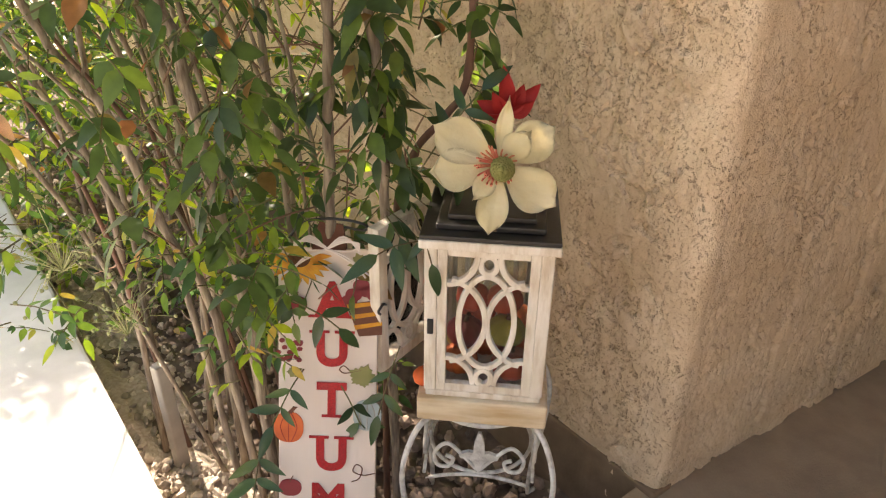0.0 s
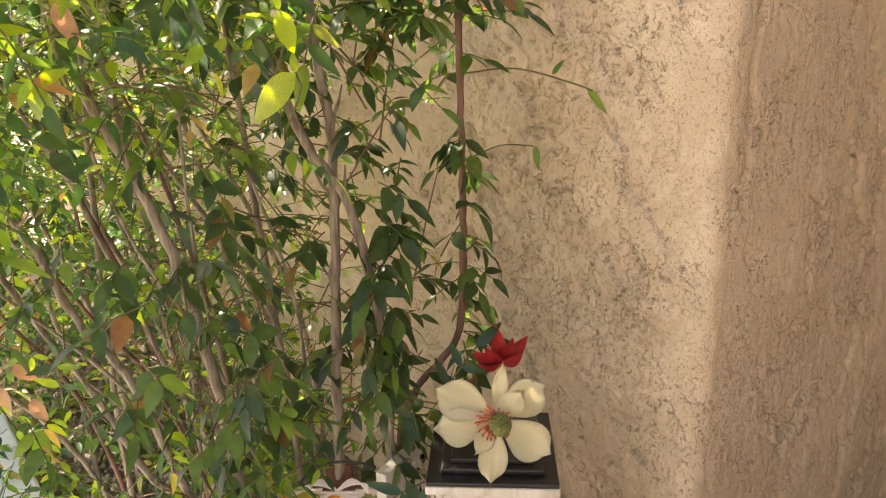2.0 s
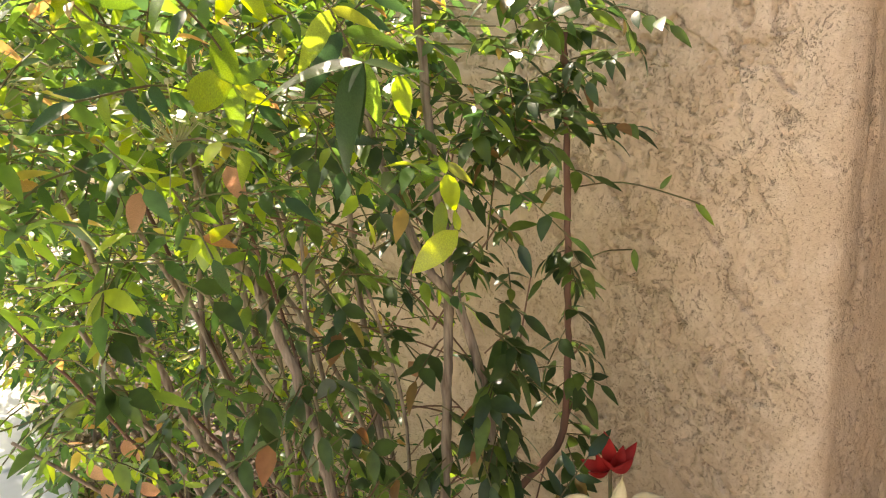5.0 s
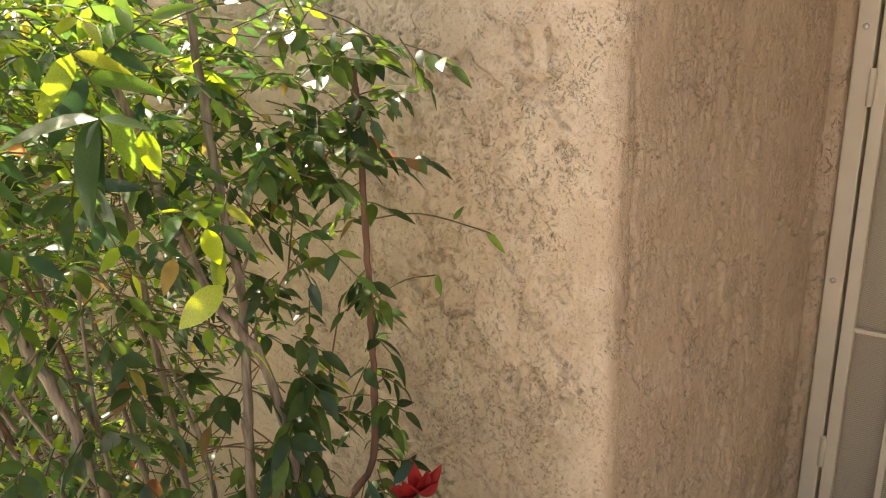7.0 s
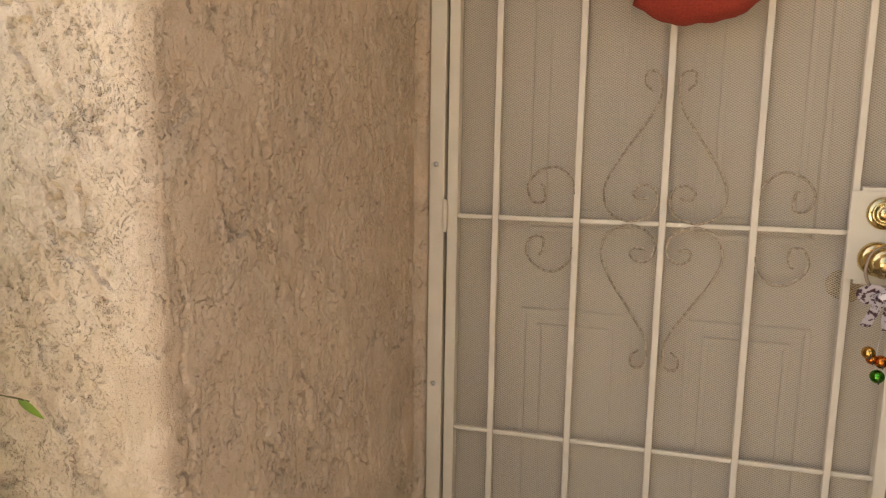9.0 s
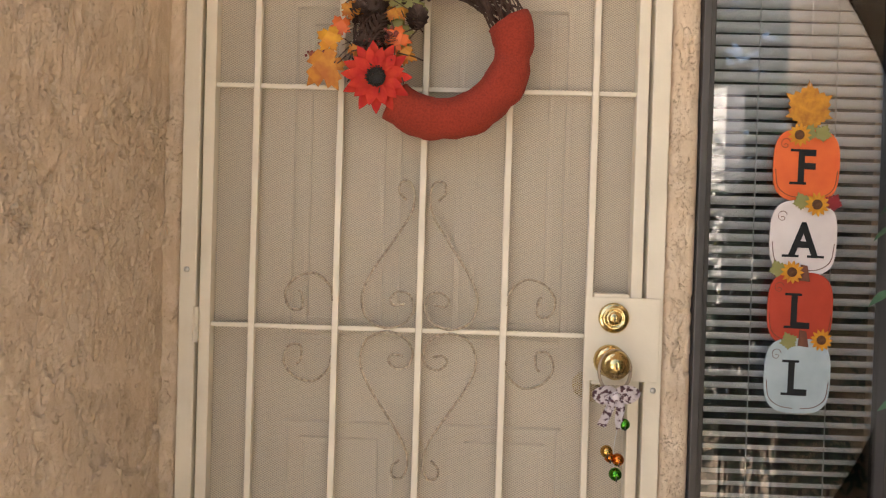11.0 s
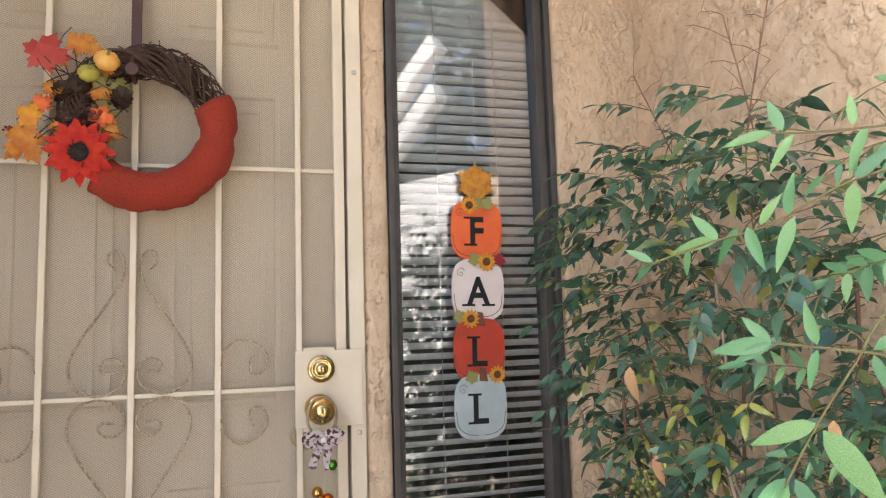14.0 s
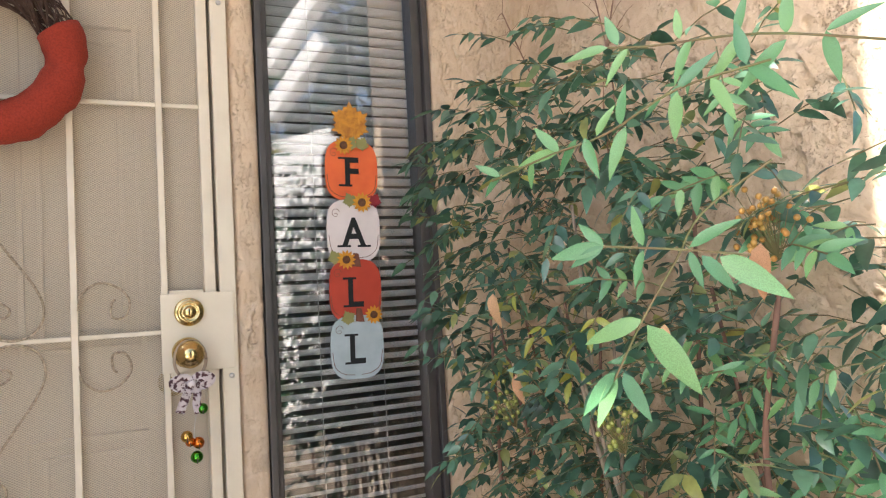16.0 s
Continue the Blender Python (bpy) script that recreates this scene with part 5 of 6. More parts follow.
def petal_sheet(m, length, width, droop, pointed):
    """A broad cupped petal with a rounded, slightly crumpled rim."""
    bm = bmesh.new()
    ph = rm.uniform(0, 6)
    rows = []
    for i in range(13):
        t = i / 12
        w = width / 2 * (0.16 + 0.84 * math.sin(math.pi * min(1, t * 1.25) / 2) ** 1.2) * (1 - t ** (3 if pointed else 5)) ** (0.9 if pointed else 0.5)
        row = []
        for j in range(9):
            q = -1 + j / 4
            z = -droop * length * t * t + 0.30 * abs(q) ** 2 * w + 0.0022 * t * math.sin(ph + q * 3 + t * 5) + 0.0012 * math.sin(ph + 9 * q) * t
            row.append(bm.verts.new(m @ Vector((length * t - 0.006 * q * q * t, q * w, z))))
        rows.append(row)
    for a, b in zip(rows, rows[1:]):
        for k in range(8):
            bm.faces.new((a[k], a[k + 1], b[k + 1], b[k]))
    bmesh.ops.solidify(bm, geom=bm.faces, thickness=0.0007)
    return bm


for ang, ln, wd, bend in ((84, 0.072, 0.026, -0.1), (36, 0.066, 0.046, 0.1), (-34, 0.070, 0.050, 0.2), (-96, 0.070, 0.036, 0.25), (150, 0.076, 0.050, 0.1), (188, 0.068, 0.048, 0.15)):
    m = Matrix.Rotation(radians(-ang), 4, "Y") @ Matrix.Rotation(radians(90), 4, "X") @ Matrix.Translation((0.008, 0, 0.0)) @ Matrix.Rotation(radians(-16), 4, "Y")
    bm = petal_sheet(m, ln, wd * (1.12 if ang != 84 else 0.95), bend, ang == 84)
    part("petal", bm, PETAL, mag, smooth=True)
for ang, ln, wd in ((50, 0.045, 0.034), (-125, 0.042, 0.026)):
    m = Matrix.Rotation(radians(-ang), 4, "Y") @ Matrix.Rotation(radians(90), 4, "X") @ Matrix.Translation((0.006, 0, 0.006)) @ Matrix.Rotation(radians(-34), 4, "Y")
    part("petal", petal_sheet(m, ln, wd * 1.1, 0.25, False), PETAL, mag, smooth=True)
bm = bmesh.new()
for k in range(70):
    a, t = k * 2.39996, k / 70
    c = Vector((0.004 + 0.011 * math.cos(a) * (1 - 0.8 * t * t), -0.012 - 0.026 * t, -0.004 + 0.011 * math.sin(a) * (1 - 0.8 * t * t)))
    ball(bm, c, 0.0035, 1, 6)
part("seed_cone", bm, MOSS, mag, "moss green seed cone", True)
bm = bmesh.new()
for k in range(46):
    a = rm.uniform(0, 6.28)
    r1 = rm.uniform(0.013, 0.021)
    tube(bm, ((0.006 * math.cos(a), -0.008, 0.006 * math.sin(a)), (r1 * math.cos(a) - 0.003, -0.016, r1 * math.sin(a)), (r1 * 1.1 * math.cos(a) - 0.003, -0.021, r1 * 1.1 * math.sin(a))), 0.0011, 5)
tagged(part("stamen_ring", bm, PINK, mag, "pink-red stamens"), kind="stuff")
part("stalk", tube(bmesh.new(), ((0, 0.002, 0), (0, 0.024, -0.050), (0, 0.030, -0.080)), 0.003, 7), TWIG, mag)
redf = base("poinsettia_flower", Matrix.Translation((0.512, 0.918, 0.508)) @ pose(0, 0, 0, 0, 0, -40), "red cloth poinsettia leaves resting behind the magnolia", "flower")
for ang, ln in ((98, 0.058), (66, 0.040), (45, 0.050), (30, 0.034), (128, 0.036), (160, 0.040), (185, 0.030)):
    m = Matrix.Rotation(radians(-ang), 4, "Y") @ Matrix.Rotation(radians(90), 4, "X") @ Matrix.Rotation(radians(rm.uniform(-30, 0)), 4, "Y") @ Matrix.Rotation(radians(rm.uniform(-40, 40)), 4, "X")
    part("bract", blade(bmesh.new(), m, ln, 0.020, 0.6, 0.15, 7, 0.45), RED, redf, smooth=True)
part("stalk", tube(bmesh.new(), ((0, 0, 0), (0.0, -0.005, -0.05), (0, -0.012, -0.109)), 0.0025, 7), TWIG, redf)

# ---- tall letters board ----
board = base("autumn_sign", pose(0.3195, 1.0475, 0.259, 0, 0, -39.7) @ pose(0.0135, 0, 0, -20, 0, 0) @ Matrix.Diagonal((1, 1, 0.82, 1)) @ Matrix.Translation((-0.006, 0, -0.459)), "tall whitewashed wooden sign leaning back, spelling AUTUMN in red glitter", "sign")
BW, BT = 0.132, 0.541
part("board", boxed((-BW / 2, 0.0, -0.145), (BW / 2, 0.010, BT), 0.0015), BOARD, board)
for ch, z in (("A", 0.459), ("U", 0.378), ("T", 0.292), ("U", 0.200), ("M", 0.118), ("N", 0.040)):
    letter(ch, 0.078, 0.0016, GLITTER, board, (0.006 - 0.004 * (ch == "M"), -0.0012, z), 0.0030, 0.80, "red glitter letter")


def painted(name, outline, mat, x, z, label="", lift=0.0014):
    bm = slab(bmesh.new(), outline, -lift, 0.0)
    return part(name, bm, mat, board, label, matrix=Matrix.Translation((x, -0.0002, z)))


def painted_pumpkin(x, z, w, h, mat, label):
    p = painted("painted_pumpkin", squircle(w, h, 2.4, 28), mat, x, z, label)
    for u in (-0.28, 0.0, 0.28):
        pts = [(u * w * (1 - 0.2 * abs(v)) * math.cos(v * 1.2), -0.0016, 0.48 * h * v) for v in (i / 5 for i in range(-5, 6))]
        part("rib_line", tube(bmesh.new(), pts, 0.0006, 4), RUST if mat is not PALEBLUE else STEEL, p)
    part("stalk", slab(bmesh.new(), [(-0.003, h * 0.45), (0.004, h * 0.45), (0.012, h * 0.66), (0.006, h * 0.68)], -0.0018, 0), STEMBROWN, p)
    return p


def painted_apple(x, z, r):
    p = painted("painted_apple", squircle(2 * r, 1.9 * r, 2.3, 24), MAROON, x, z, "dark red painted apple")
    part("stalk", tube(bmesh.new(), ((0, -0.0014, r * 0.7), (0.004, -0.0014, r * 1.35)), 0.0008, 5), STEMBROWN, p)


painted_apple(-0.043, 0.449, 0.0155)
painted_apple(-0.050, 0.138, 0.0155)
painted_pumpkin(-0.052, 0.243, 0.040, 0.052, ORANGE, "orange painted pumpkin")
painted_pumpkin(0.054, 0.268, 0.038, 0.052, PALEBLUE, "pale blue painted pumpkin")
painted("painted_basket", [(-0.022, 0.012), (0.026, 0.022), (0.026, -0.036), (-0.004, -0.040)], STEMBROWN, 0.046, 0.440, "brown and yellow painted basket")
for k in range(3):
    painted("basket_band", [(-0.021 + 0.005 * k, 0.012 - 0.017 * k), (0.026, 0.020 - 0.017 * k), (0.026, 0.014 - 0.017 * k), (-0.019 + 0.005 * k, 0.005 - 0.017 * k)], YELLOW, 0.046, 0.440, lift=0.002)
for x, z in ((0.034, 0.468), (0.052, 0.475), (0.044, 0.483), (0.062, 0.469), (0.028, 0.457)):
    painted("basket_apple", squircle(0.022, 0.021, 2.2, 18), MAROON, x, z)
rs = random.Random(4)
for k in range(22):
    painted("painted_berry", squircle(0.0075, 0.0075, 2, 10), MAROON, -0.052 + rs.uniform(-0.016, 0.018), 0.372 + rs.uniform(-0.018, 0.02))
for x, z, r, t in ((0.046, 0.330, 0.026, 20), (0.044, 0.516, 0.022, -20), (-0.046, 0.336, 0.014, 60)):
    f = flat_leaf("painted_leaf", r, OLIVE, board, (x, -0.0008, z), t, 5, 0.62, 0.0014)
for pts in ([(0.03, 0.342), (0.022, 0.350), (0.016, 0.344), (0.022, 0.338), (0.034, 0.340), (0.046, 0.344)], [(0.066, 0.168), (0.05, 0.164), (0.036, 0.170), (0.04, 0.182), (0.048, 0.176), (0.044, 0.158), (0.034, 0.152)]):
    part("painted_tendril", tube(bmesh.new(), smooth_path([(x, -0.0008, z) for x, z in pts], 5), 0.0009, 5), STEMBROWN, board)
heart_disc = painted("painted_sunflower", squircle(0.030, 0.028, 2, 18), BROWN, -0.038, 0.524, "yellow painted sunflower with a brown centre", lift=0.003)
for k in range(13):
    m = Matrix.Translation((0, -0.0016, 0)) @ Matrix.Rotation(radians(-8 + 196 * k / 12), 4, "Y") @ Matrix.Rotation(radians(90), 4, "X") @ Matrix.Translation((0.010, 0, 0))
    part("petal", blade(bmesh.new(), m, 0.034, 0.0105, 0.1, 0, 4), YELLOW, heart_disc)
# cut-out pumpkin stem, wire loop and raffia bow on top
part("stem_block", slab(bmesh.new(), [(-0.022, 0.539), (0.024, 0.537), (0.018, 0.580), (-0.012, 0.584)], 0.0, 0.010), STEMBROWN, board, "brown wooden pumpkin stem")
part("wire_loop", tube(bmesh.new(), smooth_path([(-0.05, -0.004, 0.557), (-0.035, -0.008, 0.580), (-0.005, -0.012, 0.590), (0.03, -0.010, 0.588), (0.05, -0.004, 0.580), (0.046, 0.002, 0.572), (0.02, 0.004, 0.576)], 5), 0.0022, 7), BLACKMETAL, board, "black wire loop")
for s in (-1, 1):
    for k in range(4):
        q = [(0, -0.006, 0.542), (s * 0.022, -0.014, 0.554 + 0.003 * k), (s * 0.042, -0.012, 0.552 - 0.004 * k), (s * 0.03, -0.008, 0.539), (0, -0.006, 0.540)]
        part("raffia_loop", tube(bmesh.new(), smooth_path(q, 4), 0.0018, 5, 0.4), OFFWHITE, board)
    for k in range(2):
        part("raffia_tail", tube(bmesh.new(), smooth_path([(0, -0.006, 0.542), (s * 0.03, -0.010, 0.527 - 0.004 * k), (s * (0.05 + 0.01 * k), -0.006, 0.497)], 4), 0.0016, 5, 0.4), OFFWHITE, board)

stake = base("garden_stake", pose(0.175, 1.36, BED, 2, -3, 20), "short grey plastic stake standing in the gravel", "stake")
part("post", boxed((-0.012, -0.009, -0.02), (0.012, 0.009, 0.24), 0.003), PLASTIC, stake)


# ---- shrubs ----
TEMPLATE, TFACES = [], []
for i in range(6):
    t = i / 5
    w = 0.55 * math.sin(math.pi * t ** 0.72) ** 0.95 if 0 < t < 1 else 0.02
    for s in (-1, 0, 1):
        TEMPLATE.append((t, s * w, -0.16 * t * t, 0.18 * abs(s) * w))
for i in range(5):
    for k in (0, 1):
        a = 3 * i + k
        TFACES.append((a, a + 1, a + 4, a + 3))
TEMPLATE = np.array(TEMPLATE)
TFACES = np.array(TFACES)


class Foliage:
    """Collects many leaves and their thin stalks, to be joined into one mesh each."""

    def __init__(self, seed, wide=1.0):
        self.r, self.leaves, self.stalks, self.wide = random.Random(seed), [], [], wide

    def leaf(self, at, along, face, length, width, droop=1.0):
        x = along.normalized()
        z = (face - x * face.dot(x))
        z = z.normalized() if z.length > 1e-6 else x.orthogonal().normalized()
        y = z.cross(x)
        m = np.array((x * length, y * width, z * length)).T
        q = np.stack((TEMPLATE[:, 0], TEMPLATE[:, 1], TEMPLATE[:, 2] * droop + TEMPLATE[:, 3] * width / length), -1)
        self.leaves.append(q @ m.T + np.array(at))

    def spray(self, at, along, pairs, length, size, lean=0.45, tip=True):
        """A compound leaf: a thin stalk with pairs of leaflets and one at the tip."""
        r = self.r
        d = along.normalized()
        up = Vector((r.uniform(-lean, lean), r.uniform(-lean, lean), 1))
        pts = [Vector(at) + d * length * t + Vector((0, 0, -0.22 * length * t * t)) for t in (0, 0.5, 1.0)]
        self.stalks.append((pts, 0.0010))
        side = d.cross(up).normalized()
        up = side.cross(d)
        for k in range(pairs):
            t = 0.35 + 0.6 * k / max(1, pairs - 0.4)
            p = pts[0].lerp(pts[2], t) + Vector((0, 0, 0.06 * length * t))
            for s in (-1, 1):
                a = d * r.uniform(0.35, 0.85) + side * s + Vector((0, 0, r.uniform(-1.0, 0.05)))
                f = up + Vector((r.uniform(-0.6, 0.6), r.uniform(-0.6, 0.6), r.uniform(-0.2, 0.2)))
                ln = size * r.uniform(0.7, 1.1)
                self.leaf(p, a, f, ln, ln * self.wide * r.uniform(0.28, 0.42), r.uniform(0.4, 2.2))
        if tip:
            f = up + Vector((r.uniform(-0.6, 0.6), r.uniform(-0.6, 0.6), 0))
            self.leaf(pts[2], d + Vector((0, 0, r.uniform(-0.9, -0.1))), f, size * r.uniform(0.9, 1.25), size * 0.34, r.uniform(0.5, 2.0))

    def make(self, parent, leaf_mat, name="foliage"):
        n = len(self.leaves)
        V = np.concatenate(self.leaves)
        F = (TFACES[None] + 18 * np.arange(n)[:, None, None]).reshape(-1, 4)
        me = bpy.data.meshes.new(name)
        me.from_pydata(V.tolist(), [], F.tolist())
        me.materials.append(leaf_mat)
        me.shade_smooth()
        tagged(put(name, me, parent), kind="stuff")
        SV, SF = [], []
        for pts, rad in self.stalks:
            o = len(SV)
            d = (pts[-1] - pts[0]).normalized()
            u = d.orthogonal().normalized()
            w = d.cross(u)
            for p in pts:
                SV += [tuple(p + rad * (math.cos(a) * u + math.sin(a) * w)) for a in (0, 2.1, 4.2)]
            for i in range(len(pts) - 1):
                for k in range(3):
                    SF.append((o + 3 * i + k, o + 3 * i + (k + 1) % 3, o + 3 * i + 3 + (k + 1) % 3, o + 3 * i + 3 + k))
        me = bpy.data.meshes.new("stalk")
        me.from_pydata(SV, [], SF)
        me.materials.append(TWIG)
        tagged(put("stalk_tangle", me, parent), kind="stuff")


def stem(parent, pts, r0, r1, mat, name="stem", knots=True, seed=0):
    r = random.Random(seed)
    p = smooth_path(pts, 7)
    n = len(p)
    rad = []
    for i in range(n):
        k = r0 + (r1 - r0) * i / (n - 1)
        rad.append(k * (1 + (0.16 if knots and i % 5 == 0 else 0) + r.uniform(-0.07, 0.07)))
    rad = [k * 0.76 for k in rad]
    q = [a + Vector((r.uniform(-1, 1), r.uniform(-1, 1), 0)) * r0 * 0.18 for a in p]
    bm = tube(bmesh.new(), q, rad, 10)
    for i in range(6, n - 4, 6 if knots else 999):
        d = Vector((r.uniform(-1, 1), r.uniform(-1, 1), 0.9)).normalized()
        tube(bm, (q[i], q[i] + d * r0 * 2.0, q[i] + d * r0 * 3.2 + Vector((0, 0, r0))), (r0 * 0.3, r0 * 0.2, r0 * 0.08), 5)
    return part(name, bm, mat, parent, smooth=True)


LEAF_BM = {}


def leaf_mesh(key, mat, fold, droop):
    if key not in LEAF_BM:
        bm = blade(bmesh.new(), Matrix.Identity(4), 1.0, 0.31, fold, droop, 7, 0.38)
        me = bpy.data.meshes.new("leaf")
        bm.to_mesh(me)
        bm.free()
        me.materials.append(mat)
        me.shade_smooth()
        LEAF_BM[key] = me
    return LEAF_BM[key]


def single_leaf(parent, at, along, face, length, me, wide=1.0):
    x = Vector(along).normalized()
    f = Vector(face)
    z = (f - x * f.dot(x)).normalized()
    y = z.cross(x)
    m = Matrix((x, y, z)).transposed().to_4x4() @ Matrix.Diagonal((length, length * wide, length, 1))
    ob = put("leaf", me, parent)
    ob.matrix_local = Matrix.Translation(at) @ m
    return ob


shrub = base("nandina_shrub", pose(0, 0, 0), "tall nandina shrub with woody stems and dense sunlit leaves", "shrub")
STEMS = (
    (((0.250, 1.10, -0.23), (0.242, 1.10, 0.10), (0.234, 1.10, 0.272), (0.224, 1.109, 0.346), (0.213, 1.118, 0.511), (0.196, 1.132, 0.640), (0.166, 1.157, 0.772), (0.139, 1.179, 0.850), (0.10, 1.20, 1.02)), 0.0105, 0.007, BARK),
    (((0.345, 1.085, -0.23), (0.347, 1.075, 0.20), (0.349, 1.065, 0.396), (0.354, 1.061, 0.544), (0.361, 1.055, 0.695), (0.364, 1.053, 0.813), (0.356, 1.060, 0.898), (0.345, 1.07, 1.15)), 0.0105, 0.006, BARK),
    (((0.435, 1.05, -0.23), (0.42, 1.04, 0.15), (0.402, 1.02, 0.404), (0.390, 1.010, 0.558), (0.370, 1.025, 0.714), (0.333, 1.055, 0.797), (0.301, 1.082, 0.907), (0.27, 1.10, 1.05)), 0.0095, 0.006, BARK),
    (((0.435, 1.085, -0.23), (0.437, 1.075, 0.15), (0.449, 1.057, 0.361), (0.469, 1.040, 0.441), (0.512, 1.004, 0.516), (0.520, 0.998, 0.623), (0.520, 0.998, 0.731), (0.519, 0.998, 0.853), (0.518, 0.999, 0.98), (0.515, 1.0, 1.06)), 0.0075, 0.005, REDBARK),
    (((0.245, 1.14, -0.23), (0.209, 1.151, 0.220), (0.176, 1.178, 0.339), (0.140, 1.212, 0.500), (0.103, 1.248, 0.575), (0.066, 1.278, 0.695), (0.034, 1.305, 0.779), (0.0, 1.33, 0.95)), 0.0085, 0.005, BARK),
    (((0.225, 1.18, -0.23), (0.189, 1.193, 0.243), (0.145, 1.230, 0.352), (0.100, 1.266, 0.486), (0.061, 1.299, 0.578), (0.0, 1.34, 0.74)), 0.007, 0.0045, BARK),
    (((0.262, 1.27, -0.23), (0.245, 1.296, 0.444), (0.226, 1.311, 0.569), (0.218, 1.318, 0.670), (0.19, 1.33, 0.95)), 0.009, 0.006, BARK),
    (((0.33, 1.16, -0.23), (0.34, 1.17, 0.3), (0.33, 1.19, 0.6), (0.31, 1.20, 0.95)), 0.008, 0.005, BARK),
    (((0.30, 1.25, -0.23), (0.28, 1.27, 0.2), (0.20, 1.30, 0.5), (0.12, 1.33, 0.8)), 0.007, 0.004, BARK),
)
for i, (pts, r0, r1, mat) in enumerate(STEMS):
    stem(shrub, pts, r0, r1, mat, seed=i)
rp = random.Random(77)
for i in range(16):
    x, y = rp.uniform(0.16, 0.6), rp.uniform(1.3, 2.6)
    top = (x + rp.uniform(-0.3, 0.05), y + rp.uniform(-0.1, 0.2), rp.uniform(0.9, 1.3))
    stem(shrub, ((x, y, -0.23), (x + rp.uniform(-0.04, 0.04), y, 0.4), top), 0.008, 0.004, BARK, seed=40 + i)
for i in range(12):                            # slim stems fanning out over the path
    x, y = rp.uniform(0.20, 0.40), rp.uniform(1.12, 1.40)
    tip = Vector((x + rp.uniform(-0.36, -0.02), y + rp.uniform(-0.06, 0.12), rp.uniform(0.60, 1.02)))
    bend = Vector((x + (tip.x - x) * 0.35, y, tip.z * 0.45)) + Vector((rp.uniform(-0.02, 0.02), 0, 0))
    stem(shrub, ((x, y, -0.23), tuple(bend), tuple((bend + tip) / 2 + Vector((rp.uniform(-0.03, 0.03), 0, 0.01))), tuple(tip)), rp.uniform(0.004, 0.0065), 0.0025, REDBARK if i % 3 == 0 else BARK, seed=70 + i)
for i in range(120):                           # thin twigs between the stems
    a = Vector((rp.uniform(0.20, 0.52), rp.uniform(1.06, 1.5), rp.uniform(0.2, 0.95)))
    b = a + Vector((rp.uniform(-0.14, 0.10), rp.uniform(-0.08, 0.05), rp.uniform(-0.02, 0.16)))
    part("twig", tube(bmesh.new(), smooth_path([a, (a + b) / 2 + Vector((0, 0, 0.005)), b], 3), (0.0013,) * 6 + (0.0007,), 5), DRYTWIG if i % 3 else TWIG, shrub)

leaves = Foliage(21)
r = leaves.r


def outward(r, fwd=-0.35):
    return Vector((r.uniform(-1, 1), r.uniform(-1, 1) + fwd, r.uniform(-0.35, 0.55)))


def scatter(count, xr, yr, zr, size, pairs, length, keep):
    k = 0
    while k < count:
        p = Vector((r.uniform(*xr), r.uniform(*yr), r.uniform(*zr)))
        if keep(p):
            leaves.spray(p, outward(r), r.choice(pairs), r.uniform(*length), r.uniform(*size))
            k += 1


lit_path = lambda p: p.x > 0.33 or p.y > 1.64 + 0.85 * p.z or p.y < 1.02 + 0.9 * p.z      # keeps the sunny patch of path and gravel free
over_path = lambda p: p.x > 0.14 - 0.5 * max(0.0, p.z - 0.20)      # low growth stays behind the path's edge
clear = lambda p: p.x + 0.07 < 0.66 and not (p.y < 1.12 and p.x > 0.50) and lit_path(p)
scatter(900, (-0.28, 0.50), (1.00, 1.55), (0.76, 1.20), (0.022, 0.040), (2, 3, 3), (0.06, 0.12), lambda p: clear(p) and p.z > 0.80 + 0.18 * r.random() - 0.05 * (p.x < 0.1))
scatter(950, (0.02, 0.58), (1.50, 2.4), (0.30, 1.30), (0.022, 0.040), (2, 3, 4), (0.07, 0.13), lambda p: clear(p) and (p.x < 0.34 or p.z > 0.95 or r.random() < 0.4))
scatter(400, (-0.10, 0.56), (1.16, 1.75), (0.22, 0.90), (0.016, 0.030), (2, 3), (0.05, 0.10), lambda p: clear(p) and (p.x < 0.30 or r.random() < 0.35))
scatter(130, (0.27, 0.58), (1.20, 1.9), (-0.12, 0.35), (0.022, 0.038), (2, 3), (0.04, 0.09), clear)
scatter(460, (-0.42, 0.20), (1.75, 3.2), (0.05, 1.30), (0.034, 0.052), (3, 4), (0.07, 0.12), lambda p: lit_path(p) and over_path(p))
scatter(300, (0.02, 0.60), (1.62, 2.6), (-0.14, 0.40), (0.026, 0.044), (2, 3), (0.05, 0.10), clear)
scatter(330, (-0.50, 0.14), (2.75, 3.9), (0.95, 1.70), (0.050, 0.072), (3, 4), (0.10, 0.16), lit_path)      # shades the far path
scatter(240, (-0.80, -0.22), (2.4, 4.4), (0.25, 1.75), (0.045, 0.070), (3, 4), (0.10, 0.18), lambda p: lit_path(p) and over_path(p))
scatter(560, (-0.45, 0.60), (2.5, 4.2), (0.05, 1.32), (0.045, 0.070), (3, 4), (0.10, 0.18), lambda p: p.x + 0.1 < 0.66 and lit_path(p) and over_path(p))
scatter(40, (0.21, 0.32), (1.07, 1.25), (0.02, 0.42), (0.024, 0.038), (2, 3), (0.04, 0.08), clear)
leaves.make(shrub, LEAF)
# Inner leaves, in the darker green that carries their shade.
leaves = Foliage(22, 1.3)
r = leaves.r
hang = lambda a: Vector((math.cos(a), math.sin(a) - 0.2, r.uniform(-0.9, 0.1)))
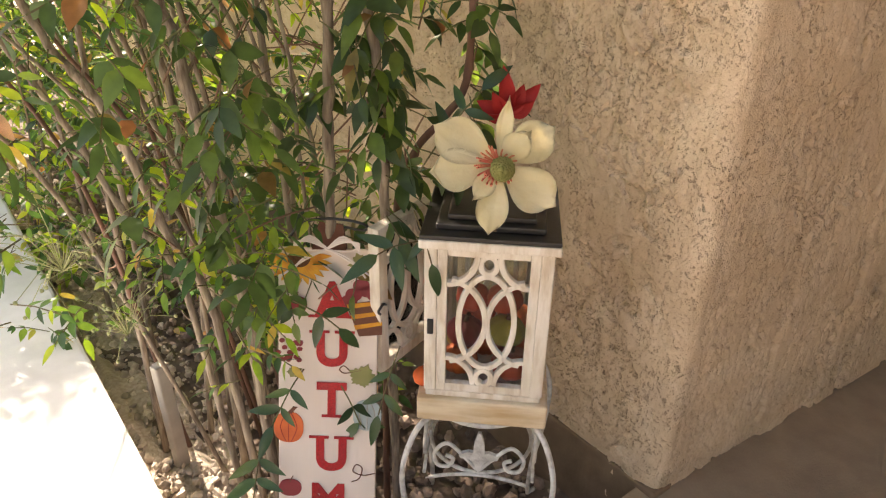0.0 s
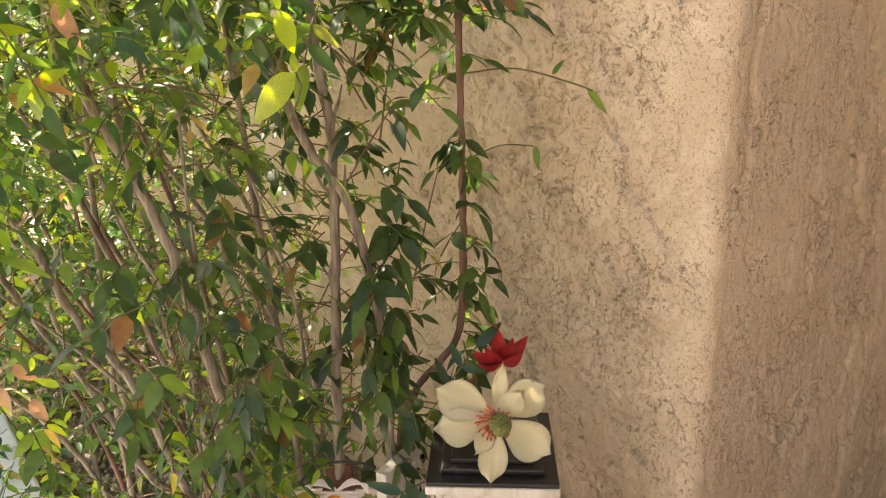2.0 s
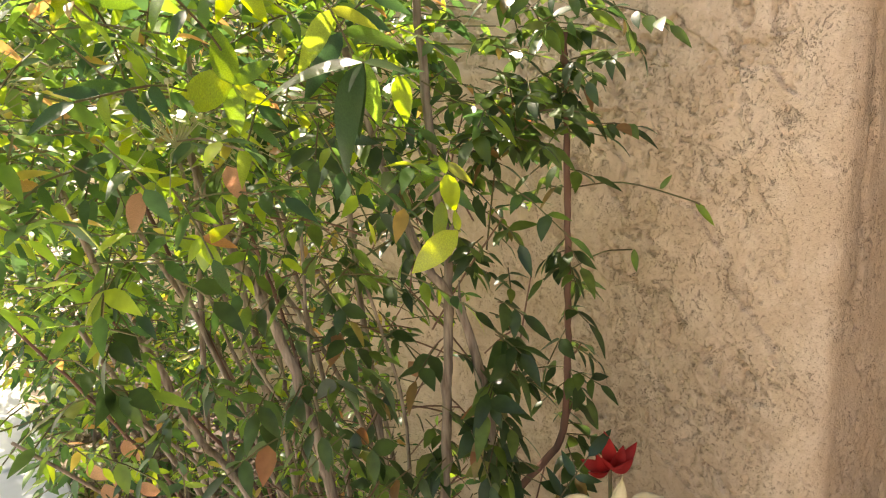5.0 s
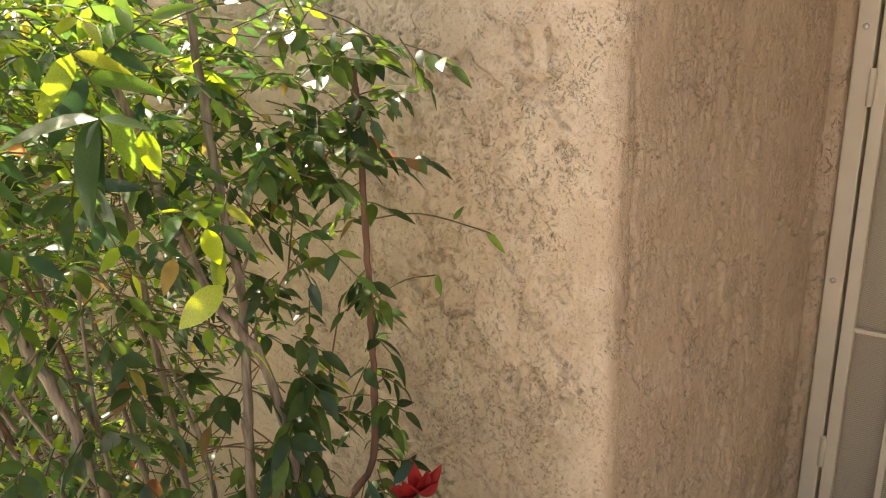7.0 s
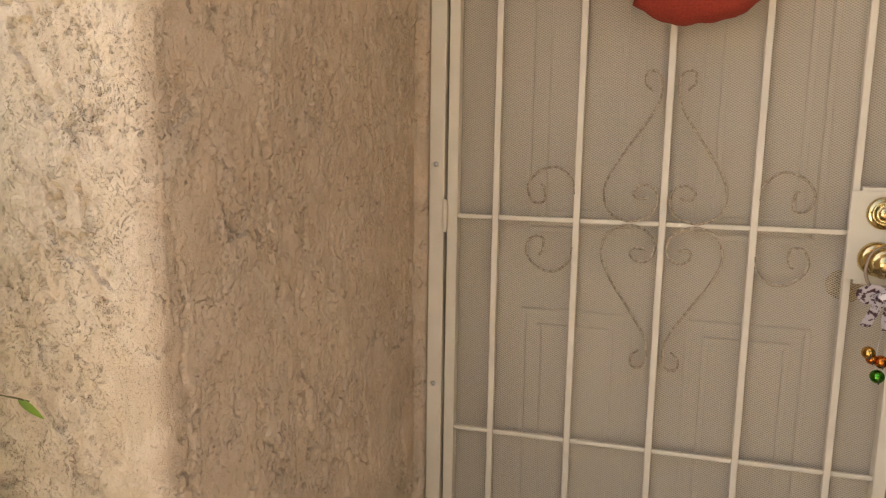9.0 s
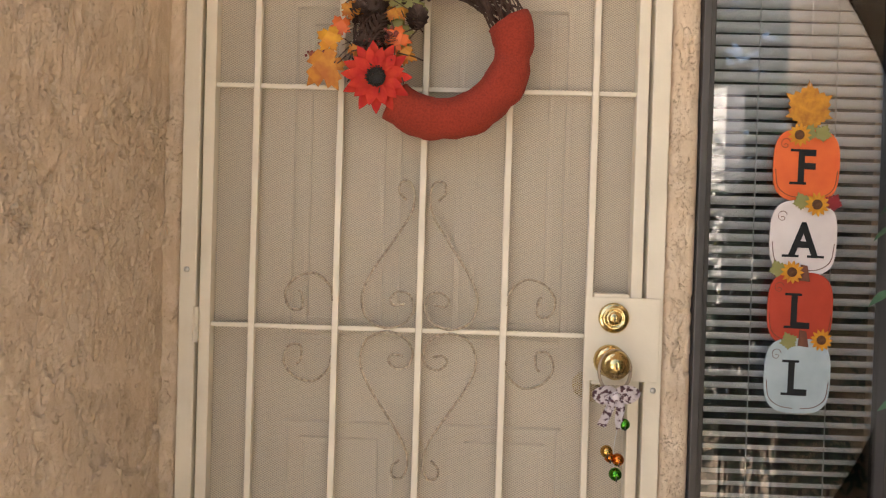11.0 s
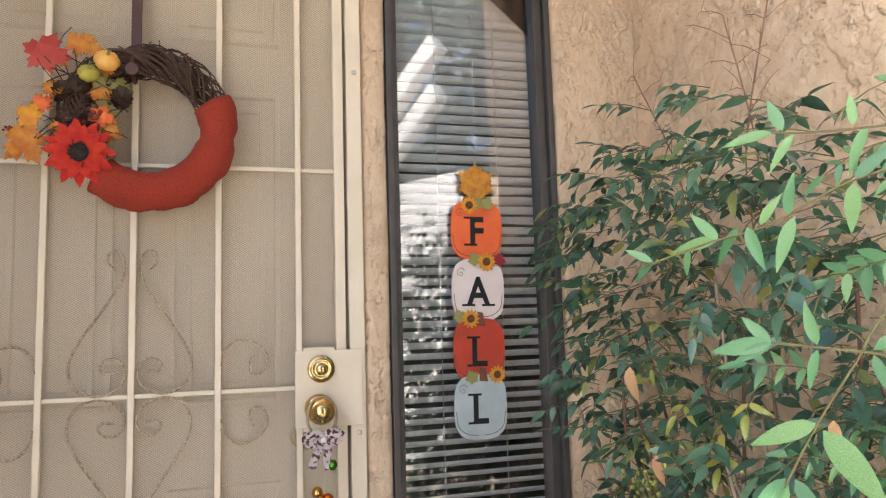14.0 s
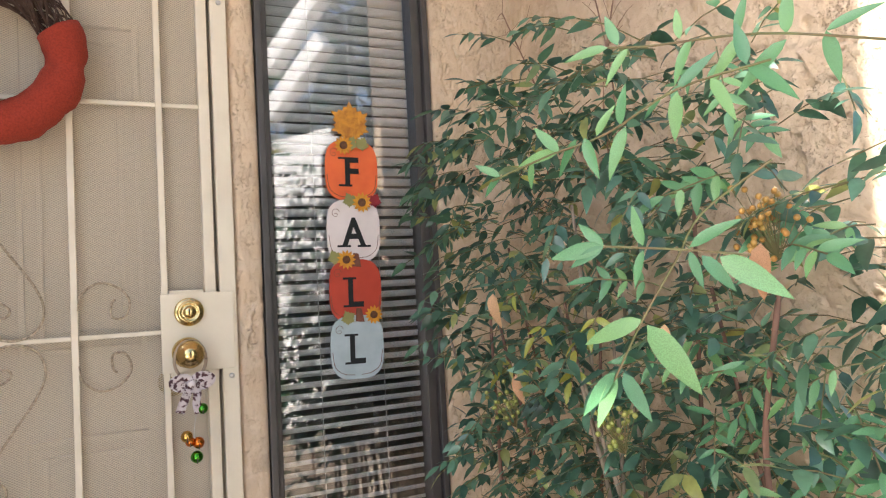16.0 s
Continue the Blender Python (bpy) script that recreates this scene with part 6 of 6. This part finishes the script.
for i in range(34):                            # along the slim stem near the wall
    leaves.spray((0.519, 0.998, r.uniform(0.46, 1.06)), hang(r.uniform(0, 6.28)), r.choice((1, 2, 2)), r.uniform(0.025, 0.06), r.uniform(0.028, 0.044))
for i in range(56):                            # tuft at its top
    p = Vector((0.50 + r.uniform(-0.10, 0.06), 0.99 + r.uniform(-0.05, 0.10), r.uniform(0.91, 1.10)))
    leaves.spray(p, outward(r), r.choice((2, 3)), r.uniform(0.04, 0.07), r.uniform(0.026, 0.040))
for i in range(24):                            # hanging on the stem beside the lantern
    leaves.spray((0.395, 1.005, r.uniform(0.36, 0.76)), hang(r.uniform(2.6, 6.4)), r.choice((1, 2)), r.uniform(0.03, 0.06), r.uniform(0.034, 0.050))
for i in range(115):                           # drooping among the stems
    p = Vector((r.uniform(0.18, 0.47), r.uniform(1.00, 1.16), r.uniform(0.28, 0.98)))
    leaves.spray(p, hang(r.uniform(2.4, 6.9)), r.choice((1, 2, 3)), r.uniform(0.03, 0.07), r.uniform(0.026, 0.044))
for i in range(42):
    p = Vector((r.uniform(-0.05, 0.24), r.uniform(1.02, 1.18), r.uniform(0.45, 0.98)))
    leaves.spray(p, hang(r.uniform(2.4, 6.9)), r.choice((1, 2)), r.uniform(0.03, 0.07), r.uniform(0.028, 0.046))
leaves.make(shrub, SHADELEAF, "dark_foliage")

# leaves near the path, one by one
big = leaf_mesh("sun", LEAFP, 0.25, 0.22)
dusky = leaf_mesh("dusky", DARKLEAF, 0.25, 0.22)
sunny = leaf_mesh("sunny", TIPLEAF, 0.25, 0.22)


def near_spray(parent, at, along, face, me, pairs, step, size, rr, wide=1.0, spreadness=1.0):
    d = Vector(along).normalized()
    f = Vector(face).normalized()
    side = d.cross(f).normalized()
    at = Vector(at)
    for k in range(pairs):
        p = at + d * step * k
        for s in (-1, 1):
            single_leaf(parent, p, d * rr.uniform(0.35, 0.75) + side * s * spreadness + Vector((0, 0, -0.2)), f + Vector((rr.uniform(-0.4, 0.4), rr.uniform(-0.4, 0.4), rr.uniform(-0.3, 0.3))),
                        size * rr.uniform(0.75, 1.1), me, wide)
    e = at + d * step * pairs
    single_leaf(parent, e, d + Vector((0, 0, -0.2)), f, size * 1.1, me, wide)
    part("leaf_stalk", tube(bmesh.new(), smooth_path([at - d * step * 1.6 + Vector((0, 0, -0.01)), at, e], 4), 0.0010, 5), TWIG, parent)


rn = random.Random(9)
for at, along, pairs, step, size in (
        ((0.165, 0.95, 1.075), (0.35, -0.2, -0.9), 2, 0.020, 0.062), ((0.06, 0.96, 1.06), (-0.6, -0.3, 0.5), 3, 0.022, 0.040), ((0.02, 0.98, 1.02), (-0.7, -0.3, -0.1), 3, 0.022, 0.036),
        ((0.11, 0.99, 1.00), (-0.4, -0.4, -0.5), 2, 0.022, 0.036), ((-0.03, 1.0, 1.10), (-0.5, -0.2, 0.8), 3, 0.022, 0.042), ((0.30, 0.97, 0.93), (-0.4, -0.3, -0.7), 2, 0.022, 0.044),
        ((-0.06, 1.02, 0.95), (-0.6, -0.2, -0.4), 3, 0.020, 0.032), ((0.05, 1.02, 0.91), (0.2, -0.3, -0.8), 2, 0.022, 0.034), ((0.22, 1.0, 1.08), (0.5, -0.3, 0.4), 2, 0.022, 0.040),
        ((0.372, 0.955, 0.36), (-0.75, -0.1, -0.05), 1, 0.026, 0.050), ((0.40, 0.93, 0.37), (0.1, -0.3, -0.9), 1, 0.030, 0.044), ((0.285, 0.985, 0.28), (0.5, -0.2, -0.6), 1, 0.030, 0.044),
        ((0.315, 0.975, 0.13), (0.2, -0.2, -0.9), 2, 0.028, 0.046), ((0.36, 0.95, 0.18), (-0.4, -0.2, -0.6), 2, 0.028, 0.040), ((0.25, 1.02, 0.16), (-0.5, -0.3, -0.3), 2, 0.026, 0.040),
        ((0.20, 1.03, 0.06), (-0.4, -0.6, -0.2), 2, 0.028, 0.052), ((0.43, 0.93, 0.50), (0.5, -0.1, 0.5), 2, 0.030, 0.044), ((0.44, 0.95, 0.46), (0.5, -0.2, -0.4), 2, 0.026, 0.046)):
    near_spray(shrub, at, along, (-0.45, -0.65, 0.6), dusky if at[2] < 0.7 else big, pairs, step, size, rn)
for i in range(26):                            # sunny tips above the shrub
    at = (rn.uniform(-0.20, 0.22), rn.uniform(0.98, 1.20), rn.uniform(1.06, 1.24))
    near_spray(shrub, at, (rn.uniform(-0.8, 0.5), rn.uniform(-0.8, -0.1), rn.uniform(-0.5, 0.5)), (-0.2, -0.5, 0.8), sunny, rn.choice((1, 2)), 0.018, rn.uniform(0.024, 0.036), rn)
stray = part("leaf_stalk", tube(bmesh.new(), smooth_path([(0.52, 0.998, 0.87), (0.57, 0.95, 0.875), (0.61, 0.885, 0.855), (0.625, 0.87, 0.845)], 4), 0.0011, 5), TWIG, shrub)
single_leaf(shrub, (0.617, 0.878, 0.852), (0.25, -0.45, -0.6), (-0.7, -0.5, 0.3), 0.040, big, 0.7)
single_leaf(shrub, (0.59, 0.91, 0.868), (0.2, -0.3, 0.5), (-0.7, -0.5, 0.3), 0.022, big, 1.0)
part("leaf_stalk", tube(bmesh.new(), smooth_path([(0.52, 0.998, 0.76), (0.58, 0.99, 0.775), (0.64, 0.985, 0.768)], 4), 0.0010, 5), TWIG, shrub)
single_leaf(shrub, (0.645, 0.985, 0.768), (0.05, -0.1, -1), (-0.8, -0.5, 0.2), 0.036, big, 0.9)
SIDEWAYS, TOWARDS = Vector((0.757, -0.653, 0)), Vector((-0.62, -0.72, 0.30))


def tip_leaves(at, rows, me, face=TOWARDS):
    """Leaves from one node of a shoot: (sideways, up, length, breadth) each, with the shoot behind them."""
    at = Vector(at)
    for u, w, ln, wide in rows:
        single_leaf(shrub, at, SIDEWAYS * u + Vector((0, 0, w)) - TOWARDS * 0.15, face, ln, me, wide)
    part("leaf_stalk", tube(bmesh.new(), smooth_path([at, at + Vector((0.03, 0.05, -0.02)), at + Vector((0.07, 0.16, -0.07))], 4), 0.0011, 5), TWIG, shrub)


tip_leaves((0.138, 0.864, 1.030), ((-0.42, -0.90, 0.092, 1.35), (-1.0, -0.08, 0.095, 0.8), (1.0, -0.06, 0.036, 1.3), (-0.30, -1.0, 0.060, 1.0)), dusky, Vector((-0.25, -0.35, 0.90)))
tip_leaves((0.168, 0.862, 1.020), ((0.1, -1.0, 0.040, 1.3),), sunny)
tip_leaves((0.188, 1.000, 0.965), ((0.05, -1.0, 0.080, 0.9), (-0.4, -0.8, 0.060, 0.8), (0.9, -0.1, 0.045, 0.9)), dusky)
tip_leaves((0.075, 0.955, 1.018), ((-1.0, -0.14, 0.060, 1.75), (-0.1, -1.0, 0.042, 1.4), (0.7, 0.5, 0.036, 1.3), (-0.3, 1.0, 0.050, 1.4), (0.9, -0.5, 0.034, 1.2)), sunny)
tip_leaves((0.057, 1.012, 0.885), ((-0.3, -0.9, 0.034, 1.4), (-1.0, 0.0, 0.032, 1.4), (0.8, 0.5, 0.030, 1.3), (0.3, -1.0, 0.036, 1.2)), sunny)
tip_leaves((0.047, 1.093, 0.930), ((-0.8, -0.5, 0.034, 1.4), (0.5, -0.6, 0.034, 1.3), (-0.2, 1.0, 0.034, 1.2), (1.0, 0.1, 0.030, 1.2)), sunny)
tip_leaves((0.010, 1.050, 0.960), ((-0.9, 0.1, 0.036, 1.5), (0.2, 1.0, 0.036, 1.2), (0.8, 0.1, 0.030, 1.3)), sunny)
tip_leaves((0.205, 0.855, 0.940), ((0.2, -1.0, 0.036, 1.5), (-0.3, 0.9, 0.016, 1.4)), sunny)
tip_leaves((0.212, 0.850, 0.892), ((-0.9, -0.75, 0.062, 1.2), (-0.1, 0.6, 0.018, 1.3)), sunny)
tip_leaves((-0.02, 0.990, 1.090), ((-0.8, -0.5, 0.040, 1.3), (0.1, -1.0, 0.040, 1.2), (0.8, -0.2, 0.044, 1.3), (0.2, 1.0, 0.040, 1.2)), sunny)
tip_leaves((0.10, 0.980, 1.100), ((-0.7, -0.7, 0.044, 1.3), (0.5, -0.9, 0.040, 1.3), (-0.9, 0.3, 0.044, 1.3)), sunny)
dry = leaf_mesh("dry", DRYLEAF, 0.5, 0.5)
for p in ((-0.06, 1.21, 0.57), (-0.05, 1.23, 0.53), (0.02, 1.23, 0.56), (-0.01, 1.2, 0.60), (0.02, 1.05, 0.93), (0.08, 1.0, 0.95), (-0.02, 1.22, 0.58), (0.0, 1.2, 0.55), (0.03, 1.21, 0.52), (-0.03, 1.24, 0.60), (0.01, 1.23, 0.62), (0.15, 1.05, -0.05), (0.33, 1.1, 0.66), (-0.05, 1.2, 0.50)):
    single_leaf(shrub, p, (rn.uniform(-0.6, 0.6), -0.3, -1), (-0.4, -0.8, 0.2), 0.036, dry, 1.5)
# pale buds in loose panicles
for c, n, sp in (((0.131, 1.077, 0.961), 34, 0.020), ((0.04, 1.0, 1.00), 26, 0.035), ((-0.08, 1.06, 1.03), 26, 0.04), ((0.05, 1.18, 0.36), 40, 0.05), ((0.10, 1.16, 0.26), 30, 0.04)):
    bm = bmesh.new()
    for k in range(n):
        p = Vector(c) + Vector((rn.gauss(0, sp), rn.gauss(0, sp * 0.5), rn.gauss(0, sp * 0.6)))
        ball(bm, p, 0.0026, 1, 6)
        tube(bm, (Vector(c) + Vector((0, 0, -0.03)), (p + Vector(c)) / 2, p), 0.0005, 4)
    tagged(part("bud_panicle", bm, BUD, shrub), kind="stuff")

# ---- the shrub before the side wall ----
porch_shrub = base("porch_shrub", pose(0, 0, 0), "bushy dark green nandina shrub growing against the stucco by the window", "shrub")
rp = random.Random(31)
for i in range(14):
    x, y = rp.uniform(0.42, 1.10), rp.uniform(-0.96, -0.78)
    stem(porch_shrub, ((x, y, FLOOR - 0.01), (x + rp.uniform(-0.04, 0.04), y + rp.uniform(-0.02, 0.03), 0.5), (x + rp.uniform(-0.1, 0.1), y + rp.uniform(0, 0.1), rp.uniform(0.95, 1.35))), 0.007, 0.0035, REDBARK if i % 2 else BARK, seed=90 + i)
stem(porch_shrub, ((0.40, -0.80, FLOOR - 0.01), (0.41, -0.78, 0.6), (0.44, -0.77, 0.85), (0.40, -0.76, 1.05)), 0.006, 0.004, REDBARK, seed=120)
leaves = Foliage(57, 1.08)
r = leaves.r
outward = lambda r, fwd=0.45: Vector((r.uniform(-1, 1), r.uniform(-1, 1) + fwd, r.uniform(-0.35, 0.5)))
top = lambda x: 1.50 - 0.10 * abs(x - 0.8) / 0.4
scatter(560, (0.50, 1.22), (-1.00, -0.66), (0.55, 1.50), (0.028, 0.044), (2, 3, 3), (0.06, 0.12), lambda p: p.z < top(p.x) - 0.06 * r.random() and p.y - 0.06 > -1.09 and (p.x < 1.06 or p.y < -0.78))
scatter(190, (0.20, 0.62), (-1.00, -0.70), (0.50, 1.36), (0.030, 0.046), (2, 3), (0.06, 0.12), lambda p: p.y - 0.06 > -1.09 and p.z < 1.0 + 0.36 * r.random())
scatter(150, (0.45, 1.30), (-0.98, -0.62), (0.08, 0.80), (0.024, 0.040), (2, 3, 3), (0.05, 0.10), lambda p: p.y - 0.06 > -1.09)
for i in range(34):                            # reaching across the window edge
    p = Vector((r.uniform(1.06, 1.26), r.uniform(-0.84, -0.72), r.uniform(0.95, 1.48)))
    leaves.spray(p, Vector((r.uniform(-0.2, 0.6), r.uniform(0.1, 1.0), r.uniform(-0.3, 0.3))), r.choice((2, 3)), r.uniform(0.06, 0.10), r.uniform(0.032, 0.048))
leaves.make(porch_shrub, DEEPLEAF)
fresh = leaf_mesh("fresh", FRESHLEAF, 0.22, 0.12)
yellow = leaf_mesh("yellow", YELLOWLEAF, 0.3, 0.3)
# sprays reaching out to the path; u runs to the right and w up, seen from the path
NU = Vector((-0.87, -0.50, 0))
NO = Vector((0.381, -0.553, 1.07))


def near_leaves(origin, stalk, rows, size=1.0):
    o = NO + NU * origin[0] + Vector((0, 0, origin[1])) + Vector((-0.5, 0.87, 0)) * origin[2]
    P = lambda u, w: o + NU * u + Vector((0, 0, w))
    part("leaf_stalk", tube(bmesh.new(), smooth_path([P(u, w) for u, w in stalk], 4), 0.0012, 5), TWIG, porch_shrub)
    for u, w, ang, ln in rows:
        a = radians(ang)
        along = NU * math.cos(a) + Vector((0, 0, math.sin(a))) + Vector((-0.5, 0.87, 0)) * rn.uniform(-0.25, 0.25)
        single_leaf(porch_shrub, P(u, w), along, Vector((-0.5, 0.87, 0.35)) + Vector((rn.uniform(-0.3, 0.3), rn.uniform(-0.3, 0.3), rn.uniform(-0.2, 0.3))), ln * 0.76, fresh, rn.uniform(0.80, 1.0))


near_leaves((0.0, 0.0, 0.0), ((-0.035, -0.10), (0.0, -0.035), (0.035, 0.02), (0.06, 0.06), (0.12, 0.10)),
            ((0.0, -0.035, -160, 0.085), (0.004, -0.040, -56, 0.105), (-0.030, -0.085, -130, 0.075), (-0.028, -0.09, -115, 0.070), (-0.022, -0.085, -62, 0.068)))
near_leaves((0.0, 0.0, 0.01), ((0.10, 0.02), (0.045, 0.028), (-0.03, 0.036)),
            ((-0.03, 0.036, 138, 0.050), (-0.03, 0.036, 188, 0.075), (-0.03, 0.036, 208, 0.052), (0.008, 0.034, 100, 0.052), (0.008, 0.030, -105, 0.048), (0.050, 0.026, -75, 0.046),
             (0.060, 0.022, -50, 0.055), (0.050, 0.03, 30, 0.065), (0.075, 0.020, -32, 0.090)))
near_leaves((-0.055, 0.145, 0.0), ((-0.10, -0.03), (-0.03, -0.012), (0.03, 0.0), (0.10, 0.03), (0.18, 0.04)),
            ((-0.09, -0.026, 150, 0.045), (-0.09, -0.026, 215, 0.045), (-0.05, -0.016, 250, 0.040), (-0.02, -0.01, 130, 0.050), (-0.02, -0.01, 185, 0.070), (0.0, 0.0, 228, 0.062), (0.008, 0.0, -72, 0.060),
             (0.02, 0.0, 55, 0.045), (0.045, 0.006, 80, 0.052), (0.05, 0.004, -110, 0.070), (0.10, 0.028, -100, 0.060), (0.10, 0.03, 40, 0.060), (0.13, 0.035, -65, 0.060), (0.16, 0.04, 100, 0.060), (0.16, 0.04, -40, 0.070)))
near_leaves((0.015, 0.205, -0.02), ((0.20, -0.02), (0.10, 0.01), (0.0, 0.022), (-0.04, 0.03)),
            ((-0.04, 0.03, 185, 0.062), (-0.03, 0.03, 110, 0.050), (-0.02, 0.025, 235, 0.055), (0.03, 0.022, 95, 0.042), (0.04, 0.02, -115, 0.060), (0.08, 0.014, 75, 0.050), (0.085, 0.012, -130, 0.062),
             (0.12, 0.005, 85, 0.055), (0.12, 0.0, -140, 0.080), (0.15, 0.0, 20, 0.060), (0.15, 0.0, -80, 0.060)))
for i in range(14):
    at = (rn.uniform(0.34, 0.58), rn.uniform(-0.84, -0.70), rn.uniform(0.92, 1.36))
    near_spray(porch_shrub, at, (rn.uniform(-0.8, 0.5), rn.uniform(0.0, 0.6), rn.uniform(-0.5, 0.3)), (-0.4, 0.8, 0.6), fresh, rn.choice((2, 3)), 0.021, rn.uniform(0.030, 0.042), rn)
for i in range(26):
    at = (rn.uniform(0.26, 0.56), rn.uniform(-0.86, -0.70), rn.uniform(0.66, 1.0))
    near_spray(porch_shrub, at, (rn.uniform(-0.8, 0.5), rn.uniform(0.0, 0.6), rn.uniform(-0.5, 0.3)), (-0.4, 0.7, 0.8), fresh, rn.choice((2, 3)), 0.021, rn.uniform(0.028, 0.040), rn, 0.9)
for at in ((0.78, -0.70, 1.0), (0.72, -0.72, 0.98), (0.86, -0.70, 1.05), (0.70, -0.70, 0.94), (0.80, -0.69, 0.95), (0.92, -0.72, 0.93), (0.62, -0.68, 1.02)):
    near_spray(porch_shrub, at, (rn.uniform(-0.5, 0.5), 0.5, -0.4), (-0.4, 0.8, 0.5), yellow, 1, 0.02, 0.032, rn)
for p, ln in (((0.857, -0.659, 1.055), 0.055), ((0.80, -0.66, 0.93), 0.045), ((0.47, -0.66, 1.02), 0.034), ((0.30, -0.62, 1.10), 0.05)):
    single_leaf(porch_shrub, p, (rn.uniform(-0.25, 0.25), 0.1, -1), (-0.5, 0.85, 0.2), ln, dry, 1.2)
for c, n, sp, mat in (((0.385, -0.725, 1.125), 46, 0.034, ORANGEBERRY), ((0.84, -0.66, 0.88), 34, 0.022, GREENBERRY), ((0.55, -0.64, 0.90), 34, 0.022, GREENBERRY)):
    bm = bmesh.new()
    for k in range(n):
        p = Vector(c) + Vector((rn.gauss(0, sp * 0.7), rn.gauss(0, sp * 0.4), rn.gauss(0, sp * 0.7)))
        part("berry", ball(bmesh.new(), p, 0.0036, 1, 8), mat, porch_shrub, smooth=True)
        tube(bm, (Vector(c) + Vector((0, -0.02, -0.04)), p), 0.0006, 4)
    tagged(part("berry_stalk", bm, TWIG, porch_shrub), kind="stuff")
# dry flower stalks standing above
for x, y, z, lean_x in ((0.98, -0.86, 1.40, 0.10), (0.82, -0.88, 1.42, -0.10), (0.80, -0.88, 1.42, 0.03)):
    bm = bmesh.new()
    tipp = Vector((x + lean_x, y + 0.02, z + 0.22))
    main = smooth_path([(x, y, z - 0.15), (x, y, z), tuple(tipp)], 5)
    tube(bm, main, 0.0014, 5)
    for q in main[5:]:
        for k in range(2):
            e = q + Vector((rn.uniform(-0.06, 0.06), rn.uniform(-0.02, 0.03), rn.uniform(0.0, 0.05)))
            tube(bm, (q, (q + e) / 2 + Vector((0, 0, 0.004)), e), 0.0007, 4)
            for j in range(2):
                e2 = e + Vector((rn.uniform(-0.02, 0.02), rn.uniform(-0.01, 0.01), rn.uniform(-0.005, 0.02)))
                tube(bm, (e, e2), 0.0005, 4)
    part("dry_panicle", bm, DRYTWIG, porch_shrub, "dry brown flower stalk")

# ---- the far side of the path: an unseen hedge, added to darken what the window mirrors ----
hedge = base("unseen_hedge", pose(0, 0, 0), "unseen tall hedge added to darken the window's reflection", "hedge")
leaves = Foliage(91)
r = leaves.r
outward = lambda r, fwd=0.0: Vector((r.uniform(-0.2, 1), r.uniform(-1, 1), r.uniform(-0.4, 0.4)))
scatter(1100, (-4.6, -3.6), (-6.0, 0.6), (0.0, 5.6), (0.18, 0.28), (3, 4), (0.3, 0.5), lambda p: True)
scatter(800, (-4.9, -4.2), (-5.0, -1.2), (1.6, 6.4), (0.20, 0.30), (3, 4), (0.3, 0.5), lambda p: True)
scatter(46, (-2.5, -2.3), (-2.4, -1.3), (0.2, 2.1), (0.08, 0.13), (2, 3), (0.16, 0.26), lambda p: True)
leaves.make(hedge, DEEPLEAF)
for i in range(10):
    y = -5.2 + 0.6 * i
    stem(hedge, ((-4.0, y, -0.24), (-4.0 + 0.1 * (i % 3), y + 0.1, 1.2), (-4.0, y - 0.1, 3.0)), 0.06, 0.02, BARK, "trunk", False, 200 + i)
stem(hedge, ((-2.4, -1.8, -0.24), (-2.42, -1.75, 0.9), (-2.4, -1.85, 2.0)), 0.03, 0.01, BARK, "trunk", False, 230)
